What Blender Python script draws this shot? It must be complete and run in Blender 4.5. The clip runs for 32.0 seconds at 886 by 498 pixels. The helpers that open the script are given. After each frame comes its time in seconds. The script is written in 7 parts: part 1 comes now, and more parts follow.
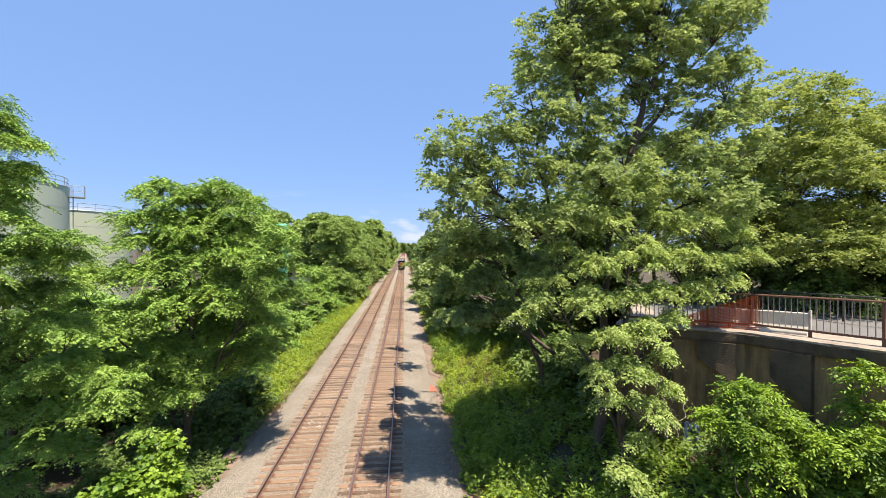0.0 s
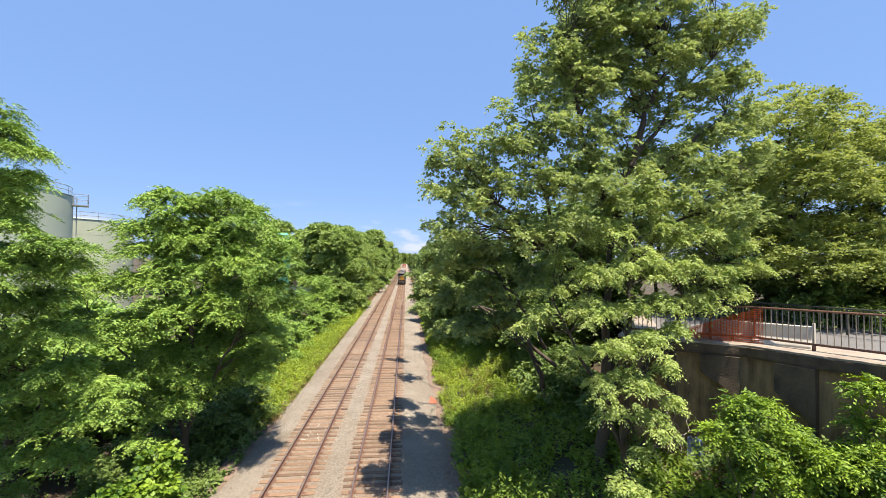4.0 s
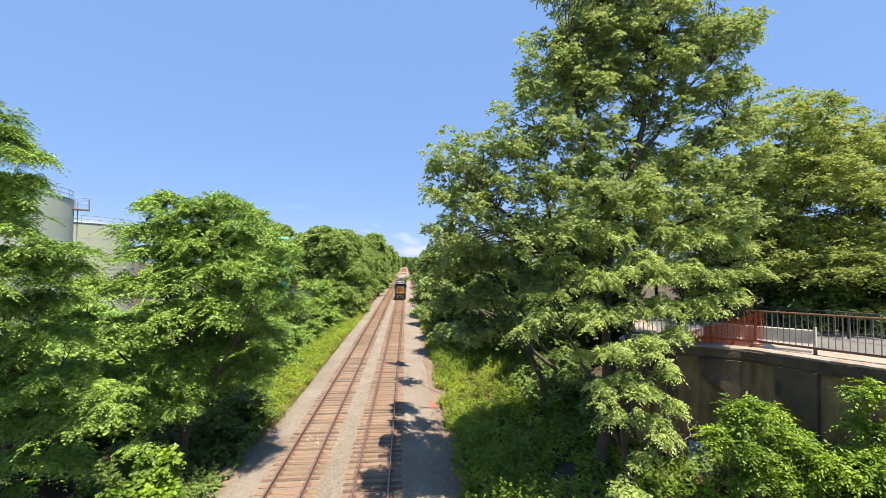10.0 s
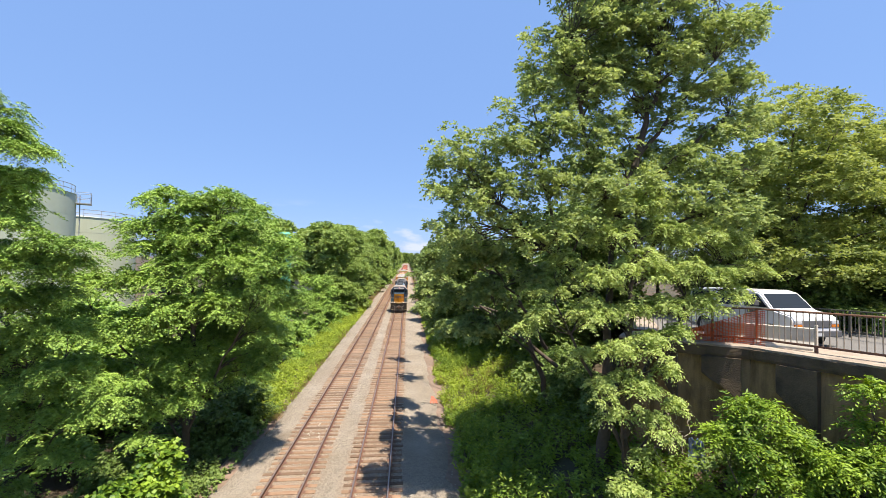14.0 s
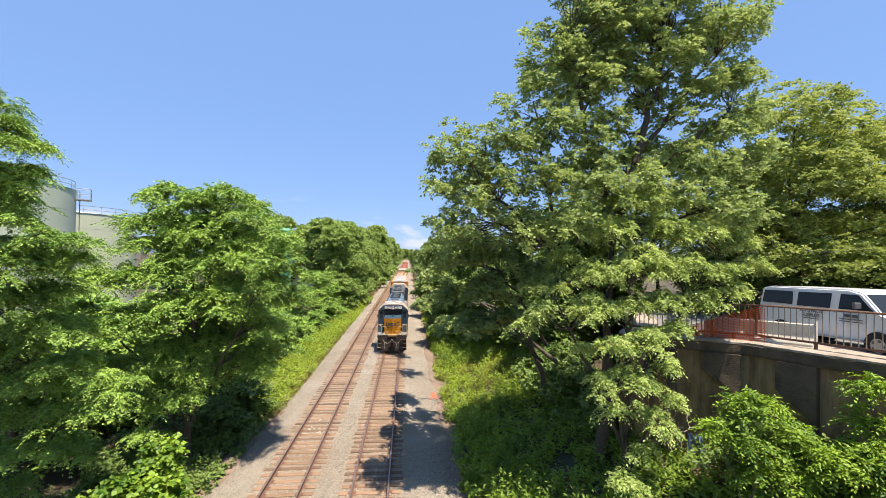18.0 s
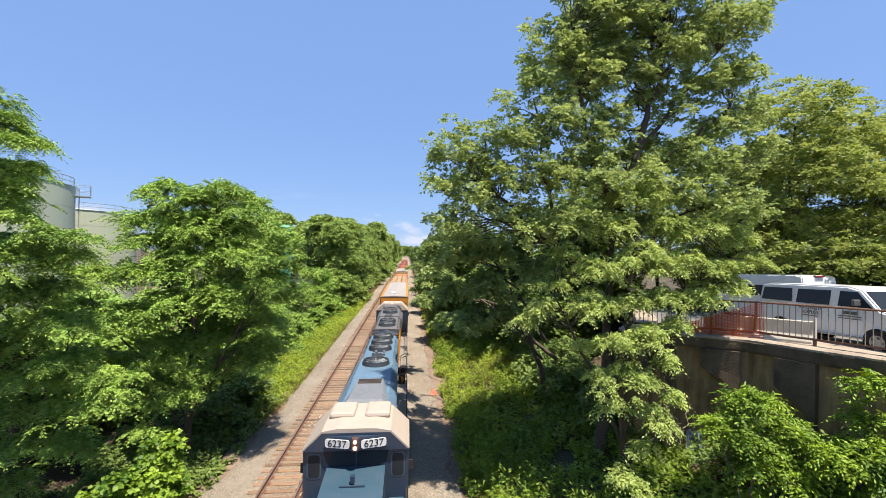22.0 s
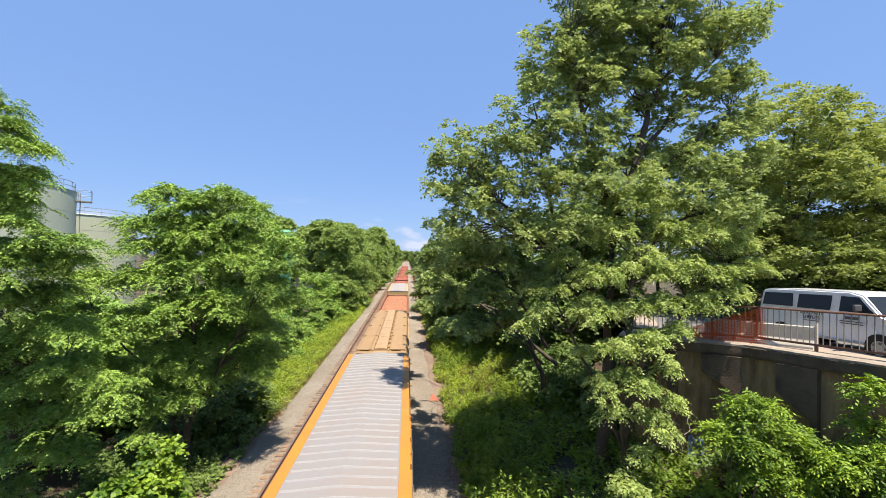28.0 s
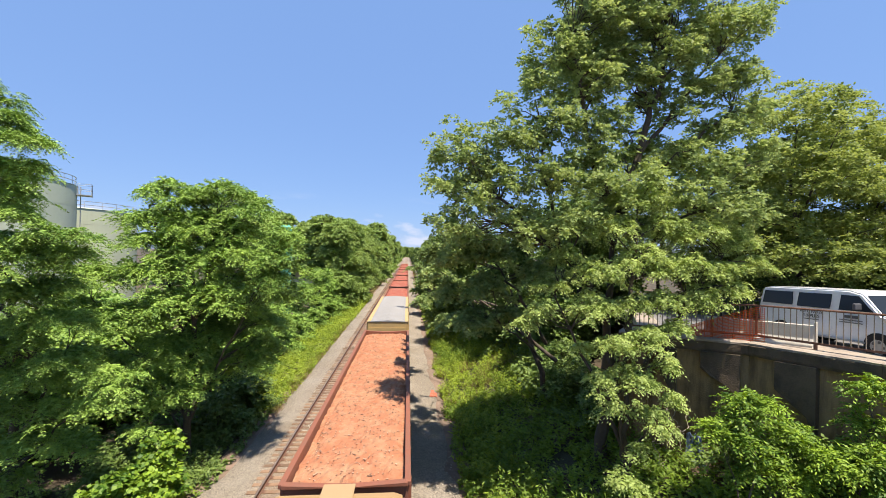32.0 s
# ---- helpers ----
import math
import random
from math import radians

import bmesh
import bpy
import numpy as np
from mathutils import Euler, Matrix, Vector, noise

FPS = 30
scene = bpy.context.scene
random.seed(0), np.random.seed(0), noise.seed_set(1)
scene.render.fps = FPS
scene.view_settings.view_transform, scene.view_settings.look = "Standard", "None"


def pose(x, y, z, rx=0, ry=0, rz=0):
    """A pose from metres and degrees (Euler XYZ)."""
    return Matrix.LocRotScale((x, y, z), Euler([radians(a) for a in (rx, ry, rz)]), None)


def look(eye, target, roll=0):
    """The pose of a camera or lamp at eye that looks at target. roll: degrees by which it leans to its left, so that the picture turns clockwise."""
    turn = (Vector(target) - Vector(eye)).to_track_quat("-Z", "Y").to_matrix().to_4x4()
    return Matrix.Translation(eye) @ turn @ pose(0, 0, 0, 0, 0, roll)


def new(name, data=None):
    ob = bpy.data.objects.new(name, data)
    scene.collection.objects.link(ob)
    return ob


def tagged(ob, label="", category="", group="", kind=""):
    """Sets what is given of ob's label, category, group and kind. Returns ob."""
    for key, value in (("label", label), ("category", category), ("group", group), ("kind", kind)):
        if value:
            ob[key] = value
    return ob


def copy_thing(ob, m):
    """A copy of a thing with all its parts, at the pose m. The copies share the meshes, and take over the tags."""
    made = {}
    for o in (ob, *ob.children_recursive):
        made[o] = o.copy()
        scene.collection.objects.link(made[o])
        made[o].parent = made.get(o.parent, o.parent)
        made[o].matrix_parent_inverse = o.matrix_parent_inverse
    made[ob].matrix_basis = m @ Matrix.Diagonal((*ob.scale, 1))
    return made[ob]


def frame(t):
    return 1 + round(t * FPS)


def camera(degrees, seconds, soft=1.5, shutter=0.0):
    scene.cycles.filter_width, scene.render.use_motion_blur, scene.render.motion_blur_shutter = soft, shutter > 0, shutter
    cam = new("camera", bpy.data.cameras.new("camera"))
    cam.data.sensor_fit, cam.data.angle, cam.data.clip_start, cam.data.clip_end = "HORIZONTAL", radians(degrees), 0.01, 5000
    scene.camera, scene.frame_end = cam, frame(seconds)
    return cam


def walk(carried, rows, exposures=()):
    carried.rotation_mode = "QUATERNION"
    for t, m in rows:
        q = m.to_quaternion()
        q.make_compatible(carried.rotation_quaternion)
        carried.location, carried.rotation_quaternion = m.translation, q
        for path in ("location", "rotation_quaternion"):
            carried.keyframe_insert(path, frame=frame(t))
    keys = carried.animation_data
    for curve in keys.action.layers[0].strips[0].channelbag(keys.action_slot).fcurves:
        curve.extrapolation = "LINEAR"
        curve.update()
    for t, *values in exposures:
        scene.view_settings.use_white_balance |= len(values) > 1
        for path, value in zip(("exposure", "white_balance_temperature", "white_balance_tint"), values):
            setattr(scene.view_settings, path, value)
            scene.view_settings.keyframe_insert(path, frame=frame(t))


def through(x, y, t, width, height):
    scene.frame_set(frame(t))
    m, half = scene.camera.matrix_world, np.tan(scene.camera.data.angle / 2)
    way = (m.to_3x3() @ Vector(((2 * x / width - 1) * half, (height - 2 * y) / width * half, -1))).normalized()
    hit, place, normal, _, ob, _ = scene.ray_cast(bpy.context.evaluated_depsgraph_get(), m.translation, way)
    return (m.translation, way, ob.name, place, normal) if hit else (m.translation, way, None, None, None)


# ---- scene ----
# Camera: held on an overpass beside a two-track railway; +y runs along the tracks, z = 0 is the top of the ties.
EYE = Vector((0.0, 0.0, 9.98))
TRACK_R, TRACK_L, RAIL_TOP = -1.44, -5.10, 0.18
cam = camera(95.3, 32.0, soft=0.7)
TURNS = [  # seconds, turn to the right of the tracks, tilt up, lean
    (0, 5.43, -0.08, 0.00), (0.5, 5.41, 0.05, 0.09), (1, 5.36, 0.24, 0.20), (1.5, 5.34, 0.44, 0.29),
    (2, 5.33, 0.56, 0.31), (2.5, 5.33, 0.71, 0.34), (3, 5.31, 0.94, 0.31), (3.5, 5.27, 1.21, 0.35),
    (5.5, 5.23, 1.70, 0.36), (6, 5.21, 1.81, 0.36), (6.5, 5.20, 1.94, 0.36), (7, 5.21, 2.06, 0.36),
    (7.5, 5.21, 2.15, 0.34), (8, 5.21, 2.17, 0.35), (8.5, 5.21, 2.15, 0.33), (9, 5.20, 2.04, 0.35),
    (9.5, 5.21, 1.95, 0.36), (10, 5.21, 1.92, 0.35), (11, 5.21, 1.93, 0.35), (12, 5.20, 1.90, 0.35),
    (12.5, 5.17, 1.75, 0.44), (13, 5.12, 1.60, 0.53), (13.5, 5.05, 1.48, 0.59), (14, 5.03, 1.38, 0.66),
    (14.5, 5.00, 1.35, 0.70), (16.5, 4.99, 1.12, 0.71), (17, 5.00, 1.06, 0.71), (17.5, 4.98, 0.97, 0.70),
    (18, 5.01, 0.85, 0.68), (18.5, 5.00, 0.65, 0.71), (19, 5.01, 0.53, 0.71), (19.5, 5.04, 0.41, 0.71),
    (20, 5.03, 0.36, 0.68), (20.5, 5.04, 0.31, 0.70), (21, 5.05, 0.29, 0.71), (21.5, 5.05, 0.34, 0.70),
    (22, 5.04, 0.41, 0.70), (22.5, 5.03, 0.54, 0.70), (23, 5.00, 0.62, 0.68), (23.5, 5.00, 0.65, 0.70),
    (24, 5.00, 0.72, 0.68), (24.5, 4.98, 0.75, 0.71), (25, 4.99, 0.76, 0.69), (25.5, 4.99, 0.81, 0.70),
    (27.5, 4.99, 1.09, 0.68), (28, 4.99, 1.11, 0.72), (28.5, 4.99, 1.10, 0.73), (29, 4.98, 1.07, 0.77),
    (29.5, 5.00, 1.00, 0.84), (30, 5.00, 0.88, 0.90), (30.5, 4.96, 0.71, 0.95), (31, 4.95, 0.57, 1.07),
    (31.5, 4.94, 0.53, 1.09), (32, 4.95, 0.57, 1.08)]


def aim(turn, tilt, lean):
    a, b = radians(turn), radians(tilt)
    return look(EYE, EYE + Vector((math.sin(a) * math.cos(b), math.cos(a) * math.cos(b), math.sin(b))), lean)


walk(cam, [(t, aim(*r)) for t, *r in TURNS], [(0, 1.01, 7100, 12), (21, 1.01, 7100, 12), (22, 0.92, 7150, 12), (23, 1.0, 7150, 12), (28, 0.90, 7050, 12), (32, 0.90, 7050, 12)])

# Sky and sun: early summer, high sun behind the overpass and a little to the right.
SUN_EL, SUN_AZ = radians(71.5), radians(144)      # azimuth clockwise from +y
world = bpy.data.worlds.new("world")
scene.world = world
world.use_nodes = True
wn, wl = world.node_tree.nodes, world.node_tree.links
wn.clear()
w_out, w_bg = wn.new("ShaderNodeOutputWorld"), wn.new("ShaderNodeBackground")
sky = wn.new("ShaderNodeTexSky")
sky.sky_type, sky.sun_disc = "NISHITA", False
sky.sun_elevation, sky.sun_rotation = SUN_EL, SUN_AZ
sky.air_density, sky.dust_density, sky.ozone_density, sky.altitude = 1.0, 0.25, 4.0, 20
w_bg.inputs["Strength"].default_value = 0.099
# low fair-weather clouds in a belt just above the horizon, all the way round
w_co, w_map, w_no = wn.new("ShaderNodeTexCoord"), wn.new("ShaderNodeMapping"), wn.new("ShaderNodeTexNoise")
w_map.inputs["Scale"].default_value = (9, 9, 24)
w_map.inputs["Location"].default_value = (0.35, 0.0, 0.9)
w_no.inputs["Scale"].default_value, w_no.inputs["Detail"].default_value = 1.0, 7
w_ramp = wn.new("ShaderNodeValToRGB")
w_ramp.color_ramp.elements[0].position, w_ramp.color_ramp.elements[1].position = 0.55, 0.68
w_sep, w_belt, w_mul, w_mix = wn.new("ShaderNodeSeparateXYZ"), wn.new("ShaderNodeValToRGB"), wn.new("ShaderNodeMath"), wn.new("ShaderNodeMixRGB")
w_mul.operation = "MULTIPLY"
be = w_belt.color_ramp.elements
be[0].position, be[0].color = 0.0, (1, 1, 1, 1)
be[1].position, be[1].color = 0.135, (0, 0, 0, 1)
e = be.new(0.06)
e.color = (0.8, 0.8, 0.8, 1)
w_mix.inputs[2].default_value = (3.9, 4.5, 5.9, 1)
wl.new(w_co.outputs["Generated"], w_map.inputs["Vector"])
wl.new(w_map.outputs[0], w_no.inputs["Vector"])
wl.new(w_no.outputs["Fac"], w_ramp.inputs["Fac"])
wl.new(w_co.outputs["Generated"], w_sep.inputs[0])
wl.new(w_sep.outputs["Z"], w_belt.inputs["Fac"])
wl.new(w_ramp.outputs["Color"], w_mul.inputs[0])
wl.new(w_belt.outputs["Color"], w_mul.inputs[1])
wl.new(w_mul.outputs[0], w_mix.inputs[0])
w_even = wn.new("ShaderNodeMixRGB")       # summer haze evens the blue out towards the horizon
w_even.inputs[0].default_value, w_even.inputs[2].default_value = 0.75, (1.25, 2.45, 5.3, 1)
wl.new(sky.outputs[0], w_even.inputs[1])
wl.new(w_even.outputs[0], w_mix.inputs[1])
wl.new(w_mix.outputs[0], w_bg.inputs["Color"])
wl.new(w_bg.outputs[0], w_out.inputs[0])

sun = new("sun", bpy.data.lights.new("sun", "SUN"))
sun.data.energy, sun.data.angle, sun.data.color = 5.0, radians(0.53), (1.0, 0.95, 0.87)
SUN_FROM = Vector((math.sin(SUN_AZ) * math.cos(SUN_EL), math.cos(SUN_AZ) * math.cos(SUN_EL), math.sin(SUN_EL)))
sun.matrix_world = look(SUN_FROM * 200, (0, 0, 0))


# ---- materials ----
def nodes_of(name):
    m = bpy.data.materials.new(name)
    m.use_nodes = True
    n, l = m.node_tree.nodes, m.node_tree.links
    return m, n, l, n["Principled BSDF"]


ALBEDO_SCALE = 0.72      # darkens every mat() colour below, to balance the weaker sky and higher exposure


def mat(name, col, rough=0.6, metal=0.0, dirt=None, amount=0.35, scale=3.0, bump=0.1, grain=60.0, island=0.0, spread=0.0, coat=0.0):
    """A surface with stains at a large scale, grain at a small one, fine relief, and a tone that differs from piece to piece."""
    m, n, l, b = nodes_of(name)
    col = tuple(c * ALBEDO_SCALE for c in col)
    dirt = tuple(c * ALBEDO_SCALE for c in dirt) if dirt else None
    co = n.new("ShaderNodeTexCoord")
    big, fine = n.new("ShaderNodeTexNoise"), n.new("ShaderNodeTexNoise")
    big.inputs["Scale"].default_value, big.inputs["Detail"].default_value = scale, 8
    big.inputs["Roughness"].default_value = 0.65
    fine.inputs["Scale"].default_value, fine.inputs["Detail"].default_value = grain, 3
    l.new(co.outputs["Object"], big.inputs["Vector"])
    l.new(co.outputs["Object"], fine.inputs["Vector"])
    ramp = n.new("ShaderNodeValToRGB")
    ramp.color_ramp.elements[0].position, ramp.color_ramp.elements[1].position = 0.42, 0.72
    l.new(big.outputs["Fac"], ramp.inputs["Fac"])
    dirt = dirt or tuple(c * 0.55 for c in col)
    mix = n.new("ShaderNodeMixRGB")
    mix.inputs[1].default_value, mix.inputs[2].default_value = (*col, 1), (*dirt, 1)
    sc = n.new("ShaderNodeMath")
    sc.operation, sc.inputs[1].default_value = "MULTIPLY", amount
    l.new(ramp.outputs["Color"], sc.inputs[0])
    l.new(sc.outputs[0], mix.inputs[0])
    hs = n.new("ShaderNodeHueSaturation")
    l.new(mix.outputs[0], hs.inputs["Color"])
    val = n.new("ShaderNodeMapRange")
    val.inputs["To Min"].default_value, val.inputs["To Max"].default_value = 0.86, 1.14
    l.new(fine.outputs["Fac"], val.inputs["Value"])
    last = val.outputs[0]
    if island or spread:
        src = n.new("ShaderNodeNewGeometry").outputs["Random Per Island"] if island else n.new("ShaderNodeObjectInfo").outputs["Random"]
        w = island or spread
        mr, mu = n.new("ShaderNodeMapRange"), n.new("ShaderNodeMath")
        mr.inputs["To Min"].default_value, mr.inputs["To Max"].default_value = 1 - w, 1 + w
        mu.operation = "MULTIPLY"
        l.new(src, mr.inputs["Value"])
        l.new(mr.outputs[0], mu.inputs[0])
        l.new(last, mu.inputs[1])
        last = mu.outputs[0]
    l.new(last, hs.inputs["Value"])
    l.new(hs.outputs[0], b.inputs["Base Color"])
    rr = n.new("ShaderNodeMapRange")
    rr.inputs["To Min"].default_value, rr.inputs["To Max"].default_value = max(0.05, rough - 0.1), min(1, rough + 0.12)
    l.new(big.outputs["Fac"], rr.inputs["Value"])
    l.new(rr.outputs[0], b.inputs["Roughness"])
    b.inputs["Metallic"].default_value, b.inputs["Coat Weight"].default_value = metal, coat
    if bump:
        bp = n.new("ShaderNodeBump")
        bp.inputs["Strength"].default_value, bp.inputs["Distance"].default_value = bump, 0.02
        l.new(fine.outputs["Fac"], bp.inputs["Height"])
        l.new(bp.outputs[0], b.inputs["Normal"])
    return m


def leaf_mat(name, col, light, through=0.45, vary=0.5):
    """Leaves: two tones from leaf to leaf and from bough to bough, with light coming through."""
    m, n, l, b = nodes_of(name)
    geo, co, no = n.new("ShaderNodeNewGeometry"), n.new("ShaderNodeTexCoord"), n.new("ShaderNodeTexNoise")
    no.inputs["Scale"].default_value, no.inputs["Detail"].default_value = 0.6, 3
    l.new(co.outputs["Object"], no.inputs["Vector"])
    add = n.new("ShaderNodeMath")
    add.operation = "MULTIPLY_ADD"
    add.inputs[1].default_value = vary
    l.new(geo.outputs["Random Per Island"], add.inputs[0])
    l.new(no.outputs["Fac"], add.inputs[2])
    mr = n.new("ShaderNodeMapRange")
    mr.inputs["From Min"].default_value, mr.inputs["From Max"].default_value = 0.32 + 0.26 * vary, 0.72 + 0.56 * vary
    l.new(add.outputs[0], mr.inputs["Value"])
    mix = n.new("ShaderNodeMixRGB")
    mix.inputs[1].default_value, mix.inputs[2].default_value = (*col, 1), (*light, 1)
    l.new(mr.outputs[0], mix.inputs[0])
    l.new(mix.outputs[0], b.inputs["Base Color"])
    b.inputs["Roughness"].default_value = 0.55
    b.inputs["Specular IOR Level"].default_value = 0.3
    tr = n.new("ShaderNodeBsdfTranslucent")
    hs = n.new("ShaderNodeHueSaturation")
    hs.inputs["Value"].default_value, hs.inputs["Saturation"].default_value, hs.inputs["Hue"].default_value = 1.35, 1.1, 0.485
    l.new(mix.outputs[0], hs.inputs["Color"])
    l.new(hs.outputs[0], tr.inputs["Color"])
    ms = n.new("ShaderNodeMixShader")
    ms.inputs[0].default_value = through
    l.new(b.outputs[0], ms.inputs[1])
    l.new(tr.outputs[0], ms.inputs[2])
    l.new(ms.outputs[0], n["Material Output"].inputs["Surface"])
    return m


def glass_mat(name, tint=(0.02, 0.025, 0.03), rough=0.06):
    m, n, l, b = nodes_of(name)
    b.inputs["Base Color"].default_value = (*tint, 1)
    b.inputs["Roughness"].default_value = rough
    b.inputs["Specular IOR Level"].default_value = 0.18
    return m


def lamp_mat(name, col, power):
    m, n, l, b = nodes_of(name)
    b.inputs["Base Color"].default_value = (*col, 1)
    b.inputs["Emission Color"].default_value = (*col, 1)
    b.inputs["Emission Strength"].default_value = power
    return m


def gravel_mat():
    m, n, l, b = nodes_of("crushed grey stone")
    co, vo, no, no2 = n.new("ShaderNodeTexCoord"), n.new("ShaderNodeTexVoronoi"), n.new("ShaderNodeTexNoise"), n.new("ShaderNodeTexNoise")
    vo.inputs["Scale"].default_value = 27
    no.inputs["Scale"].default_value, no.inputs["Detail"].default_value = 0.35, 6
    no2.inputs["Scale"].default_value, no2.inputs["Detail"].default_value = 4, 5
    for x in (vo, no, no2):
        l.new(co.outputs["Object"], x.inputs["Vector"])
    ramp = n.new("ShaderNodeValToRGB")
    el = ramp.color_ramp.elements
    el[0].position, el[0].color = 0.0, (0.165, 0.146, 0.120, 1)
    el[1].position, el[1].color = 1.0, (0.39, 0.345, 0.285, 1)
    sp = n.new("ShaderNodeSeparateColor")
    l.new(vo.outputs["Color"], sp.inputs[0])
    l.new(sp.outputs[0], ramp.inputs["Fac"])
    mix = n.new("ShaderNodeMixRGB")
    mix.blend_type = "MULTIPLY"
    r2 = n.new("ShaderNodeValToRGB")
    r2.color_ramp.elements[0].position, r2.color_ramp.elements[0].color = 0.3, (0.74, 0.68, 0.60, 1)
    r2.color_ramp.elements[1].position, r2.color_ramp.elements[1].color = 0.7, (1.0, 0.98, 0.95, 1)
    l.new(no.outputs["Fac"], r2.inputs["Fac"])
    mix.inputs[0].default_value = 1
    l.new(ramp.outputs[0], mix.inputs[1])
    l.new(r2.outputs[0], mix.inputs[2])
    # brake dust and rust have browned the stones under each track
    sep, stain = n.new("ShaderNodeSeparateXYZ"), n.new("ShaderNodeMixRGB")
    l.new(co.outputs["Object"], sep.inputs[0])
    near = None
    for centre, most in ((TRACK_R, 0.85), (TRACK_L, 0.6)):
        off, far, fade = n.new("ShaderNodeMath"), n.new("ShaderNodeMath"), n.new("ShaderNodeMapRange")
        off.operation, off.inputs[1].default_value, far.operation = "SUBTRACT", centre, "ABSOLUTE"
        fade.inputs["From Min"].default_value, fade.inputs["From Max"].default_value = 1.6, 0.9
        fade.inputs["To Max"].default_value = most
        l.new(sep.outputs["X"], off.inputs[0])
        l.new(off.outputs[0], far.inputs[0])
        l.new(far.outputs[0], fade.inputs["Value"])
        if near:
            both = n.new("ShaderNodeMath")
            both.operation = "MAXIMUM"
            l.new(near, both.inputs[0])
            l.new(fade.outputs[0], both.inputs[1])
            near = both.outputs[0]
        else:
            near = fade.outputs[0]
    worn = n.new("ShaderNodeMath")
    worn.operation = "MULTIPLY"
    l.new(near, worn.inputs[0])
    l.new(no2.outputs["Fac"], worn.inputs[1])
    stain.blend_type = "MULTIPLY"
    stain.inputs[2].default_value = (0.90, 0.58, 0.40, 1)
    l.new(worn.outputs[0], stain.inputs[0])
    l.new(mix.outputs[0], stain.inputs[1])
    l.new(stain.outputs[0], b.inputs["Base Color"])
    b.inputs["Roughness"].default_value = 0.92
    bp = n.new("ShaderNodeBump")
    bp.inputs["Strength"].default_value, bp.inputs["Distance"].default_value = 0.9, 0.04
    l.new(vo.outputs["Distance"], bp.inputs["Height"])
    l.new(bp.outputs[0], b.inputs["Normal"])
    return m


def soil_mat():
    m, n, l, b = nodes_of("earth with low green cover")
    co, no, no2 = n.new("ShaderNodeTexCoord"), n.new("ShaderNodeTexNoise"), n.new("ShaderNodeTexNoise")
    no.inputs["Scale"].default_value, no.inputs["Detail"].default_value = 0.5, 8
    no2.inputs["Scale"].default_value, no2.inputs["Detail"].default_value = 12, 6
    l.new(co.outputs["Object"], no.inputs["Vector"])
    l.new(co.outputs["Object"], no2.inputs["Vector"])
    ramp = n.new("ShaderNodeValToRGB")
    el = ramp.color_ramp.elements
    el[0].position, el[0].color = 0.40, (0.042, 0.042, 0.020, 1)
    el[1].position, el[1].color = 0.66, (0.105, 0.064, 0.042, 1)
    e2 = el.new(0.5)
    e2.color = (0.075, 0.058, 0.034, 1)
    l.new(no.outputs["Fac"], ramp.inputs["Fac"])
    hs = n.new("ShaderNodeHueSaturation")
    mr = n.new("ShaderNodeMapRange")
    mr.inputs["To Min"].default_value, mr.inputs["To Max"].default_value = 0.5, 1.4
    l.new(no2.outputs["Fac"], mr.inputs["Value"])
    l.new(mr.outputs[0], hs.inputs["Value"])
    l.new(ramp.outputs[0], hs.inputs["Color"])
    l.new(hs.outputs[0], b.inputs["Base Color"])
    b.inputs["Roughness"].default_value = 0.95
    bp = n.new("ShaderNodeBump")
    bp.inputs["Strength"].default_value, bp.inputs["Distance"].default_value = 0.8, 0.06
    l.new(no2.outputs["Fac"], bp.inputs["Height"])
    l.new(bp.outputs[0], b.inputs["Normal"])
    return m


GRAVEL, SOIL = gravel_mat(), soil_mat()
TIE = mat("weathered brown tie timber", (0.235, 0.135, 0.078), 0.9, dirt=(0.34, 0.245, 0.165), amount=0.75, scale=2.5, bump=0.6, grain=25, spread=0.42)
TIE_FAR = mat("weathered tie timber far off", (0.24, 0.165, 0.115), 0.9, dirt=(0.34, 0.27, 0.21), amount=0.6, scale=2.0, bump=0.3, island=0.3)
RAIL = mat("rusty rail steel", (0.20, 0.095, 0.06), 0.7, 0.2, dirt=(0.28, 0.17, 0.12), amount=0.5, scale=1.5)
RAIL_HEAD = mat("worn rail head", (0.42, 0.33, 0.28), 0.38, 0.75, dirt=(0.30, 0.20, 0.15), amount=0.5, scale=0.6)
CONCRETE = mat("stained old concrete", (0.40, 0.265, 0.125), 0.9, dirt=(0.07, 0.048, 0.028), amount=0.92, scale=1.7, bump=0.7, grain=26)
for nd in CONCRETE.node_tree.nodes:            # stains run down the face
    if nd.type == "TEX_NOISE" and nd.inputs["Scale"].default_value < 2:
        run = CONCRETE.node_tree.nodes.new("ShaderNodeMapping")
        run.inputs["Scale"].default_value = (1.6, 1.6, 0.35)
        CONCRETE.node_tree.links.new(nd.inputs["Vector"].links[0].from_socket, run.inputs["Vector"])
        CONCRETE.node_tree.links.new(run.outputs[0], nd.inputs["Vector"])
        break
# stains and the shade on the coping's face are both in this colour
COPE = mat("dark weathered concrete, coping shade included", (0.155, 0.11, 0.068), 0.92, dirt=(0.045, 0.034, 0.024), amount=0.85, scale=1.4, bump=0.9, grain=22)
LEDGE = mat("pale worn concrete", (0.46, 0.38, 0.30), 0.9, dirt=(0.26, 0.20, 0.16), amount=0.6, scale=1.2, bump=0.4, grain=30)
ASPHALT = mat("sun-bleached asphalt", (0.22, 0.21, 0.20), 0.92, dirt=(0.13, 0.125, 0.12), amount=0.6, scale=0.5, bump=0.5, grain=80)
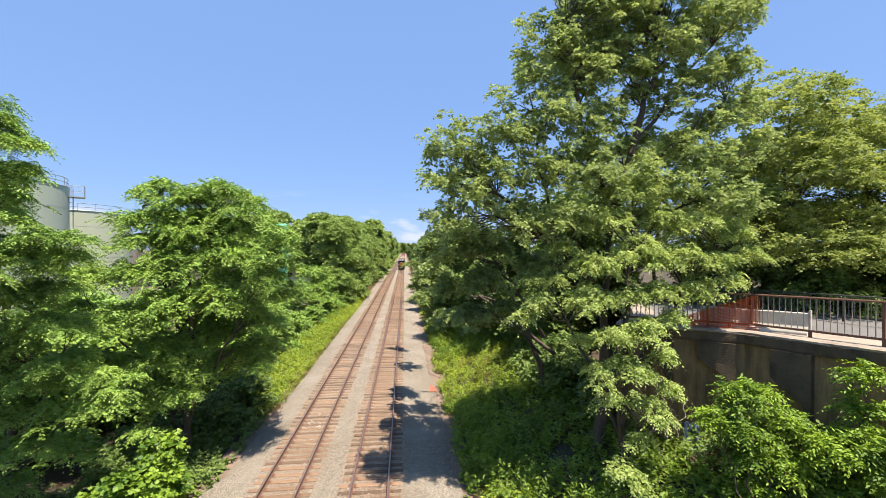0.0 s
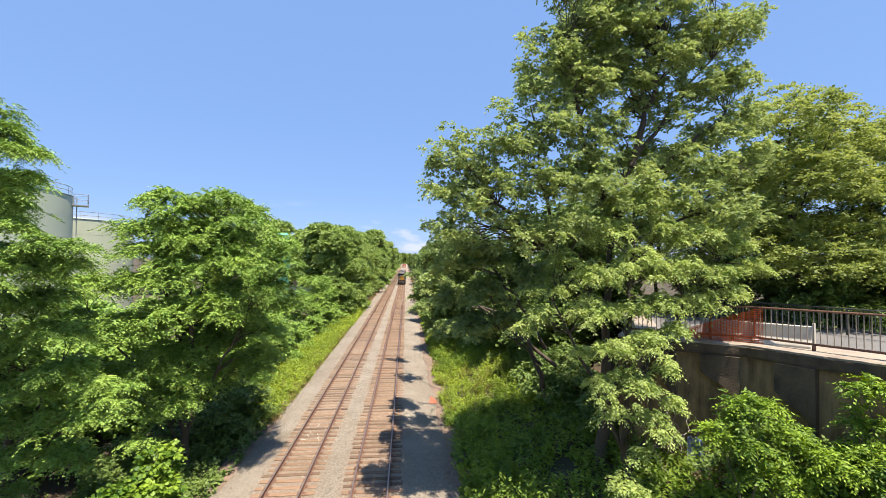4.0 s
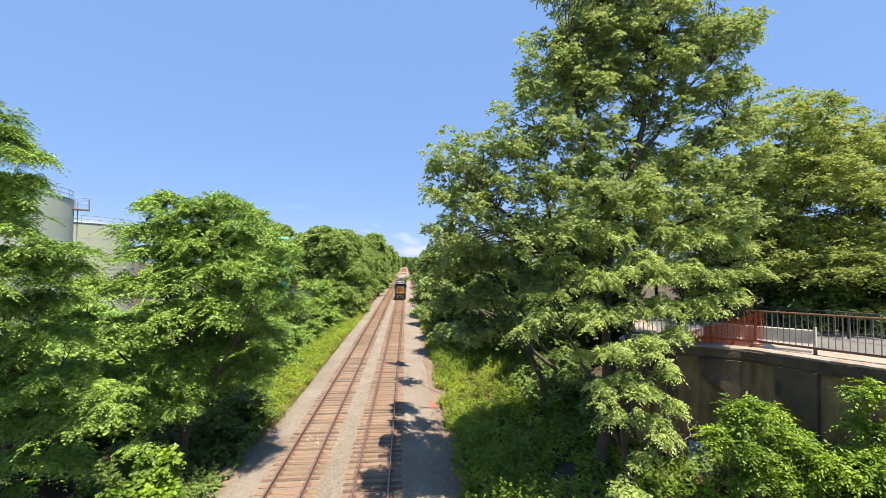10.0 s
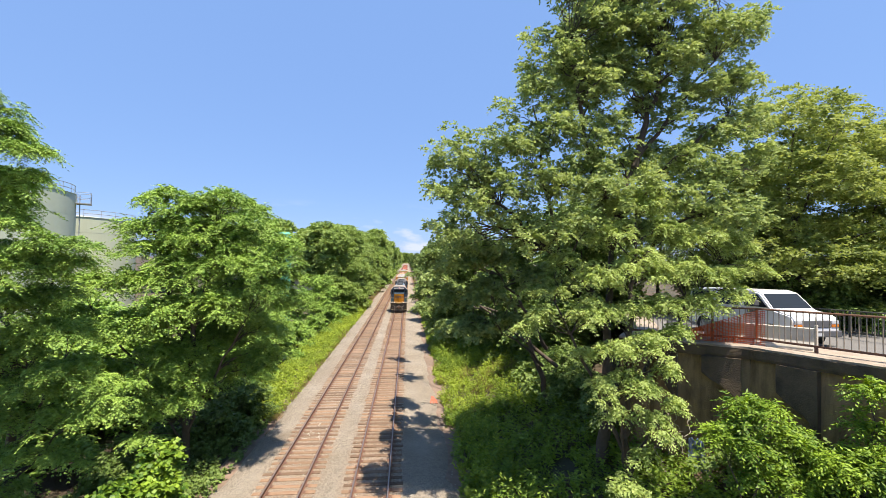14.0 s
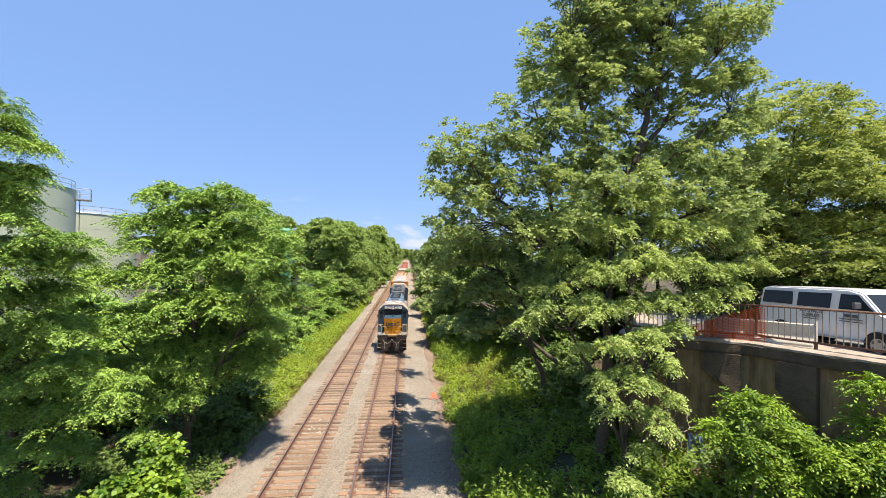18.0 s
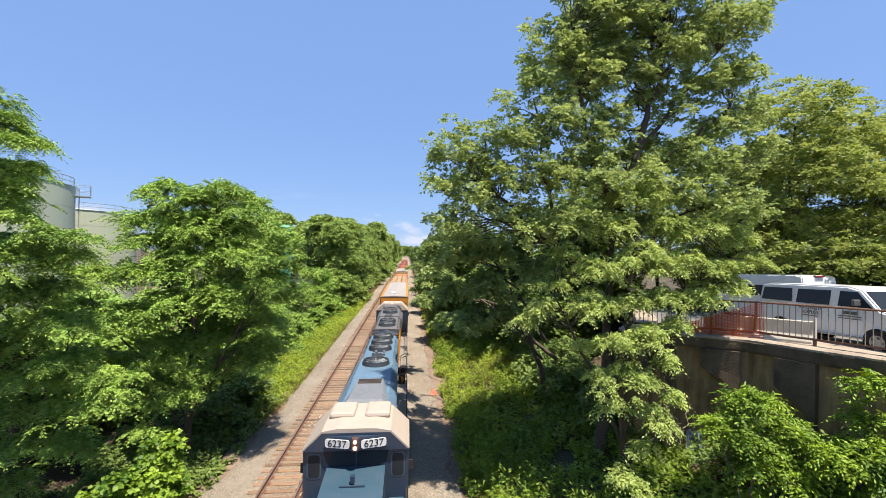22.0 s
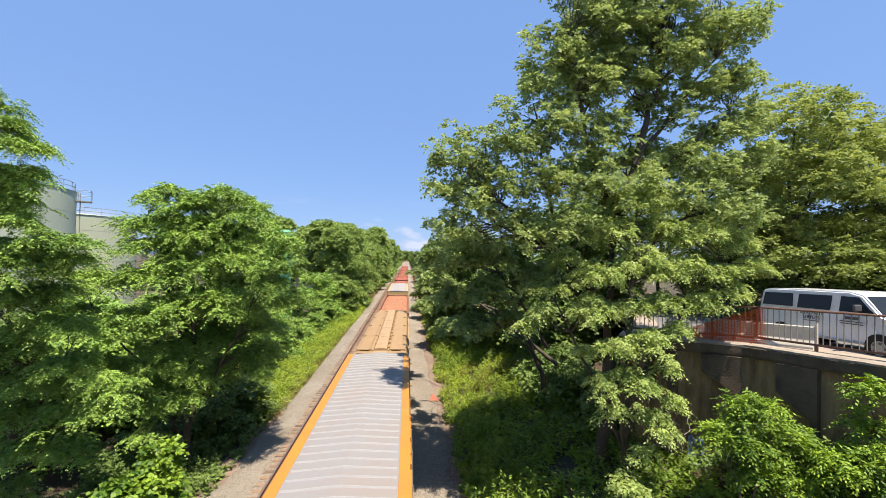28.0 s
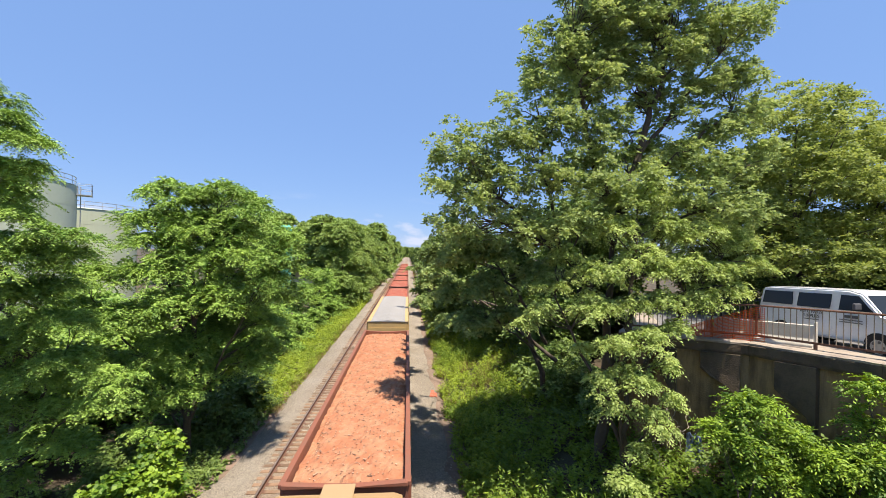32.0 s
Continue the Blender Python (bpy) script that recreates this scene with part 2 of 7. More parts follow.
RUST = mat("rusty painted steel", (0.20, 0.10, 0.065), 0.75, 0.1, dirt=(0.33, 0.15, 0.08), amount=0.7, scale=4)
DIRT = mat("trodden reddish-brown dirt", (0.30, 0.205, 0.15), 0.95, dirt=(0.13, 0.10, 0.07), amount=0.8, scale=1.2, bump=0.8, grain=14)
BARK = mat("dark furrowed bark", (0.10, 0.075, 0.05), 0.95, dirt=(0.17, 0.135, 0.095), amount=0.6, scale=4, bump=0.9, grain=18)
LEAF_MAPLE = leaf_mat("maple leaves", (0.175, 0.25, 0.08), (0.37, 0.45, 0.16), 0.42, 0.35)
# paler than the maple, with the sun on these boughs put into the colour
LEAF_BOX = leaf_mat("boxelder leaves paled as if sunlit", (0.21, 0.295, 0.075), (0.44, 0.53, 0.17), 0.36, 0.35)
LEAF_LOCUST = leaf_mat("locust leaves", (0.10, 0.20, 0.033), (0.32, 0.465, 0.09), 0.13, 0.35)
LEAF_SHADE = leaf_mat("yellowish shade tree leaves", (0.165, 0.225, 0.06), (0.31, 0.365, 0.105), 0.46, 0.35)
LEAF_MULBERRY = leaf_mat("dark glossy mulberry leaves", (0.115, 0.185, 0.05), (0.31, 0.39, 0.13), 0.3, 0.35)
LEAF_DARK = leaf_mat("dark broad leaves", (0.07, 0.125, 0.025), (0.20, 0.28, 0.07), 0.22, 0.35)
# raised in tone to lift the weeds that stand in tree shade
LEAF_BRIGHT = leaf_mat("weed leaves brightened against tree shade", (0.08, 0.15, 0.02), (0.25, 0.36, 0.05), 0.34, 0.3)
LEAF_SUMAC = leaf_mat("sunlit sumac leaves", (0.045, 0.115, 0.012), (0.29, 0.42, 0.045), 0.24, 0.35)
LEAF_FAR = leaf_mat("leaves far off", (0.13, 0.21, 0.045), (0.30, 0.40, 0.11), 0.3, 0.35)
# yellower and lighter: sunshine on the weeds put into the leaf colour
GRASS = leaf_mat("tall weeds and grass in a sunny tone", (0.12, 0.19, 0.022), (0.37, 0.46, 0.055), 0.28, 0.25)
GRASS_DRY = leaf_mat("dry grass", (0.14, 0.12, 0.042), (0.27, 0.22, 0.08), 0.35)
TANK = mat("pale green-grey tank paint", (0.60, 0.66, 0.50), 0.55, dirt=(0.48, 0.53, 0.40), amount=0.5, scale=0.25, bump=0.05)
TANK_B = mat("cream tank paint", (0.66, 0.70, 0.50), 0.55, dirt=(0.55, 0.58, 0.42), amount=0.5, scale=0.2, bump=0.05)
GREEN_NET = mat("green mesh sheeting", (0.12, 0.44, 0.30), 0.7, dirt=(0.10, 0.34, 0.24), amount=0.5, scale=0.8)
STEEL = mat("galvanised steel", (0.50, 0.51, 0.50), 0.5, 0.4, amount=0.3)
ORANGE_NET = mat("orange plastic safety netting", (1.0, 0.20, 0.045), 0.6, amount=0.25, scale=5)
WHITE_BAR = mat("off-white plastic barrier", (0.72, 0.68, 0.58), 0.6, dirt=(0.5, 0.45, 0.37), amount=0.5, scale=2)
BLUE_TARP = mat("faded blue plastic sheet", (0.16, 0.24, 0.42), 0.5, dirt=(0.30, 0.36, 0.46), amount=0.6, scale=3)


# ---- builders ----
def mesh_of(name, verts, faces, materials, smooth=False):
    me = bpy.data.meshes.new(name)
    me.from_pydata([tuple(v) for v in verts], [], [tuple(f) for f in faces])
    for m in (materials if isinstance(materials, (list, tuple)) else [materials]):
        me.materials.append(m)
    if smooth:
        me.polygons.foreach_set("use_smooth", [True] * len(me.polygons))
    me.update()
    return me


def part(name, bm, material, parent=None, label="", smooth=False):
    """Links a bmesh as one mesh object, under a thing or a part."""
    me = bpy.data.meshes.new(name)
    bm.normal_update()
    bm.to_mesh(me)
    bm.free()
    me.materials.append(material)
    if smooth:
        me.polygons.foreach_set("use_smooth", [True] * len(me.polygons))
    ob = new(name, me)
    ob.parent = parent
    return tagged(ob, label)


def shared(name, me, parent, m, label=""):
    ob = new(name, me)
    ob.parent = parent
    ob.matrix_basis = m
    return tagged(ob, label)


def thing(name, label, category, m=None, group=""):
    ob = new(name)
    ob.empty_display_size = 0.2
    if m is not None:
        ob.matrix_basis = m
    return tagged(ob, label, category, group)


def box(bm, x0, x1, y0, y1, z0, z1, bevel=0.0, m=None):
    r = bmesh.ops.create_cube(bm, size=1)
    vs = r["verts"]
    for v in vs:
        v.co = Vector(((x0 + x1) / 2 + v.co.x * (x1 - x0), (y0 + y1) / 2 + v.co.y * (y1 - y0), (z0 + z1) / 2 + v.co.z * (z1 - z0)))
    if m is not None:
        for v in vs:
            v.co = m @ v.co
    if bevel:
        es = list({e for v in vs for e in v.link_edges})
        bmesh.ops.bevel(bm, geom=es, offset=bevel, segments=2, profile=0.5, affect="EDGES", clamp_overlap=True)
    return bm


def cyl(bm, p, q, r, r2=None, n=12, caps=True):
    p, q = Vector(p), Vector(q)
    d = q - p
    m = Matrix.Translation((p + q) / 2) @ d.to_track_quat("Z", "Y").to_matrix().to_4x4()
    bmesh.ops.create_cone(bm, cap_ends=caps, segments=n, radius1=r, radius2=r if r2 is None else r2, depth=d.length, matrix=m)
    return bm


def tube(bm, pts, r, n=6):
    """A bent bar through the points."""
    for a, b in zip(pts, pts[1:]):
        cyl(bm, a, b, r, n=n)
    return bm


def prism(bm, outline, y0, y1, axis="y"):
    """The outline, in (x, z) for axis y or (y, z) for axis x, drawn out between y0 and y1."""
    put = (lambda a, b, c: (a, c, b)) if axis == "y" else (lambda a, b, c: (c, a, b))
    f = [bm.verts.new(put(a, b, y0)) for a, b in outline]
    g = [bm.verts.new(put(a, b, y1)) for a, b in outline]
    n = len(outline)
    bm.faces.new(f)
    bm.faces.new(list(reversed(g)))
    for i in range(n):
        bm.faces.new((f[i], g[i], g[(i + 1) % n], f[(i + 1) % n]))
    bmesh.ops.recalc_face_normals(bm, faces=bm.faces[:])
    return bm


def B():
    return bmesh.new()


def rough(x, y, s=1.0, seed=0.0):
    return noise.noise(Vector((x * s, y * s, seed)))


# ---- ground ----
def rise(x, y):
    """Height of the ground: flat along the tracks, a bank that climbs on the right, nearly level on the left."""
    def step(a, b, v):
        t = min(1, max(0, (v - a) / (b - a)))
        return t * t * (3 - 2 * t)
    z = -0.32
    if x > 2:
        z += 2.3 * step(2.6, 11.0, x)
        z += 4.3 * step(12.0, 19.0, x) * step(16.5, 21, y)
    if x < -8:
        z -= 0.5 * step(8.5, 14, -x)
    if -400 < y < 600 and abs(x) < 200:
        z += 0.10 * rough(x, y, 0.35, 3) * step(2.4, 4, max(x, -x - 6.2))
    return z


def axis_steps(near, fine, far):
    out, v, s = [0.0], 0.0, fine
    while v < far:
        s = fine if v < near else s * 1.3
        v += s
        out.append(v)
    return out


gx = axis_steps(24, 0.8, 4000)
gy = axis_steps(60, 1.5, 4000)
gx = sorted({-v for v in gx} | set(gx))
gy = sorted({-v for v in gy} | set(gy))
gv = [(x, y, rise(x, y)) for y in gy for x in gx]
w = len(gx)
gf = [(j * w + i, j * w + i + 1, (j + 1) * w + i + 1, (j + 1) * w + i) for j in range(len(gy) - 1) for i in range(w - 1)]
ground = new("ground", mesh_of("ground", gv, gf, SOIL, True))
tagged(ground, "earth with patchy low green cover along the railway cutting", "ground", kind="structure")

# the stone bed under the tracks, its edges ragged
bv, bf, ys = [], [], [-60 + 1.0 * i for i in range(200)] + [140 + 6.0 * i for i in range(120)]
for j, y in enumerate(ys):
    le = (-8.0 if y > 18.5 else -8.45) + 0.35 * rough(0, y, 0.25, 1) + 0.18 * rough(0, y, 0.9, 2)
    re = 1.95 + 0.5 * rough(9, y, 0.25, 5) + 0.2 * rough(9, y, 0.9, 7) + (0.5 if y < 19 else 0)
    for x, z in ((le - 0.25, -0.42), (le, -0.26), (-7.0, -0.10), (-6.55, -0.035), (-5.15, -0.03), (-3.75, -0.035), (-3.3, -0.06), (-2.85, -0.035), (-1.45, -0.03), (-0.05, -0.035), (0.5, -0.12), (re, -0.24), (re + 0.3, -0.42)):
        bv.append((x, y, z + 0.012 * rough(x, y, 1.5, 4)))
n = 13
bf = [(j * n + i, j * n + i + 1, (j + 1) * n + i + 1, (j + 1) * n + i) for j in range(len(ys) - 1) for i in range(n - 1)]
bed = new("trackbed", mesh_of("trackbed", bv, bf, GRAVEL, True))
tagged(bed, "pale grey crushed-stone ballast bed under two tracks", "ballast", kind="structure")

# trodden brown dirt between the stones and the weeds on the right
dv = []
for j, y in enumerate(ys):
    for i in range(8):
        x = 1.6 + i * 0.32 + (0.5 if y < 19 else 0) + (0.3 * rough(3, y, 0.6, 8) if i in (0, 7) else 0)
        dv.append((x, y, (-0.235 if 0 < i < 7 else -0.42) - 0.012 * i + 0.025 * rough(x, y, 2.0, 6)))
dfc = [(j * 8 + i, j * 8 + i + 1, (j + 1) * 8 + i + 1, (j + 1) * 8 + i) for j in range(len(ys) - 1) for i in range(7)]
b0 = len(dv)
for j, y in enumerate(ys):
    for i in range(6):
        x = -9.1 + i * 0.32 - (0.4 if y < 18.5 else 0) + (0.35 * rough(5, y, 0.6, 9) if i in (0, 5) else 0)
        dv.append((x, y, (-0.262 if 0 < i < 5 else -0.46) + 0.03 * rough(x, y, 2.0, 7)))
dfc += [(b0 + j * 6 + i, b0 + j * 6 + i + 1, b0 + (j + 1) * 6 + i + 1, b0 + (j + 1) * 6 + i) for j in range(len(ys) - 1) for i in range(5)]
verge = new("dirt_verge", mesh_of("dirt_verge", dv, dfc, DIRT, True))
tagged(verge, "trodden reddish-brown dirt strip beside the ballast", "ground", kind="structure")


# ---- tracks ----
def rail_mesh():
    """One rail's profile (x, z), foot at 0."""
    half = [(0.07, 0), (0.07, 0.012), (0.012, 0.03), (0.009, 0.12), (0.036, 0.135), (0.036, 0.165), (0.028, 0.172)]
    return half + [(-x, z) for x, z in reversed(half)]


def tie_mesh():
    bm = B()
    box(bm, -1.3, 1.3, -0.115, 0.115, -0.17, 0.0, 0.012)
    me = bpy.data.meshes.new("tie")
    bm.to_mesh(me)
    bm.free()
    me.materials.append(TIE)
    return me


TIE_ME = tie_mesh()
prof = rail_mesh()


def track(x0, number, seed):
    rnd = random.Random(seed)
    tr = thing("railway_track", "railway track with rusty rails on weathered brown timber ties", "railway track", pose(x0, 0, 0), "parallel tracks")
    for s in (-1, 1):
        bm = B()
        prism(bm, [(s * 0.755 + x, z + 0.012) for x, z in prof], -60, 780)
        part("rail", bm, RAIL, tr, "rust-brown steel rail")
        bm = B()
        box(bm, s * 0.755 - 0.03, s * 0.755 + 0.03, -60, 780, 0.1835, 0.187)
        part("rail_head", bm, RAIL_HEAD, tr, "dull polished running surface of the rail")
    y, k = 6.0, 0
    rest_v, rest_f = [], []
    plate_v, plate_f = [], []
    cube = [(-1, -1, -1), (1, -1, -1), (1, 1, -1), (-1, 1, -1), (-1, -1, 1), (1, -1, 1), (1, 1, 1), (-1, 1, 1)]
    cf = [(4, 5, 6, 7), (0, 1, 5, 4), (1, 2, 6, 5), (2, 3, 7, 6), (3, 0, 4, 7)]

    def add(vs, fs, cx, cy, cz, hx, hy, hz):
        b0 = len(vs)
        vs.extend((cx + a * hx, cy + b * hy, cz + c * hz) for a, b, c in cube)
        fs.extend(tuple(b0 + i for i in f) for f in cf)
    while y < 330:
        dx, rot, dz = rnd.gauss(0, 0.035), rnd.gauss(0, 0.6), rnd.uniform(-0.02, 0.005)
        if k < 300:
            shared("tie", TIE_ME, tr, pose(dx, y, dz, 0, rnd.gauss(0, 0.3), rot))
        else:
            add(rest_v, rest_f, dx, y, -0.08 + dz, 1.3, 0.115, 0.08)
        if y < 90:
            for s in (-0.755, 0.755):
                add(plate_v, plate_f, s, y, 0.004, 0.17, 0.09, 0.008)
        y += 0.515 + rnd.gauss(0, 0.02)
        k += 1
    for nm, v, f, mt in (("distant_tie_run", rest_v, rest_f, TIE_FAR), ("tie_plate_run", plate_v, plate_f, RAIL)):
        ob = new(nm, mesh_of(nm, v, f, mt))
        ob.parent = tr
        tagged(ob, kind="stuff")
    return tr


track(TRACK_R, 1, 11)
track(TRACK_L, 2, 12)


# ---- leaves ----
def unit(v):
    return v / np.maximum(np.linalg.norm(v, axis=-1, keepdims=True), 1e-6)


UP = np.array([0, 0, 1.0])


def leaf_sheet(name, pos, d, size, material, rng, slim=0.42, parent=None, label="", kind="", tip=0.6):
    """One mesh of many folded leaves, each from pos along d, its face turned up to the light."""
    k = len(pos)
    side = unit(np.cross(d, rng.normal(0, tip, (k, 3)) + UP))
    up = np.cross(side, d)
    s = size[:, None]
    v = np.empty((k, 4, 3), np.float32)
    v[:, 0] = pos
    v[:, 1] = pos + d * s * 0.5 + side * s * slim - up * s * 0.08
    v[:, 2] = pos + d * s - up * s * 0.15
    v[:, 3] = pos + d * s * 0.5 - side * s * slim - up * s * 0.08
    me = bpy.data.meshes.new(name)
    me.vertices.add(4 * k)
    me.vertices.foreach_set("co", v.ravel())
    me.loops.add(6 * k)
    b = (np.arange(k) * 4)[:, None]
    me.loops.foreach_set("vertex_index", (b + np.array([[0, 1, 2, 0, 2, 3]])).ravel().astype(np.int32))
    me.polygons.add(2 * k)
    me.polygons.foreach_set("loop_start", (np.arange(2 * k) * 3).astype(np.int32))
    me.materials.append(material)
    me.update(calc_edges=True)
    ob = new(name, me)
    ob.parent = parent
    return tagged(ob, label, kind=kind)


def boughs(rng, blobs, tuft, count, thick=0.35, droop=0.4, fill=0.12, gap=0.0, apart=1.15, tier=1.5):
    """Leafy boughs spread over the skins of a crown's lobes (x, y, z, rx, ry, rz), with shaded gaps between them: their middles, and the sprays on each."""
    bl = np.array(blobs, float)
    cen, out = np.empty((0, 3)), np.empty((0, 3))
    for i, b in enumerate(bl):
        rest = np.delete(bl, i, 0)
        for _ in range(int(26 * (b[3:].mean() + 0.4 * tuft) ** 2 / tuft ** 2) + 6):
            d = unit(rng.normal(0, 1, 3))
            if d[2] < -0.6:
                d[2] *= -1
            p = b[:3] + d * b[3:] * rng.uniform(0.75, 1.05)
            if noise.noise(Vector(p) * 0.7) + 0.5 * noise.noise(Vector(p) * 1.7) < gap - 0.35:
                continue
            if len(rest) and ((((p - rest[:, :3]) / rest[:, 3:]) ** 2).sum(1) < 0.4).any():
                continue
            if len(cen) and (np.linalg.norm((cen - p) * (1, 1, tier), axis=1) < apart * tuft).any():
                continue
            cen, out = np.vstack([cen, p]), np.vstack([out, d])
    n = len(cen)
    k = max(3, round(count * (1 - fill) / n))
    big = rng.uniform(0.7, 1.25, (n, 1))
    rho, a = tuft * big * np.sqrt(rng.random((n, k))), rng.random((n, k)) * 6.283
    off = np.stack([rho * np.cos(a), rho * np.sin(a)], 2)
    lean = (off * out[:, None, :2]).sum(2)
    z = -droop * rho ** 2 / (tuft * big) - droop * lean + rng.normal(0, thick * tuft * 0.45, (n, k))
    p = (cen[:, None, :] + np.concatenate([off, z[..., None]], 2)).reshape(-1, 3)
    d = unit(np.concatenate([off / tuft * 0.8, np.full((n, k, 1), 0.1)], 2) + 0.5 * out[:, None, :]).reshape(-1, 3)
    m = int(count * fill)
    pick = bl[rng.integers(0, len(bl), m)]
    e = unit(rng.normal(0, 1, (m, 3)))
    q = pick[:, :3] + e * pick[:, 3:] * rng.uniform(0.2, 0.65, (m, 1))
    return cen, np.vstack([p, q]), np.vstack([d, e])


def fronds(rng, centres, outs, per, radius, length, leaflets, size, sag=0.5, flat=0.45):
    """Leaves set in pairs along drooping twigs that fan out from each spray's middle."""
    k = len(centres)
    o = unit(rng.normal(0, 1, (k, per, 3)))
    o[..., 2] = np.abs(o[..., 2]) * flat * rng.choice([-0.5, 1.0, 1.0], (k, per))
    big = rng.uniform(0.6, 1.4, (k, 1, 1))
    base = centres[:, None, :] + o * radius * big * rng.random((k, per, 1))
    u = unit(o + 0.55 * outs[:, None, :] * np.array([1, 1, 0.4]) + np.array([0, 0, 0.12])).reshape(-1, 3)
    base = base.reshape(-1, 3)
    n = len(u)
    ln = (length * rng.uniform(0.6, 1.3, n))[:, None]
    side = unit(np.cross(u, UP + rng.normal(0, 0.25, (n, 3))))
    pos, way, sz = [], [], []
    for j in range(leaflets):
        f = (j // 2 + 0.7) / (leaflets / 2 + 0.4)
        s = 1 if j % 2 else -1
        last = j == leaflets - 1
        pos.append(base + u * ln * f - UP * (sag * f * f) * ln)
        way.append(unit((0 if last else s * 0.9) * side + u * (1.0 if last else 0.55) - UP * (0.15 + sag * 0.7 * f) + rng.normal(0, 0.16, (n, 3))))
        sz.append(size * (1 - 0.35 * abs(f - 0.45)) * rng.uniform(0.75, 1.2, n))
    return np.concatenate(pos), np.concatenate(way), np.concatenate(sz)


def limb(vs, fs, p, q, r0, r1, rng, bend=0.15, n=7, seg=6):
    """A tapered, crooked limb from p to q."""
    p, q = np.array(p, float), np.array(q, float)
    ln = np.linalg.norm(q - p)
    kink = rng.normal(0, bend * ln * 0.35, (seg + 1, 3))
    kink[0] = kink[-1] = 0
    sag = np.linspace(0, 1, seg + 1)
    pts = p + (q - p) * sag[:, None] + kink * np.sin(np.pi * sag)[:, None]
    pts[:, 2] += bend * ln * np.sin(np.pi * sag) * 0.5
    b0 = len(vs)
    for i, c in enumerate(pts):
        d = pts[min(i + 1, seg)] - pts[max(i - 1, 0)]
        d = d / max(np.linalg.norm(d), 1e-6)
        a = np.cross(d, (0.3, 0.9, 0.2))
        a /= np.linalg.norm(a)
        b = np.cross(d, a)
        r = r0 + (r1 - r0) * i / seg
        for j in range(n):
            t = 2 * math.pi * j / n
            vs.append(tuple(c + (a * math.cos(t) + b * math.sin(t)) * r))
    for i in range(seg):
        for j in range(n):
            fs.append((b0 + i * n + j, b0 + i * n + (j + 1) % n, b0 + (i + 1) * n + (j + 1) % n, b0 + (i + 1) * n + j))
    return pts


def tree(name, label, base, stems, blobs, count, per, radius, length, leaflets, size, material, seed, limbs=30, trunk_r=0.25, tuft=0.8, thick=0.35, droop=0.4, fill=0.12, gap=0.0, apart=1.15, tier=1.5, tip=0.6,
         flat=0.45, sag=0.5, slim=0.42, group="", category="tree", bark=None, split=True):
    """A tree or shrub: tapered stems, crooked limbs that end in the crown's sprays, and leaves. Coordinates are relative to base."""
    bark = bark or BARK
    rng = np.random.default_rng(seed)
    t = thing(name, label, category, pose(*base), group)
    trim = 0.45 * tuft + 0.4 * length
    blobs = [(*p[:3], *[max(r * 0.4, r - trim) for r in p[3:]]) for p in blobs]
    ends, c, d = boughs(rng, blobs, tuft, count, thick, droop, fill, gap, apart, tier)
    tv, tf = [], []
    joints = []
    for (x0, y0, z0), (x1, y1, z1), r in stems:
        pts = limb(tv, tf, (x0, y0, z0), (x1, y1, z1), trunk_r * r, trunk_r * r * 0.3, rng, 0.05, 9, 8)
        joints += [(p, trunk_r * r * (1 - 0.7 * i / 8)) for i, p in enumerate(pts) if i >= 2]
    for q in ends[rng.permutation(len(ends))[:limbs]] - (0, 0, 0.15 * tuft):
        lv, lf = ([], []) if split else (tv, tf)
        best = min(joints, key=lambda j: np.linalg.norm(j[0] - q) + 1.2 * max(0, j[0][2] - q[2] + 0.6))
        r = min(best[1] * 0.6, 0.02 + 0.022 * np.linalg.norm(best[0] - q))
        pts = limb(lv, lf, best[0], q, r, 0.012, rng, 0.12, 5, 5)
        for _ in range(2):
            near = c[np.argsort(((c - pts[3]) ** 2).sum(1))[rng.integers(1, 6)]]
            limb(lv, lf, pts[3], near, r * 0.5, 0.008, rng, 0.1, 4, 3)
        if split:
            ob = new("limb", mesh_of("limb", lv, lf, bark, True))
            ob.parent = t
    ob = new("trunk", mesh_of("trunk", tv, tf, bark, True))
    ob.parent = t
    pos, way, sz = fronds(rng, c, d, per, radius, length, leaflets, size, sag, flat)
    leaf_sheet("crown", pos, way, sz, material, rng, slim, t, tip=tip)
    return t


def lobes(rows, deep=1.15, high=0.8):
    """Crown lobes from (x, y, z, radius)."""
    return [(x, y, z, r, r * deep, r * high) for x, y, z, r in rows]


# the tall maple on the bank: an open crown on several leaning stems
MAPLE_LEFT = [(-7.2, -0.8, 12.3, 0.7), (-6.6, -1, 13.2, 0.7), (-6.7, -1, 11.1, 0.9), (-5.7, -1, 12.3, 1), (-5.5, -1, 10.6, 1.1), (-6.6, -1, 9.7, 1), (-4.6, -1, 14.5, 0.6), (-4.3, -1, 13, 1), (-3.7, -0.8, 16.5, 0.6), (-3.1, -0.8, 15.3, 0.9), (-3.1, -0.7, 17.7, 0.7), (-4.3, -1, 11.4, 1.1), (-2.1, -0.8, 16.7, 1), (-2.5, -1, 13.9, 1.1), (-3.9, -1.2, 9.7, 1.1), (-1.1, -0.7, 18.2, 1.1), (-0.7, -1, 15.8, 1.1), (-1, -1, 13.5, 1), (-3, -1.4, 11.6, 1.1), (-2.3, -1.5, 9.8, 1.1)]
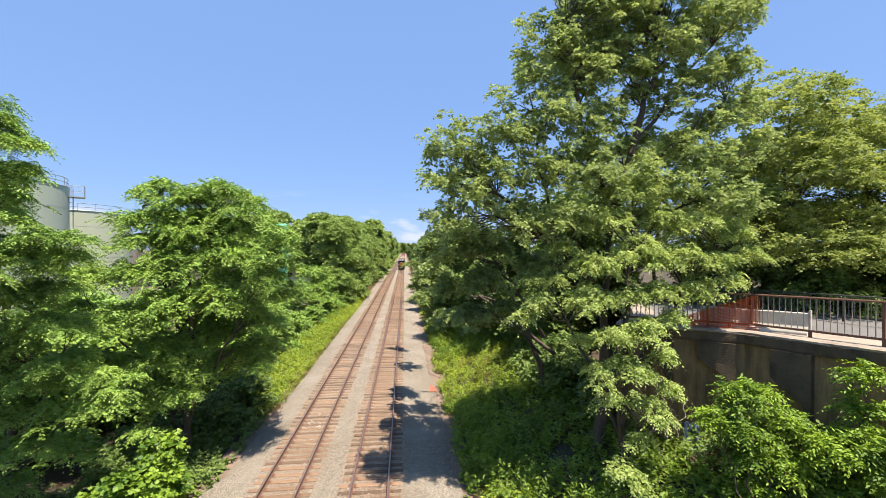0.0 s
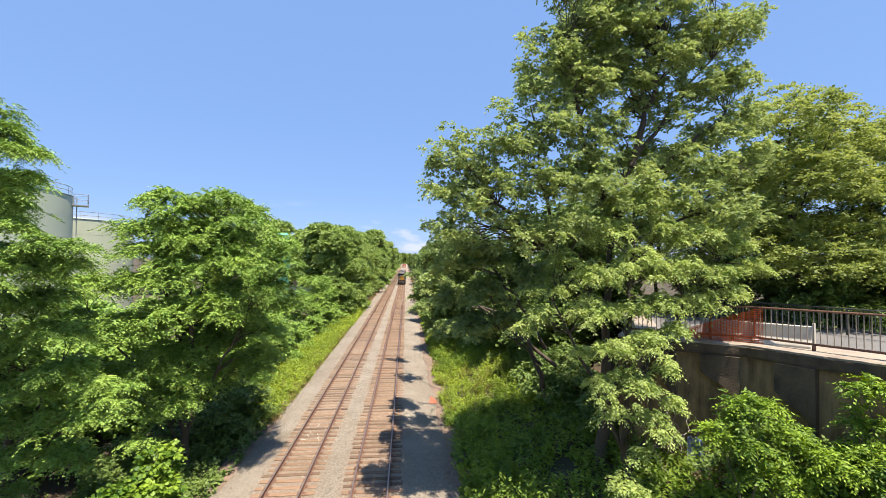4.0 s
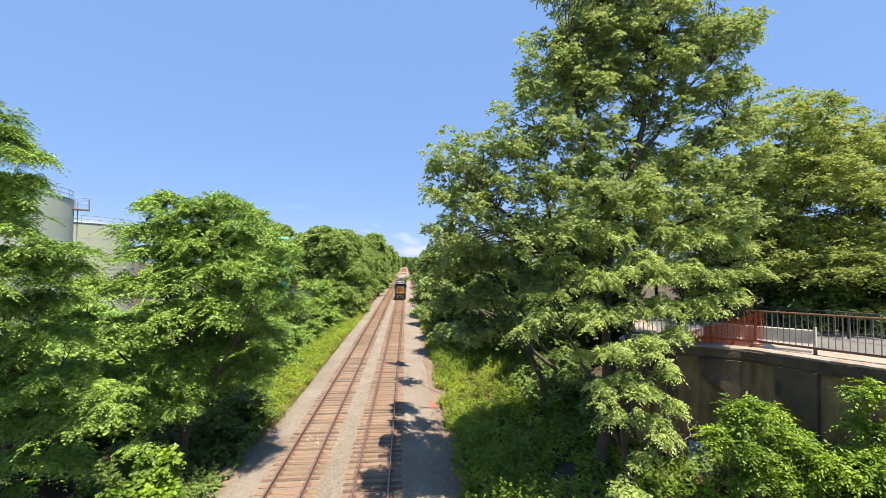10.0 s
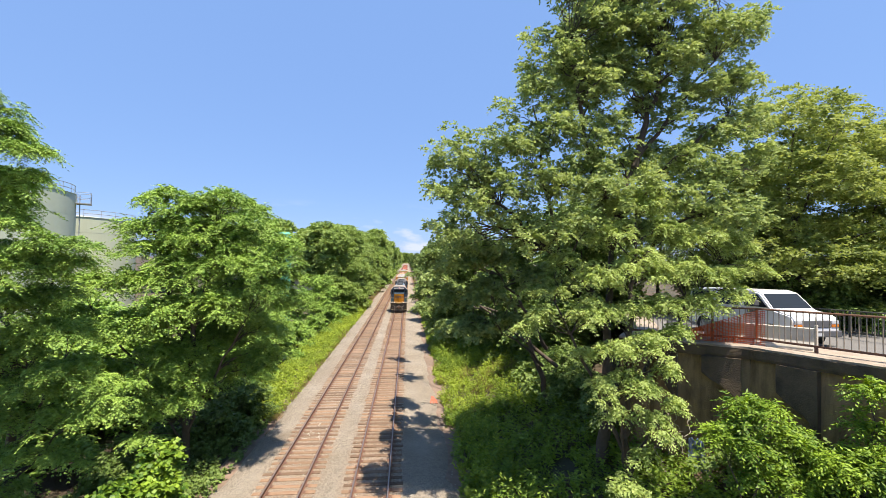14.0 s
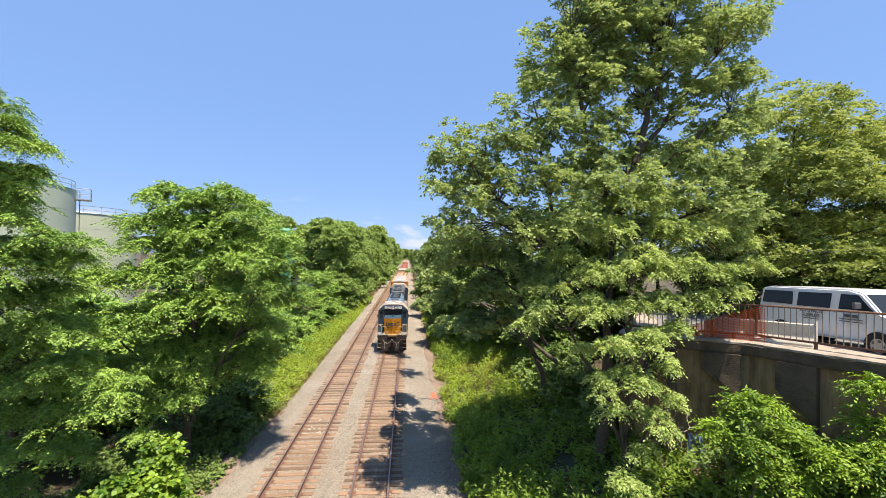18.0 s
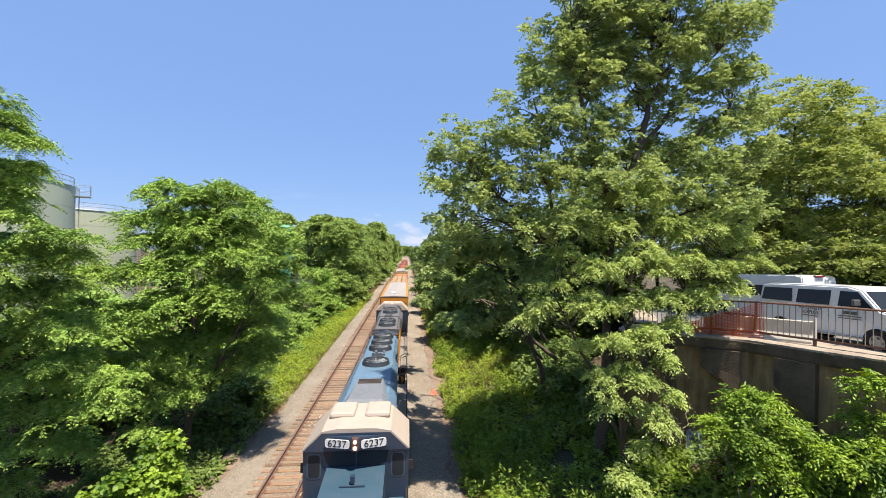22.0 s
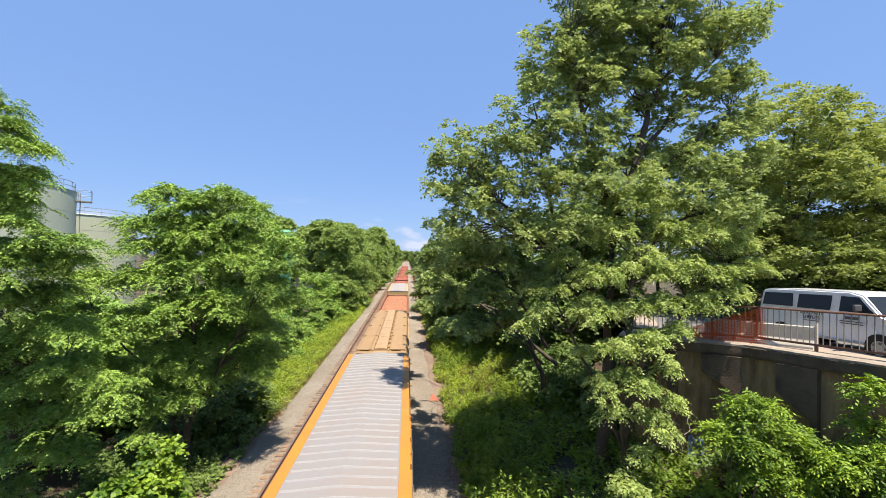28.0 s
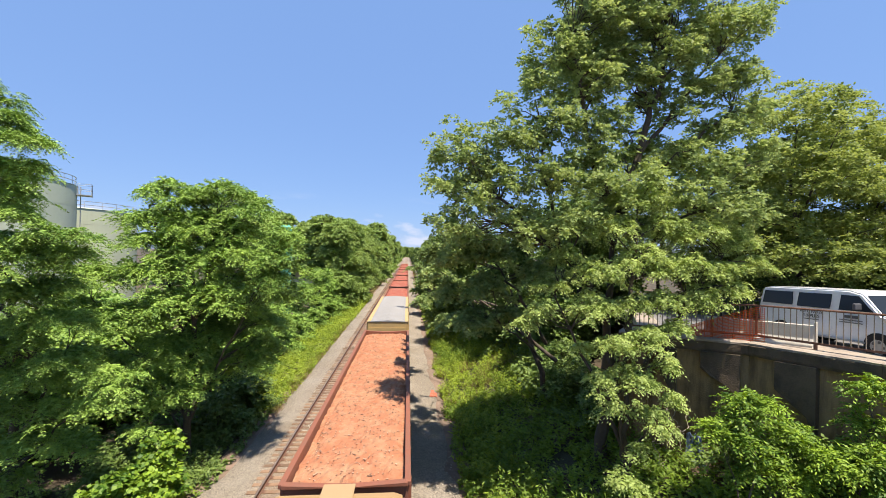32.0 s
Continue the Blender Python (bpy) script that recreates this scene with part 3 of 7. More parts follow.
MAPLE_RIGHT = [(0.5, -0.8, 17.8, 1.3), (2.1, -0.8, 18.5, 1.3), (2.1, -1, 16.5, 1.1), (3.5, -1, 17.6, 1.2), (5, -1, 18.1, 1.2), (6, -0.8, 18.8, 0.7), (3.7, -1, 15.5, 1.1), (5.2, -1, 16.1, 1), (2.3, -1, 14.5, 0.8), (4.3, -1, 13.9, 1.1), (5.8, -0.8, 14.5, 0.9), (0.9, -1, 15.9, 0.8), (2.7, -1.4, 12.6, 0.9), (-1, -1.5, 11.4, 1), (4.1, -1.5, 12, 1.1), (1, -1.7, 11.6, 0.7), (5.7, -1.4, 12.7, 0.9), (2.5, -1.9, 10.8, 1), (4.3, -1.9, 10.4, 1), (-1.5, -0.5, 20.6, 1.4), (0.9, -0.5, 20.8, 1.6), (3.4, -0.5, 20.8, 1.6)]
MAPLE_MID = [(0.1, -0.7, 14, 0.9), (0.6, -0.5, 12.7, 0.8), (-1.4, -0.7, 15.3, 1), (-1, -0.8, 12.4, 1), (-3.2, -0.7, 13.3, 0.9), (-5.1, -0.8, 13.4, 0.7), (1.8, -0.3, 13.3, 0.8), (0.1, -0.7, 16.9, 1), (1.1, -0.3, 14.9, 0.7), (-2.1, -0.8, 11.9, 1), (0, -1.4, 10.8, 0.9), (-5.3, -0.8, 11.8, 0.9), (2.1, -0.3, 15.5, 0.8)]
# rear lobes out of sight, added to hold back light from behind
MAPLE_BACK = [(x * 0.85, y + 2.6, z * 0.96, r * 1.1) for x, y, z, r in (MAPLE_LEFT + MAPLE_RIGHT)[::5]]
tree("maple_tree", "tall spreading maple with several leaning stems on the bank", (8.3, 16.5, 1.4),
     [((0, 0, -0.4), (0.0, -0.7, 9.5), 1.0), ((0.0, -0.6, 9.1), (0.9, -0.8, 12.6), 0.7), ((0.9, -0.8, 12.4), (2.2, -0.8, 16.9), 0.55), ((0.0, -0.7, 9.1), (-1.2, -0.9, 13.4), 0.5), ((-1.2, -0.9, 13.2), (-1.9, -1.0, 17.3), 0.35),
      ((-0.0, -0.4, 6.5), (-5.4, -1.1, 11.3), 0.5), ((0.4, -0.7, 10.4), (4.8, -1.1, 14.7), 0.4), ((0.2, -0.4, 7.4), (3.9, -1.4, 11.3), 0.4), ((0.9, -0.8, 12.6), (4.4, -0.9, 17.0), 0.35), ((-2.1, -0.8, 8.4), (-3.4, -0.9, 14.7), 0.3)],
     lobes(MAPLE_LEFT + MAPLE_RIGHT + MAPLE_MID + MAPLE_BACK),
     3100, 8, 0.13, 0.34, 8, 0.15, LEAF_MAPLE, 21, limbs=280, trunk_r=0.28, tuft=0.44, thick=1.3, droop=0.1, tier=0.9, fill=0.08, gap=-0.3, apart=1.05, tip=1.8, flat=1.0, sag=0.6, slim=0.28)

tree("mulberry_tree", "dark glossy broad-leaved tree leaning over the ballast edge", (8.6, 22.5, 0.9),
     [((0, 0, -0.4), (-2.5, 1.0, 7.0), 1.0), ((-0.6, 0.2, 4), (-4.6, -3.6, 8.8), 0.6), ((0, 0, 3), (-5.4, 4, 7), 0.6), ((-1.2, 2.6, 5), (-6.6, 10.5, 6.2), 0.5), ((-0.8, 0.2, 3), (-4.4, -4.2, 6), 0.4)],
     lobes([(-7.2, -2, 9.2, 1), (-6.1, -3.5, 9.1, 1.1), (-4.8, -4.5, 9.2, 1.1), (-7.2, 3.5, 7.4, 1.1), (-6.3, -1.5, 7.3, 1.1), (-5, -4.1, 7.7, 1.1), (-5.7, -3.5, 6, 1.1), (-4, -4.5, 6.4, 1), (-7, 10.5, 5.6, 0.9), (-6.2, 1.5, 5.2, 0.9), (-3, -5.5, 8.5, 1), (-7.6, 15.5, 7.8, 0.9), (-7, 0.5, 8.1, 0.8)]),
     430, 9, 0.14, 0.40, 8, 0.19, LEAF_MULBERRY, 28, limbs=80, trunk_r=0.2, tuft=0.6, droop=0.4, fill=0.2, tip=1.0, flat=0.5, sag=0.7, slim=0.32)

tree("boxelder_tree", "sunlit boxelder with pale drooping boughs before the old wall", (8.2, 14.5, 1.2),
     [((0, 0, -0.4), (-0.2, -0.4, 6.0), 1.0), ((-0.2, -0.4, 5.5), (0.6, 0.4, 10.6), 0.7), ((0, 0, 1.5), (-2.6, 0.5, 7.2), 0.6), ((0, -0.2, 4), (3.8, 0, 8.8), 0.5), ((0, 0, 0.5), (-0.8, -0.8, 4.2), 0.5), ((0, 0, 0.3), (0.1, -1.4, 3.2), 0.5)],
     lobes([(0.7, 0.5, 11.1, 1), (-0.4, 0.5, 10, 0.9), (1.5, 0.4, 10, 1), (3, 0.2, 9.8, 1), (4.2, -0, 9.5, 0.8), (0.5, -0, 8.7, 1), (-1.1, -0, 8.3, 0.8), (2.1, -0.2, 8.5, 0.9), (3.6, -0.2, 8.4, 0.7), (-2.1, 0.7, 8.8, 0.7), (1.2, -0.4, 7.3, 0.7), (-0.2, -0.4, 7, 0.7), (-1.4, -0, 7, 0.8), (-2.4, 0.5, 7.7, 0.6), (-3.2, 0.7, 6.8, 0.5), (-0.8, -0.6, 5.7, 0.7), (0.3, -0.8, 6, 0.7), (-1.7, -0, 5.4, 0.5), (-0.3, -1, 4.6, 0.8), (0.3, -1.2, 3.5, 0.6), (-1, -1.2, 3.5, 0.5), (0, -1.5, 2.3, 0.5), (-1, -1.9, 1.4, 0.6)]
           + [(2.7, -0.4, 7.3, 0.7), (4, -0.4, 7.8, 0.6), (1.5, -0.6, 6.3, 0.6), (4.9, -0.2, 8.7, 0.6), (1, -1, 5, 0.5), (1, -1.2, 3.9, 0.4), (-1.3, -0.6, 4.5, 0.5), (-2.9, 0.9, 7.6, 0.6), (-3.6, 0.7, 6.3, 0.5)]),
     1300, 8, 0.12, 0.31, 9, 0.125, LEAF_BOX, 27, limbs=130, trunk_r=0.15, tuft=0.44, thick=0.7, droop=0.4, tier=1.1, gap=-0.2, apart=1.05, fill=0.12, flat=0.6, sag=0.9, slim=0.23)

# locust trees on the left, close to the stones
LOCUST_TIERS = [(-1.1, -0.4, 13.6, 1.1), (0.3, -0.4, 13.1, 1.3), (1.7, -0.4, 13.5, 1.2), (2.8, -0.4, 12.6, 1.1), (-1.1, -0.4, 12.1, 1.5), (0.7, -0.4, 11.8, 1.6), (-2.7, -0.4, 12, 0.6), (4.2, -1, 11, 0.8), (-1.4, -1, 11, 1.2), (2.5, -1, 10.5, 1.6), (0.2, -1, 10.2, 1.5), (4.2, -1.2, 9.3, 1.1), (1.9, -1.2, 8.6, 1.5), (-1.5, -1.8, 9.5, 1.3), (-0, -1.8, 8.4, 1.4), (-3.4, -1.8, 9.5, 1.2), (3.1, 0.9, 7.1, 1.4), (0.4, 0.9, 6.4, 1.6), (-1.9, -1.8, 7.7, 1.4), (-4.1, -1.8, 8, 1.1), (-0.8, -0.8, 6.2, 1.3), (2.4, 0.9, 5.2, 1.4)]
LOCUST_SKIRT = [(-2.7, -1, 5.4, 1.1), (-0.9, -0.6, 4.6, 1), (-4.1, -1.4, 5.8, 1.1), (-1.9, -1, 3.7, 0.8), (4.7, -1.2, 11.4, 0.4), (4.5, -1.2, 10.5, 0.7), (-0, -0.4, 5.7, 1.3), (2.4, -0.6, 11.7, 1.1), (4.5, -0.4, 8.4, 0.7), (-0.3, -1.2, 3.4, 0.7), (1, 1.4, 7, 1.5), (-1.3, 0.5, 7.7, 1.6), (3.2, 1, 5.9, 1), (-2.9, -1.4, 4.1, 0.9), (-0.8, -2, 2.6, 0.7), (4.7, -1.4, 10.8, 1), (4.4, -1.2, 11.6, 0.8), (4.8, -1.2, 9.8, 0.7), (0.6, -1.2, 4, 0.9), (0.6, -0.6, 5, 1), (1, 1, 4.7, 1)]
# unseen rear lobes, added so that the crown's hollows stay dark
LOCUST_BACK = [(x * 0.8, 2.6 - 0.3 * y, z, r * 1.15) for x, y, z, r in LOCUST_TIERS[::2]]
tree("locust_tree", "leafy locust tree in tiers of bright drooping sprays beside the ballast", (-10.6, 21.0, -0.6),
     [((0, 0, -0.3), (0.2, -0.3, 9.0), 1.0), ((0, 0, 4), (1.2, -0.2, 12.2), 0.55), ((0, 0, 4), (-2.0, -0.2, 12.6), 0.55), ((0, 0, 2), (-3.6, -1.4, 8.2), 0.4), ((0, 0, 2), (3.0, -1.0, 7.6), 0.4), ((0, 0, 1), (-1.5, -1.0, 4.6), 0.35)],
     lobes(LOCUST_TIERS + LOCUST_SKIRT + LOCUST_BACK, 1.2, 0.7),
     3000, 7, 0.14, 0.58, 14, 0.15, LEAF_LOCUST, 22, limbs=150, trunk_r=0.2, tuft=0.74, thick=0.3, droop=0.5, fill=0.12, gap=-0.2, apart=1.12, flat=0.5, sag=0.65, slim=0.2)
tree("locust_tree", "near locust tree with feathery drooping sprays over bare earth", (-16.6, 18.8, -0.8),
     [((0, 0, -0.3), (1.2, -1.4, 9.0), 1.0), ((0.3, -0.4, 4), (2.2, -3.6, 14.2), 0.5), ((0.2, -0.2, 3), (4.4, -3.4, 11), 0.45), ((0, 0, 1.5), (4.2, -2.8, 7), 0.4), ((0, 0, 1), (4.4, -2.0, 4.6), 0.3)],
     lobes([(2.8, -4.2, 14.9, 1.3), (3.7, -4.2, 14.4, 0.8), (3.1, -4.2, 13.3, 1.1), (3.5, -4.2, 12, 1), (4.6, -4.2, 11.3, 0.8), (5.6, -4.2, 11.2, 0.6), (3.3, -3.8, 10.7, 1.2), (4.5, -3.8, 10.1, 0.8), (3.2, -3.8, 9.2, 1.2), (3.6, -3, 8.3, 1), (1.8, -2.8, 7.2, 1.2), (4.2, -2.8, 6.8, 1), (3, -2.7, 6.2, 1.1), (5.5, -2.7, 6.2, 0.7), (1.7, -2.5, 4.9, 1.3), (3.9, -2.5, 4.9, 0.8), (2.3, -2.3, 3.3, 1.1), (6.4, -2.7, 5.9, 0.6), (1.2, -2.1, 1.7, 1.1), (3.7, -2.3, 3.3, 0.6), (4.7, -3.2, 8.3, 0.8), (5.1, -2.6, 5, 0.8), (2.4, -4.6, 16.1, 1.1)] 
           # lobes mostly out of view on the left, added for shade
           + [(-1.0, -0.8, 12.8, 1.6), (-1.2, -1.2, 9.6, 1.6), (-0.2, 0.2, 14.2, 1.2), (-0.6, -2.0, 7.0, 1.5)]
           + [(2.9, -3.8, 12.8, 1), (3.5, -3.8, 12.6, 0.7), (3.7, -3.6, 11, 0.9), (2.7, -3.4, 11, 1), (4.4, -3.4, 10.6, 0.7), (5.2, -3.4, 10.6, 0.6), (4, -4, 13.4, 0.5), (3.4, -3.2, 9.5, 0.9), (4.3, -3, 9.4, 0.7), (2.5, -3, 7.9, 0.9)], 1.2, 0.7),
     2100, 8, 0.12, 0.46, 14, 0.11, LEAF_LOCUST, 23, limbs=120, trunk_r=0.2, tuft=0.58, thick=0.3, droop=0.5, fill=0.14, gap=-0.2, apart=1.08, flat=0.5, sag=0.8, slim=0.2)

# shrubs
tree("shrub", "bright young broad-leaved shrub at the ballast edge", (-10.3, 16.0, -0.6), [((0, 0, -0.2), (0.5, 0, 1.6), 1.0), ((0, 0, 0), (-0.6, -0.6, 1.1), 0.8), ((0.2, 0, 0), (0.8, 0.7, 2.6), 0.8)],
     [(0.5, 0.0, 1.7, 1.4, 1.0, 0.9), (-0.3, -0.5, 1.1, 1.6, 0.9, 0.8), (0.7, 0.9, 2.6, 0.6, 0.7, 0.9), (-1.2, -0.9, 1.0, 1.3, 0.9, 0.6), (0.2, 1.4, 1.2, 0.7, 0.8, 0.8)], 130, 8, 0.3, 0.34, 7, 0.21, LEAF_SUMAC, 24, limbs=20, trunk_r=0.03, tuft=0.4, sag=0.35, slim=0.45, category="shrub")
tree("shrub", "sunlit green sumac shrub before the old wall", (9.95, 10.5, 1.5), [((0, 0, -0.3), (0.5, 1.0, 3.2), 1.0), ((0, 0, 0), (1.6, 0.7, 2.8), 0.8), ((0, 0, 0), (-0.3, 1.0, 2.6), 0.7)],
     [(0.8, 1.25, 3.9, 1.05, 0.8, 0.65), (-0.4, 1.3, 3.2, 0.65, 0.7, 0.5), (0.35, 1.0, 3.0, 1.0, 0.8, 0.7), (1.85, 0.85, 3.2, 0.8, 0.7, 0.6), (1.0, 0.55, 2.2, 0.9, 0.8, 0.7), (0.6, 0.5, 1.2, 0.7, 0.7, 0.6)],
     115, 9, 0.14, 0.56, 13, 0.15, LEAF_SUMAC, 25, limbs=26, trunk_r=0.05, tuft=0.42, flat=0.6, sag=0.6, slim=0.2, category="shrub")
tree("shrub", "leggy sumac shrub near the wall with pale new tips", (12.6, 10.0, 1.9), [((0, 0, -0.3), (0.4, 0.3, 3.4), 1.0), ((0, 0, 0.5), (0.5, 0.4, 4.4), 0.7), ((0, 0, 0), (-0.3, 0, 2.4), 0.7)],
     [(0.5, 0.4, 4.6, 0.5, 0.5, 0.6), (0.5, 0.4, 3.5, 0.6, 0.5, 0.7), (-0.3, 0.2, 2.45, 0.95, 0.8, 0.8), (0.1, -0.1, 2.8, 0.7, 0.7, 0.6), (0.0, 0.0, 1.3, 1.0, 0.8, 0.8)],
     70, 9, 0.12, 0.50, 13, 0.14, LEAF_SUMAC, 26, limbs=22, trunk_r=0.04, tuft=0.3, flat=0.6, sag=0.6, slim=0.2, category="shrub")


# ---- more woods: a few kinds, each built once and set out along the line ----
def wood(label, seed, height, wide, material, size=0.3, count=190, per=7, low=0.22, radius=0.7, length=0.9, leaflets=8, group="trees along the railway", category="tree", name="tree", tuft=0.8, apart=1.1):
    r = random.Random(seed)
    bl = []
    for i in range(11):
        f = low + (1 - low) * (i + 0.5) / 11
        sp = wide * math.sin(math.pi * min(0.93, 0.25 + 0.72 * f)) * 0.55
        a = r.uniform(0, 6.28)
        bl.append((math.cos(a) * sp * 0.85, math.sin(a) * sp * 0.85, height * f, wide * r.uniform(0.4, 0.6), wide * r.uniform(0.4, 0.6), height * 0.12))
    return tree(name, label, (0, -500, 0), [((0, 0, -0.6), (0.2, 0.1, height * 0.85), 1.0), ((0, 0, height * 0.35), (wide * 0.35, 0, height * 0.8), 0.5)], bl, count, per, radius, length, leaflets, size, material, seed,
                limbs=22, trunk_r=height * 0.012, tuft=tuft, apart=apart, thick=0.6, fill=0.12, group=group, category=category, split=False)


def plant(first, spots, seed):
    r = random.Random(seed)
    for i, (x, y) in enumerate(spots):
        m = pose(x, y, rise(x, y) - 0.1, 0, 0, r.uniform(0, 360)) @ Matrix.Scale(1 if i == 0 else r.uniform(0.82, 1.1), 4)
        if i == 0:
            first.matrix_basis = m
        else:
            copy_thing(first, m)


r0 = random.Random(5)
left_tall = [(-12.3 + r0.uniform(-1.2, 0.6), y + r0.uniform(-2, 2)) for y in (74, 82, 91, 101, 112, 125, 140, 157, 177, 200, 228, 262, 300, 345)]
plant(wood("mid-height broadleaf tree in full leaf in the row by the line", 31, 15.5, 5.0, LEAF_FAR, 0.3, 330, low=0.05), left_tall[0:7:2], 1)
plant(wood("rounded broadleaf tree in full leaf in the row by the line", 32, 16.5, 5.4, LEAF_FAR, 0.3, 330, low=0.05), left_tall[1:7:2], 2)
plant(wood("low bushy tree at the edge of the weeds", 33, 7.2, 4.0, LEAF_LOCUST, 0.22, 200, 8, radius=0.2, low=0.06, length=0.75),
      [(-16.4, 33), (-15.6, 39), (-16.2, 45), (-15.4, 51), (-15.2, 58), (-14.0, 66), (-20, 40), (-20.5, 49), (-20, 58), (-21, 33), (-18.5, 21), (-20, 27), (-23.5, 22), (-24, 33), (-27, 27), (-29, 37), (-25, 44), (-17, 26.5)], 3)
plant(wood("distant broadleaf tree beyond the yard", 34, 19.5, 6.6, LEAF_FAR, 0.75, 170, 6, low=0.05, radius=1.0, length=1.3, leaflets=5),
      [(-34, 112), (-28, 118), (-24, 110), (-40, 122), (-22, 130), (-18, 118), (-20, 145), (-27, 150), (-48, 130), (-58, 135), (-19, 92), (-70, 128), (-5, 815), (1.5, 820), (8, 815), (-12, 812), (-20, 175), (-20, 210), (-20, 250)] + left_tall[7:] + [(-13.0, y) for y in (395, 445, 500, 560, 630, 700, 770)] + [(-7, 810), (-2, 812), (4, 812)], 4)
plant(wood("dense dark broadleaf tree on the bank", 35, 11.5, 5.2, LEAF_DARK, 0.26, 340, 9, low=0.10, radius=0.25, length=0.7, leaflets=7),
      [(12.8, 29), (10.9, 37), (7.4, 45.5), (6.5, 54), (6.6, 64), (6.5, 76), (7.0, 92), (15, 35), (12.5, 47)], 5)
plant(wood("far dark broadleaf tree on the bank", 40, 11.5, 5.2, LEAF_DARK, 0.5, 150, 6, low=0.10, radius=0.7, length=0.9, leaflets=5),
      [(7.8, 110), (7.8, 132), (7.9, 160), (8, 195), (8, 240), (8, 300), (8, 350), (8, 400), (7.5, 450), (7, 510), (6.5, 580), (6, 650), (6, 730)], 10)
plant(wood("tall open shade tree behind the street railing", 36, 13.2, 6.0, LEAF_SHADE, 0.16, 560, 11, low=0.18, radius=0.22, length=0.6, leaflets=7, group="shade trees by the street", tuft=0.7, apart=1.35),
      [(22.0, 21.5), (27.5, 22.5), (24.0, 27.5), (33, 24), (20.2, 31), (19.2, 42), (36, 18), (31, 31), (29.5, 18.5), (34, 20.5)], 6)
plant(wood("light green bushy shrub at the edge of the sunny verge", 41, 3.4, 2.8, LEAF_LOCUST, 0.2, 110, 8, low=0.05, radius=0.2, length=0.6, group="bushes along the verge", category="shrub", name="verge_shrub"),
      [(-13.2, 35), (-12.6, 41.5), (-12.8, 48), (-12.0, 55.5), (-12.2, 63), (-11.8, 70), (-10.9, 84)], 11)
# added in dark leaf colour to deepen the shade under the locust crown
plant(wood("shrub at the foot of the locusts, leaves darkened for shade", 42, 2.0, 2.4, LEAF_DARK, 0.2, 90, 8, low=0.05, radius=0.2, length=0.5, group="undergrowth by the locusts", category="shrub", name="undergrowth_shrub"),
      [(-10.3, 23.6), (-10.4, 25.8), (-12.2, 22.5)], 12)
# dark shrubs added in place of the deep shade beneath the street trees
plant(wood("dense low shrub standing in for the dark shade under the street trees", 37, 3.4, 3.0, LEAF_DARK, 0.2, 120, 8, low=0.1, radius=0.45, length=0.5, group="hedge by the street", category="shrub", name="shade_fill_shrub"),
      [(22.0, 20), (23.2, 18.5), (24.8, 17.5), (27, 17), (21.8, 23.5), (21.2, 28), (30, 18), (23, 28), (17.5, 33), (27, 20.5), (30, 21.5), (33, 22), (36, 22.5), (25, 22.5), (39, 21), (29, 26), (33, 28), (37, 27), (41, 25), (45, 24), (44, 29)], 7)
plant(wood("shady undergrowth shrub on the bank", 38, 2.6, 2.6, LEAF_DARK, 0.16, 110, 8, low=0.1, radius=0.4, length=0.45, group="undergrowth on the bank", category="shrub", name="undergrowth_shrub"),
      [(9.6, 24), (9.6, 21.5), (9.4, 18.0), (10.2, 27), (8.0, 40), (5.6, 50), (5.4, 60), (12.0, 12.4), (13.0, 11.6), (11, 31.5), (9.4, 34.5)], 8)
plant(wood("shady low shrub under the locusts", 39, 2.2, 2.4, LEAF_DARK, 0.15, 100, 8, low=0.1, radius=0.4, length=0.4, group="undergrowth by the locusts", category="shrub", name="undergrowth_shrub"),
      [(-10.2, 27.5), (-12.6, 18.6), (-13.6, 21.5)], 9)


# ---- weeds and grass ----
def weeds(name, label, boxes, density, tall, leaf, material, seed, slim=0.3, lean=0.2, per=12, patch=0.55):
    """Upright leafy stems over stretches (x0, x1, y0, y1) of the ground, in drifts."""
    rng = np.random.default_rng(seed)
    pos, way, sz = [], [], []
    for x0, x1, y0, y1 in boxes:
        k = int((x1 - x0) * (y1 - y0) * density)
        xy = rng.random((k, 2)) * (x1 - x0, y1 - y0) + (x0, y0)
        drift = np.array([noise.noise(Vector((x * 0.5, y * 0.5, seed))) for x, y in xy])
        keep = (drift > -patch) & ((xy[:, 0] < 0) | (xy[:, 0] > 2.65 + 1.8 * drift[:]))
        xy, drift = xy[keep], drift[keep]
        tuft = np.array([noise.noise(Vector((x * 1.5, y * 1.5, seed + 9))) for x, y in xy])
        h = tall * rng.uniform(0.5, 1.2, len(xy)) * (0.75 + 0.6 * np.clip(drift, -0.4, 0.8)) * (0.95 + 1.3 * np.clip(tuft, -0.5, 0.6))
        z = np.array([rise(x, y) for x, y in xy])
        tilt = rng.normal(0, 0.22, (len(xy), 2))
        for j in range(per):
            f = (j + rng.random(len(xy))) / per
            p = np.stack([xy[:, 0] + tilt[:, 0] * h * f, xy[:, 1] + tilt[:, 1] * h * f, z + h * f], 1)
            a = rng.random(len(xy)) * 6.283
            d = unit(np.stack([np.cos(a), np.sin(a), rng.normal(lean, 0.35, len(xy))], 1))
            pos.append(p)
            way.append(d)
            sz.append(leaf * rng.uniform(0.6, 1.35, len(xy)) * (1.1 - 0.4 * f))
    ob = leaf_sheet(name, np.concatenate(pos), np.concatenate(way), np.concatenate(sz), material, rng, slim, tip=0.6)
    return tagged(ob, label, "plants", kind="stuff")


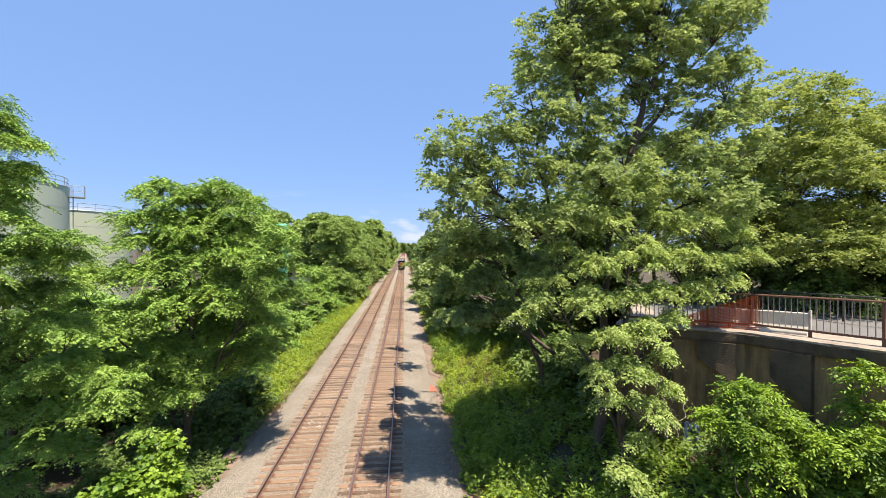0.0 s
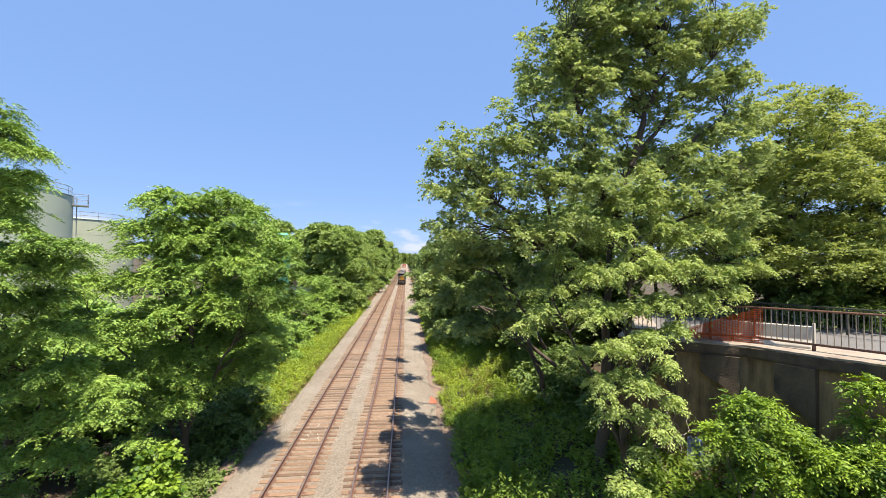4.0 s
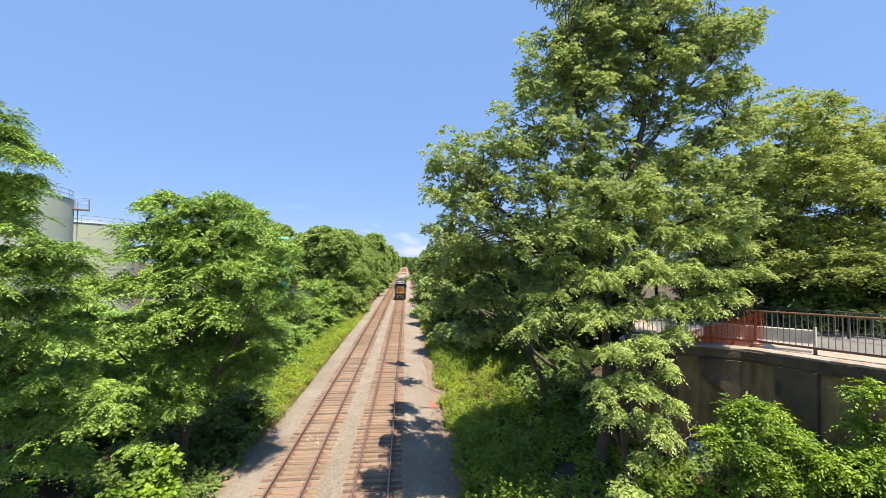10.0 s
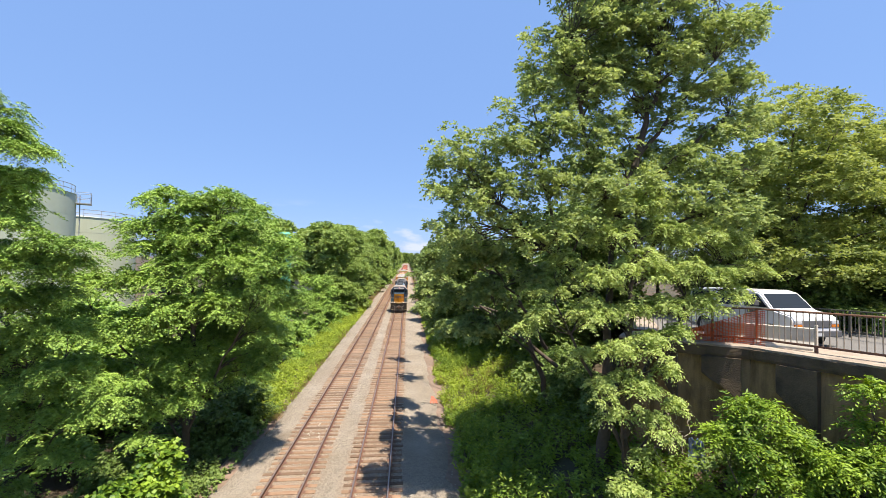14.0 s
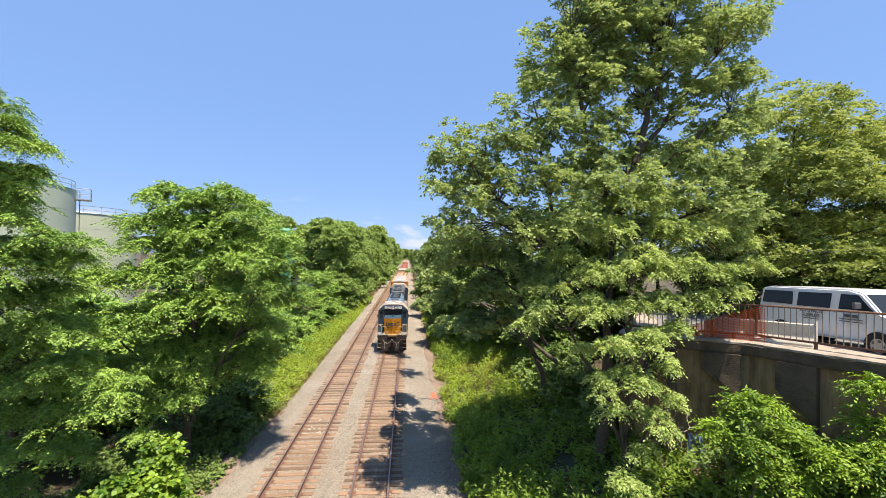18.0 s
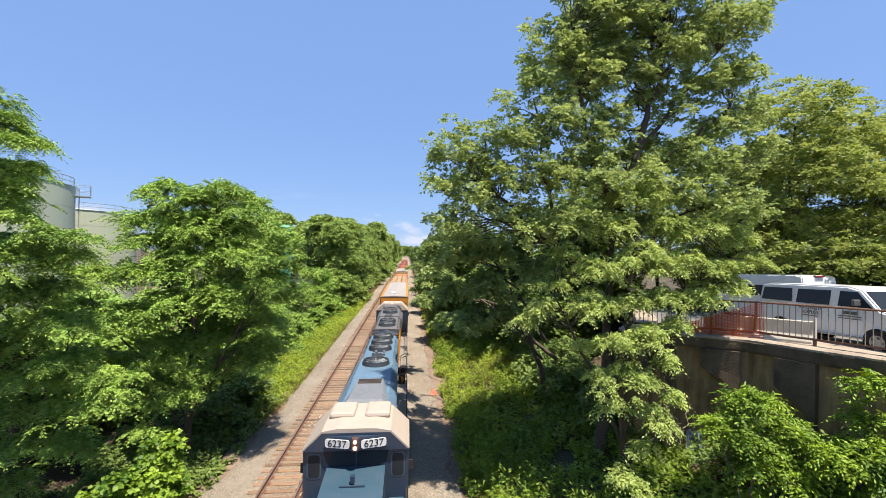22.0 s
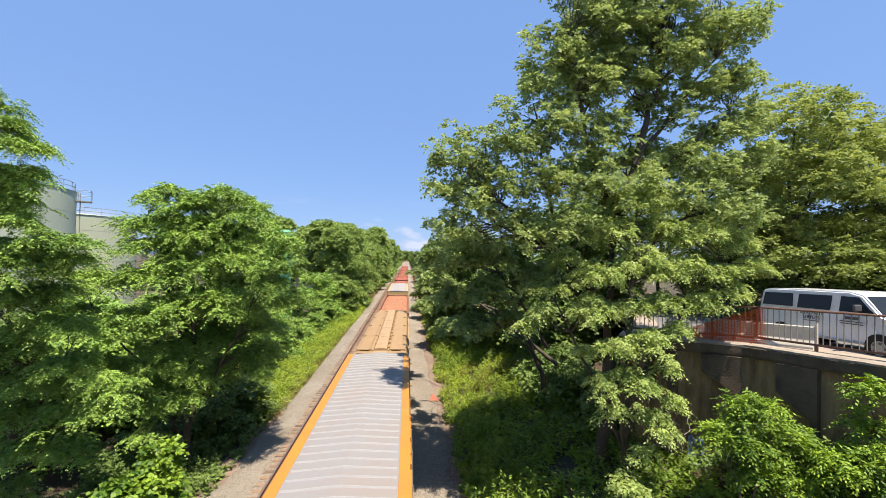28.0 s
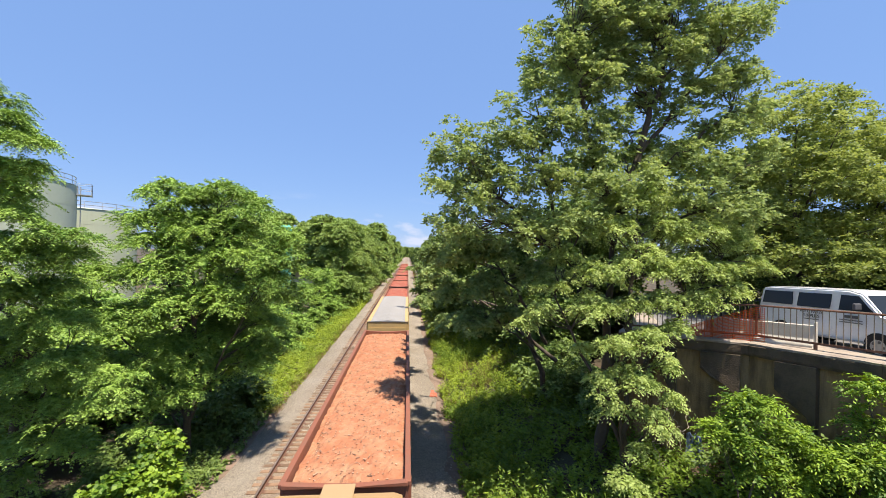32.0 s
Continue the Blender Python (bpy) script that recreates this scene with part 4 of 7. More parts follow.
# weed colours follow the light: GRASS on sunny stretches, LEAF_BRIGHT on the shaded bank
weeds("weeds", "sunny yellow-green tall weeds on the verge beside the ballast", [(-11.8, -8.0, 26.5, 60), (-11.5, -7.9, 60, 95)], 28, 0.9, 0.22, GRASS, 41, slim=0.15, lean=0.5)
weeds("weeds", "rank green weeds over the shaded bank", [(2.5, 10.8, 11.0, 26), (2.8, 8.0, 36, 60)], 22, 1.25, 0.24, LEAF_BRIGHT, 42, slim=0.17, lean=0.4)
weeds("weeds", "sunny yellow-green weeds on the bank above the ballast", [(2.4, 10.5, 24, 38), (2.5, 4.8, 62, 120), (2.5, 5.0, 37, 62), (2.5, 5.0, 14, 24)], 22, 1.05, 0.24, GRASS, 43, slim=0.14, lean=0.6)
weeds("grass", "thin dry grass tufts at the ballast edge and on the bank", [(4.5, 8.6, 28.5, 35), (2.5, 3.3, 12, 40), (-8.6, -7.9, 24, 60), (2.4, 3.6, 120, 250), (-9.4, -8.2, 95, 250)], 26, 0.5, 0.34, GRASS_DRY, 44, slim=0.035, lean=1.6, per=9, patch=0.1)
# dark leaf colour again deepens the shade below the locusts
weeds("weeds", "low green weeds at the foot of the locusts, darkened for shade", [(-11.5, -8.2, 17.5, 28)], 22, 0.8, 0.18, LEAF_DARK, 46, patch=0.6)
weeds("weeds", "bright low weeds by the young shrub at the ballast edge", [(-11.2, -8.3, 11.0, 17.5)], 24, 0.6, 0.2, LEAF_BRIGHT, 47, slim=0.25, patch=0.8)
weeds("weeds", "sparse low green weeds under the locust trees", [(-16, -9.2, 12, 26)], 7, 0.4, 0.15, LEAF_DARK, 45, patch=0.0)


# ---- old retaining wall, street and railing on the right ----
def deck(y):
    """Height of the street, which falls away from the overpass."""
    return 6.84 - 0.045 * (y - 14.3)


WALL_LINE = [(26.0, -21.0), (14.08, 10.75), (12.90, 14.20), (11.72, 15.20), (9.40, 17.15)]
RAIL_LINE = [(26.3, -20.9), (14.42, 10.88), (13.27, 14.30), (12.19, 15.21), (9.90, 17.14)]


def inward(a, b):
    d = Vector((b[0] - a[0], b[1] - a[1], 0)).normalized()
    return Vector((d.y, -d.x, 0))


def street_wall():
    wl_ = thing("retaining_wall", "stained crumbling concrete retaining wall with a pale coping", "wall")
    wl_["kind"] = "structure"
    face = [Vector((x, y, 0)) for x, y in WALL_LINE]
    for i, (a, b) in enumerate(zip(WALL_LINE, WALL_LINE[1:])):
        nrm = inward(a, b)
        pa, pb = face[i], face[i + 1]
        seg = B()
        v = []
        for p in (pa, pb):
            y = p.y
            v.append([seg.verts.new((p + nrm * off + Vector((0, 0, z)))) for off, z in ((-0.15, -1.0), (0, deck(y) - 0.5), (0.6, deck(y) - 0.5), (0.6, -1.0))])
        for k in range(4):
            seg.faces.new((v[0][k], v[0][(k + 1) % 4], v[1][(k + 1) % 4], v[1][k]))
        seg.faces.new(v[0])
        seg.faces.new(v[1][::-1])
        bmesh.ops.recalc_face_normals(seg, faces=seg.faces[:])
        n_cut = max(1, int((pb - pa).length / 0.6))
        bmesh.ops.subdivide_edges(seg, edges=seg.edges[:], cuts=n_cut, use_grid_fill=True)
        for q in seg.verts:
            q.co += nrm * 0.05 * noise.noise(q.co * 0.9) + nrm * 0.03 * noise.noise(q.co * 3.1)
        part("wall_panel", seg, CONCRETE, wl_, smooth=False)
        seg = B()
        v = []
        for p in (pa, pb):
            t = deck(p.y)
            v.append([seg.verts.new(p + nrm * off + Vector((0, 0, z))) for off, z in ((-0.16, t - 0.5), (-0.2, t - 0.40), (-0.2, t - 0.12), (-0.18, t - 0.10), (0.75, t - 0.10), (0.75, t - 0.5))])
        for k in range(6):
            seg.faces.new((v[0][k], v[0][(k + 1) % 6], v[1][(k + 1) % 6], v[1][k]))
        seg.faces.new(v[0])
        seg.faces.new(v[1][::-1])
        bmesh.ops.recalc_face_normals(seg, faces=seg.faces[:])
        bmesh.ops.subdivide_edges(seg, edges=seg.edges[:], cuts=min(14, max(2, int((pb - pa).length / 0.3))), use_grid_fill=True)
        for q in seg.verts:
            q.co += nrm * 0.05 * noise.noise(q.co * 2.3) + Vector((0, 0, 0.018 * noise.noise(q.co * 3.7)))
        # face toned darker than the cap: stain, and shade put into the colour
        part("coping", seg, COPE, wl_, "stained concrete coping, face darkened as in shade")
        seg = B()
        v = []
        for p in (pa, pb):
            t = deck(p.y)
            v.append([seg.verts.new(p + nrm * off + Vector((0, 0, z))) for off, z in ((-0.19, t - 0.098), (-0.20, t - 0.03), (-0.10, t + 0.012), (0.75, t + 0.012), (0.75, t - 0.098))])
        for k in range(5):
            seg.faces.new((v[0][k], v[0][(k + 1) % 5], v[1][(k + 1) % 5], v[1][k]))
        seg.faces.new(v[0])
        seg.faces.new(v[1][::-1])
        bmesh.ops.recalc_face_normals(seg, faces=seg.faces[:])
        bmesh.ops.subdivide_edges(seg, edges=seg.edges[:], cuts=min(16, max(2, int((pb - pa).length / 0.22))), use_grid_fill=True)
        for q in seg.verts:
            q.co += nrm * 0.10 * noise.noise(q.co * 2.6) + Vector((0, 0, 0.012 * noise.noise(q.co * 5.7)))
        # the paler colour carries the sun on the coping's upper side
        part("coping_cap", seg, LEDGE, wl_, "chipped cap along the wall top, paled as in sun")
    # buttress pilasters with slanting heads
    for f, i in ((0.72, 3),):
        a, b = WALL_LINE[i], WALL_LINE[i + 1]
        nrm, p = inward(a, b), face[i].lerp(face[i + 1], f)
        d = (face[i + 1] - face[i]).normalized()
        t = deck(p.y) - 0.5
        m = Matrix.Translation(p) @ Matrix(((d.x, nrm.x, 0, 0), (d.y, nrm.y, 0, 0), (0, 0, 1, 0), (0, 0, 0, 1)))
        seg = B()
        prism(seg, [(-0.45, -1.0), (0.02, -1.0), (0.02, t), (-0.10, t - 0.05), (-0.30, t - 0.75), (-0.34, t - 1.1)], -0.32, 0.32, "x")
        bmesh.ops.subdivide_edges(seg, edges=seg.edges[:], cuts=2, use_grid_fill=True)
        for q in seg.verts:
            q.co += Vector((0, 0.04 * noise.noise(q.co * 2.0), 0))
            q.co = m @ q.co
        part("buttress", seg, CONCRETE, wl_, "slant-headed concrete buttress")
    # thicker haunches under the coping, their lower edges running aslant
    for i, f0, f1, drop0, drop1 in ((2, 0.18, 1.0, 0.65, 1.4), (1, 0.42, 0.74, 0.95, 1.65), (3, 0.27, 0.52, 0.6, 1.9)):
        a, b = WALL_LINE[i], WALL_LINE[i + 1]
        nrm = inward(a, b)
        p, q = face[i].lerp(face[i + 1], f1), face[i].lerp(face[i + 1], f0)
        seg = B()
        tp, tq = deck(p.y) - 0.5, deck(q.y) - 0.5
        outl = [(p, tp), (p, tp - drop0), (p.lerp(q, 0.8), tp - drop1), (p.lerp(q, 0.86), tq - drop1 - 0.5), (q, tq - drop1 - 0.5), (q, tq)]
        fr = [seg.verts.new(u - nrm * 0.26 + Vector((0, 0, z))) for u, z in outl]
        bk = [seg.verts.new(u + nrm * 0.02 + Vector((0, 0, z))) for u, z in outl]
        seg.faces.new(fr)
        seg.faces.new(bk[::-1])
        for k in range(6):
            seg.faces.new((fr[k], bk[k], bk[(k + 1) % 6], fr[(k + 1) % 6]))
        bmesh.ops.recalc_face_normals(seg, faces=seg.faces[:])
        bmesh.ops.subdivide_edges(seg, edges=seg.edges[:], cuts=3, use_grid_fill=True)
        for u in seg.verts:
            u.co += nrm * 0.05 * noise.noise(u.co * 1.9) + Vector((0, 0, 0.10 * noise.noise(u.co * 1.3) if u.co.z < tp - 0.1 else 0))
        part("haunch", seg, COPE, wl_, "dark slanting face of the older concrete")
    return wl_


street_wall()

# the street: pavement strip by the railing, kerb, roadway
edge = [(x + 0.45, y + 0.15) for x, y in WALL_LINE]
edge += [(11.6, 19.5), (14.0, 24.0), (15.5, 32.0), (16.5, 46.0)]


def slab(name, label, category, lo, hi, up, thick, material):
    """A band of the street between two offsets from the railing side."""
    a = [(x + lo, y + lo * 0.25, deck(y) + up) for x, y in edge]
    b = [(x + hi, y + hi * 0.25, deck(y) + up) for x, y in edge]
    k = len(edge)
    v = a + b + [(x, y, z - thick) for x, y, z in a] + [(x, y, z - thick) for x, y, z in b]
    f = []
    for i in range(k - 1):
        f += [(i, i + 1, k + i + 1, k + i), (2 * k + i, 2 * k + i + 1, i + 1, i), (k + i, k + i + 1, 3 * k + i + 1, 3 * k + i)]
    ob = new(name, mesh_of(name, v, f, material))
    return tagged(ob, label, category, kind="structure")


slab("pavement", "pale cracked concrete footway behind the railing", "pavement", 0.0, 1.2, 0.0, 0.5, LEDGE)
slab("kerb", "worn concrete kerb", "kerb", 1.2, 1.35, 0.01, 0.5, LEDGE)
slab("road", "sun-bleached asphalt street that slopes gently away", "road", 1.35, 26.0, -0.13, 0.4, ASPHALT)


def railing(name, label, pts, height, step, r, low=0.2, material=RUST):
    rl = thing(name, label, "railing")
    for i, (a, b) in enumerate(zip(pts, pts[1:])):
        a, b = Vector((a[0], a[1], deck(a[1]))), Vector((b[0], b[1], deck(b[1])))
        ln = (b - a).length
        upv = Vector((0, 0, 1))
        bm = B()
        cyl(bm, a + upv * height, b + upv * height, r * 1.6, n=8)
        part("top_rail", bm, material, rl, "rust-brown top rail")
        bm = B()
        d = (b - a).normalized()
        s = Vector((d.y, -d.x, 0))
        mm = Matrix(((d.x, s.x, 0, 0), (d.y, s.y, 0, 0), (d.z, 0, 1, 0), (0, 0, 0, 1)))
        box(bm, 0, ln, -0.025, 0.025, low, low + 0.06, 0.006, Matrix.Translation(a) @ mm)
        part("bottom_rail", bm, material, rl)
        k = max(1, round(ln / 3.4))
        for j in range(k + 1 if i == len(pts) - 2 else k):
            p = a.lerp(b, j / k)
            bm = B()
            box(bm, -0.035, 0.035, -0.035, 0.035, 0, height, 0.008, Matrix.Translation(p))
            part("post", bm, material, rl)
        for j in range(k):
            p = a.lerp(b, (j + 0.5) / k)
            bm = B()
            box(bm, -0.04, 0.04, -0.04, 0.04, 0, low, 0.008, Matrix.Translation(p))
            box(bm, -0.07, 0.07, -0.07, 0.07, 0, 0.02, 0.004, Matrix.Translation(p))
            part("foot", bm, material, rl)
        q = int(ln / step)
        me = None
        for j in range(1, q):
            p = a.lerp(b, j / q)
            if me is None:
                bm = B()
                box(bm, -0.011, 0.011, -0.011, 0.011, low + 0.05, height - 0.02)
                ob = part("baluster", bm, BALUSTER if material is RUST else material, rl)
                ob.location = p
                me = ob.data
            else:
                shared("baluster", me, rl, Matrix.Translation(p))
    return rl


BALUSTER = mat("flaking pale paint on steel bars", (0.42, 0.36, 0.28), 0.7, 0.1, dirt=(0.22, 0.11, 0.06), amount=0.6, scale=5)
railing("railing", "rusty steel street railing with thin upright bars on the coping", RAIL_LINE, 1.37, 0.175, 0.022)
railing("railing", "plain dark railing on the far side of the street", [(20.4, 2.0), (19.2, 16.0), (18.8, 30.0)], 1.15, 0.2, 0.018, material=mat("dark weathered steel", (0.10, 0.10, 0.09), 0.6, 0.3))


def barrier():
    t = thing("barrier", "off-white portable road barrier behind the railing", "barrier")
    a, b = Vector((14.22, 12.95, deck(12.95))), Vector((12.45, 15.95, deck(15.95)))
    d = (b - a).normalized()
    s = Vector((d.y, -d.x, 0)).normalized()
    m = Matrix.Translation(a) @ Matrix(((s.x, d.x, 0, 0), (s.y, d.y, 0, 0), (0, d.z, 1, 0), (0, 0, 0, 1)))
    ln = (b - a).length
    for i in range(2):
        bm = B()
        prism(bm, [(-0.25, 0.0), (0.25, 0.0), (0.25, 0.1), (0.12, 0.32), (0.09, 0.79), (-0.09, 0.79), (-0.12, 0.32), (-0.25, 0.1)], i * ln / 2 + 0.015, (i + 1) * ln / 2 - 0.015)
        bmesh.ops.bevel(bm, geom=bm.edges[:], offset=0.018, segments=2, profile=0.5, affect="EDGES")
        for v in bm.verts:
            v.co = m @ v.co
        part("segment", bm, WHITE_BAR, t)
    bm = B()
    box(bm, -0.1, 0.1, -0.05, 0.012, 0.05, 0.9, 0.01, m)
    part("end_cap", bm, WHITE_BAR, t)
    return t


barrier()


def safety_net():
    """Strips of a sagging net, tied from the tall post down to the coping."""
    bm = B()
    a, b, c = Vector((13.33, 14.0, 0)), Vector((13.22, 14.25, 0)), Vector((11.6, 15.6, 0))
    pts = [a, a.lerp(b, 0.5)] + [b.lerp(c, i / 22) for i in range(23)]
    k = len(pts)
    off = Vector((-0.07, -0.05, 0))

    def at(i, f):
        p = pts[i]
        hi = 1.30 - 0.85 * max(0, (i - 2) / 22)
        lo = 0.05
        sag = 0.03 * noise.noise(Vector((i * 0.35, f * 3, 0)))
        return p + off * (1 + 6 * abs(sag)) + Vector((0, 0, deck(p.y) + lo + (hi - lo) * f + sag))
    for j in range(17):
        for i in range(k - 1):
            p, q = at(i, j / 16), at(i + 1, j / 16)
            w_ = Vector((0, 0, 0.011))
            bm.faces.new([bm.verts.new(p - w_), bm.verts.new(q - w_), bm.verts.new(q + w_), bm.verts.new(p + w_)])
    for i in range(k - 1):
        d = (pts[i + 1] - pts[i]).normalized() * 0.008
        for j in range(16):
            p, q = at(i, j / 16), at(i, (j + 1) / 16)
            bm.faces.new([bm.verts.new(p - d), bm.verts.new(p + d), bm.verts.new(q + d), bm.verts.new(q - d)])
    bmesh.ops.solidify(bm, geom=bm.faces[:], thickness=0.004)
    ob = part("safety_net", bm, ORANGE_NET)
    tagged(ob, "sagging orange plastic safety net tied along the railing", "safety net")


safety_net()


# ---- tanks and the yard on the left ----
def tank(x, y, z0, r, top, material, label, gear):
    t = thing("storage_tank", label, "storage tank", pose(x, y, z0), "tanks in the yard")
    h = top - z0
    bm = B()
    cyl(bm, (0, 0, 0), (0, 0, h), r, n=96)
    part("shell", bm, material, t, smooth=False)
    bm = B()
    cyl(bm, (0, 0, h + 0.004), (0, 0, h + r * 0.10), r * 1.01, 0.3, n=64)
    part("roof", bm, material, t)
    for i in (2, 4, 6):
        bm = B()
        bmesh.ops.create_circle(bm, cap_ends=False, segments=96, radius=r + 0.012, matrix=Matrix.Translation((0, 0, h * i / 7)))
        es = bm.edges[:]
        g = bmesh.ops.extrude_edge_only(bm, edges=es)["geom"]
        for v in g:
            if isinstance(v, bmesh.types.BMVert):
                v.co.z += 0.07
        part("seam", bm, material, t)
    a0 = math.atan2(-y, -x)
    arc = [a0 + 1.62 - i * 0.045 for i in range(72)]
    pts = [(math.cos(a) * r * 0.985, math.sin(a) * r * 0.985, h) for a in arc]
    for zz in (0.55, 1.1):
        bm = B()
        tube(bm, [(p[0], p[1], p[2] + zz) for p in pts], 0.045, 5)
        part("guard_rail", bm, STEEL, t)
    for p in pts[::5]:
        bm = B()
        cyl(bm, p, (p[0], p[1], p[2] + 1.1), 0.03, n=5)
        part("rail_post", bm, STEEL, t)
    if gear:
        a = a0 + gear
        m = Matrix.Rotation(a, 4, "Z")
        bm = B()
        box(bm, r - 0.2, r + 1.5, -1.0, 1.0, h - 1.15, h - 1.05, 0, m)
        part("platform", bm, STEEL, t)
        bm = B()
        for px_, py_ in ((r + 1.45, -0.95), (r + 1.45, 0.95), (r + 0.1, -0.95), (r + 0.1, 0.95)):
            cyl(bm, m @ Vector((px_, py_, h - 1.1)), m @ Vector((px_, py_, h + 0.3)), 0.035, n=5)
        for zz in (h - 0.4, h + 0.3):
            tube(bm, [m @ Vector(q) for q in ((r + 0.1, -0.95, zz), (r + 1.45, -0.95, zz), (r + 1.45, 0.95, zz), (r + 0.1, 0.95, zz))], 0.03, 5)
        part("platform_rail", bm, STEEL, t)
        bm = B()
        for s in (-0.25, 0.25):
            cyl(bm, m @ Vector((r + 0.35, s, 0)), m @ Vector((r + 0.35, s, h)), 0.04, n=5)
        for i in range(int(h / 0.35)):
            cyl(bm, m @ Vector((r + 0.35, -0.25, i * 0.35)), m @ Vector((r + 0.35, 0.25, i * 0.35)), 0.015, n=4)
        part("ladder", bm, STEEL, t)
    return t


tank(-49.9, 50.6, -0.8, 9.0, 17.6, TANK, "pale green-grey welded storage tank with a railed roof", 1.38)
tank(-56.1, 70.3, -0.8, 10.0, 15.6, TANK_B, "cream welded storage tank with a railed roof", 0)


def silo():
    t = thing("sheeted_tower", "slim tower wrapped in green mesh sheeting", "tower", pose(-17.05, 58, -0.8))
    bm = B()
    cyl(bm, (0, 0, 0), (0, 0, 13.9), 0.85, n=40)
    part("sheeting", bm, GREEN_NET, t, smooth=False)
    bm = B()
    cyl(bm, (0, 0, 13.9), (0, 0, 14.3), 0.9, 0.5, n=40)
    part("cap", bm, GREEN_NET, t)
    return t


silo()


def shed(x, y, z, wx, wy, h, label, wall, roof):
    t = thing("shed", label, "building", pose(x, y, z))
    bm = B()
    box(bm, -wx / 2, wx / 2, -wy / 2, wy / 2, 0, h)
    part("wall", bm, wall, t)
    bm = B()
    box(bm, -wx / 2 - 0.4, wx / 2 + 0.4, -wy / 2 - 0.4, wy / 2 + 0.4, h, h + 0.35, 0.03)
    part("roof", bm, roof, t)
    for i in range(4):
        bm = B()
        xx = -wx / 2 + (i + 0.5) * wx / 4
        box(bm, xx - 0.6, xx + 0.6, -wy / 2 - 0.05, -wy / 2 + 0.04, h * 0.45, h * 0.8, 0.02)
        part("window", bm, DARK_GLASS, t)
    return t


DARK_GLASS = glass_mat("dark window glass")
WHITE_WALL = mat("white painted boards", (0.75, 0.74, 0.70), 0.7, amount=0.25, scale=0.8)
shed(-24.5, 96, -0.8, 9, 6, 9.8, "low pale yard building with a flat dark roof", WHITE_WALL, mat("dark roofing felt", (0.05, 0.055, 0.06), 0.9))
shed(8.2, 118, 1.6, 3.0, 3.0, 6.6, "small white trackside hut among the trees", WHITE_WALL, WHITE_WALL)
shed(58, 50, 5.6, 10, 8, 5.0, "white boarded house seen between the shade trees", WHITE_WALL, mat("grey shingle roof", (0.16, 0.15, 0.15), 0.9))


# ---- train ----
LOCO_BLUE = mat("dark blue locomotive paint", (0.022, 0.045, 0.085), 0.42, dirt=(0.06, 0.07, 0.085), amount=0.55, scale=1.2, coat=0.15, bump=0.03)
# a lighter blue than LOCO_BLUE on the hood sides
ROOF_BLUE = mat("lighter blue roof paint", (0.13, 0.23, 0.33), 0.5, dirt=(0.10, 0.15, 0.20), amount=0.6, scale=0.9, bump=0.05)
HATCH_GREY = mat("grey filter housing", (0.20, 0.22, 0.24), 0.6, amount=0.4)
ROOF_GREY = mat("soot-grey roof paint", (0.13, 0.132, 0.142), 0.65, dirt=(0.20, 0.18, 0.165), amount=0.6, scale=0.9, bump=0.08)
NOSE_BLUE = mat("teal-blue nose paint", (0.045, 0.10, 0.145), 0.4, dirt=(0.08, 0.12, 0.15), amount=0.5, scale=1.5, coat=0.2, bump=0.03)
LOCO_YELLOW = mat("amber-yellow locomotive paint", (0.86, 0.36, 0.022), 0.42, dirt=(0.5, 0.22, 0.04), amount=0.3, scale=1.5, coat=0.2, bump=0.03)
CAB_WHITE = mat("cream-white cab roof paint", (0.52, 0.44, 0.365), 0.55, dirt=(0.42, 0.34, 0.27), amount=0.4, scale=1.5, bump=0.04)
STEP_IRON = mat("worn step iron", (0.13, 0.10, 0.08), 0.7, 0.2, amount=0.5)
UNDER = mat("sooty black running gear", (0.035, 0.027, 0.022), 0.75, 0.2, dirt=(0.09, 0.06, 0.045), amount=0.5, scale=2)
WALKWAY = mat("dusty grey walkway plate", (0.27, 0.25, 0.22), 0.75, dirt=(0.17, 0.15, 0.13), amount=0.5, scale=1.5)
LEDGE_TAN = mat("dusty tan ledge", (0.42, 0.27, 0.11), 0.7, amount=0.5)
HANDRAIL = mat("pale handrail paint", (0.58, 0.43, 0.24), 0.5, amount=0.3)
FAN_DARK = mat("dark fan shroud", (0.07, 0.085, 0.10), 0.5, 0.3, amount=0.4)
FAN_WELL = mat("dusty fan well", (0.27, 0.30, 0.33), 0.6, amount=0.4)
FAN_METAL = mat("dull fan blades", (0.46, 0.48, 0.50), 0.5, 0.1, amount=0.4)
WHITE_SIGN = mat("white number board", (0.85, 0.85, 0.83), 0.4, amount=0.1)
BLACK_INK = mat("black lettering", (0.012, 0.012, 0.014), 0.6, amount=0.1)
HEADLIGHT = lamp_mat("lit headlight", (1.0, 0.66, 0.56), 0.35)
DITCH_LIGHT = lamp_mat("lit ditch light", (1.0, 0.93, 0.82), 0.7)
LAMP_CASE = mat("reddish chrome lamp case", (0.30, 0.16, 0.13), 0.3, 0.7, amount=0.4)
HORN_GREY = mat("weathered horn metal", (0.22, 0.22, 0.22), 0.5, 0.4, amount=0.4)
HOSE = mat("worn air hose", (0.34, 0.30, 0.26), 0.6, amount=0.4)


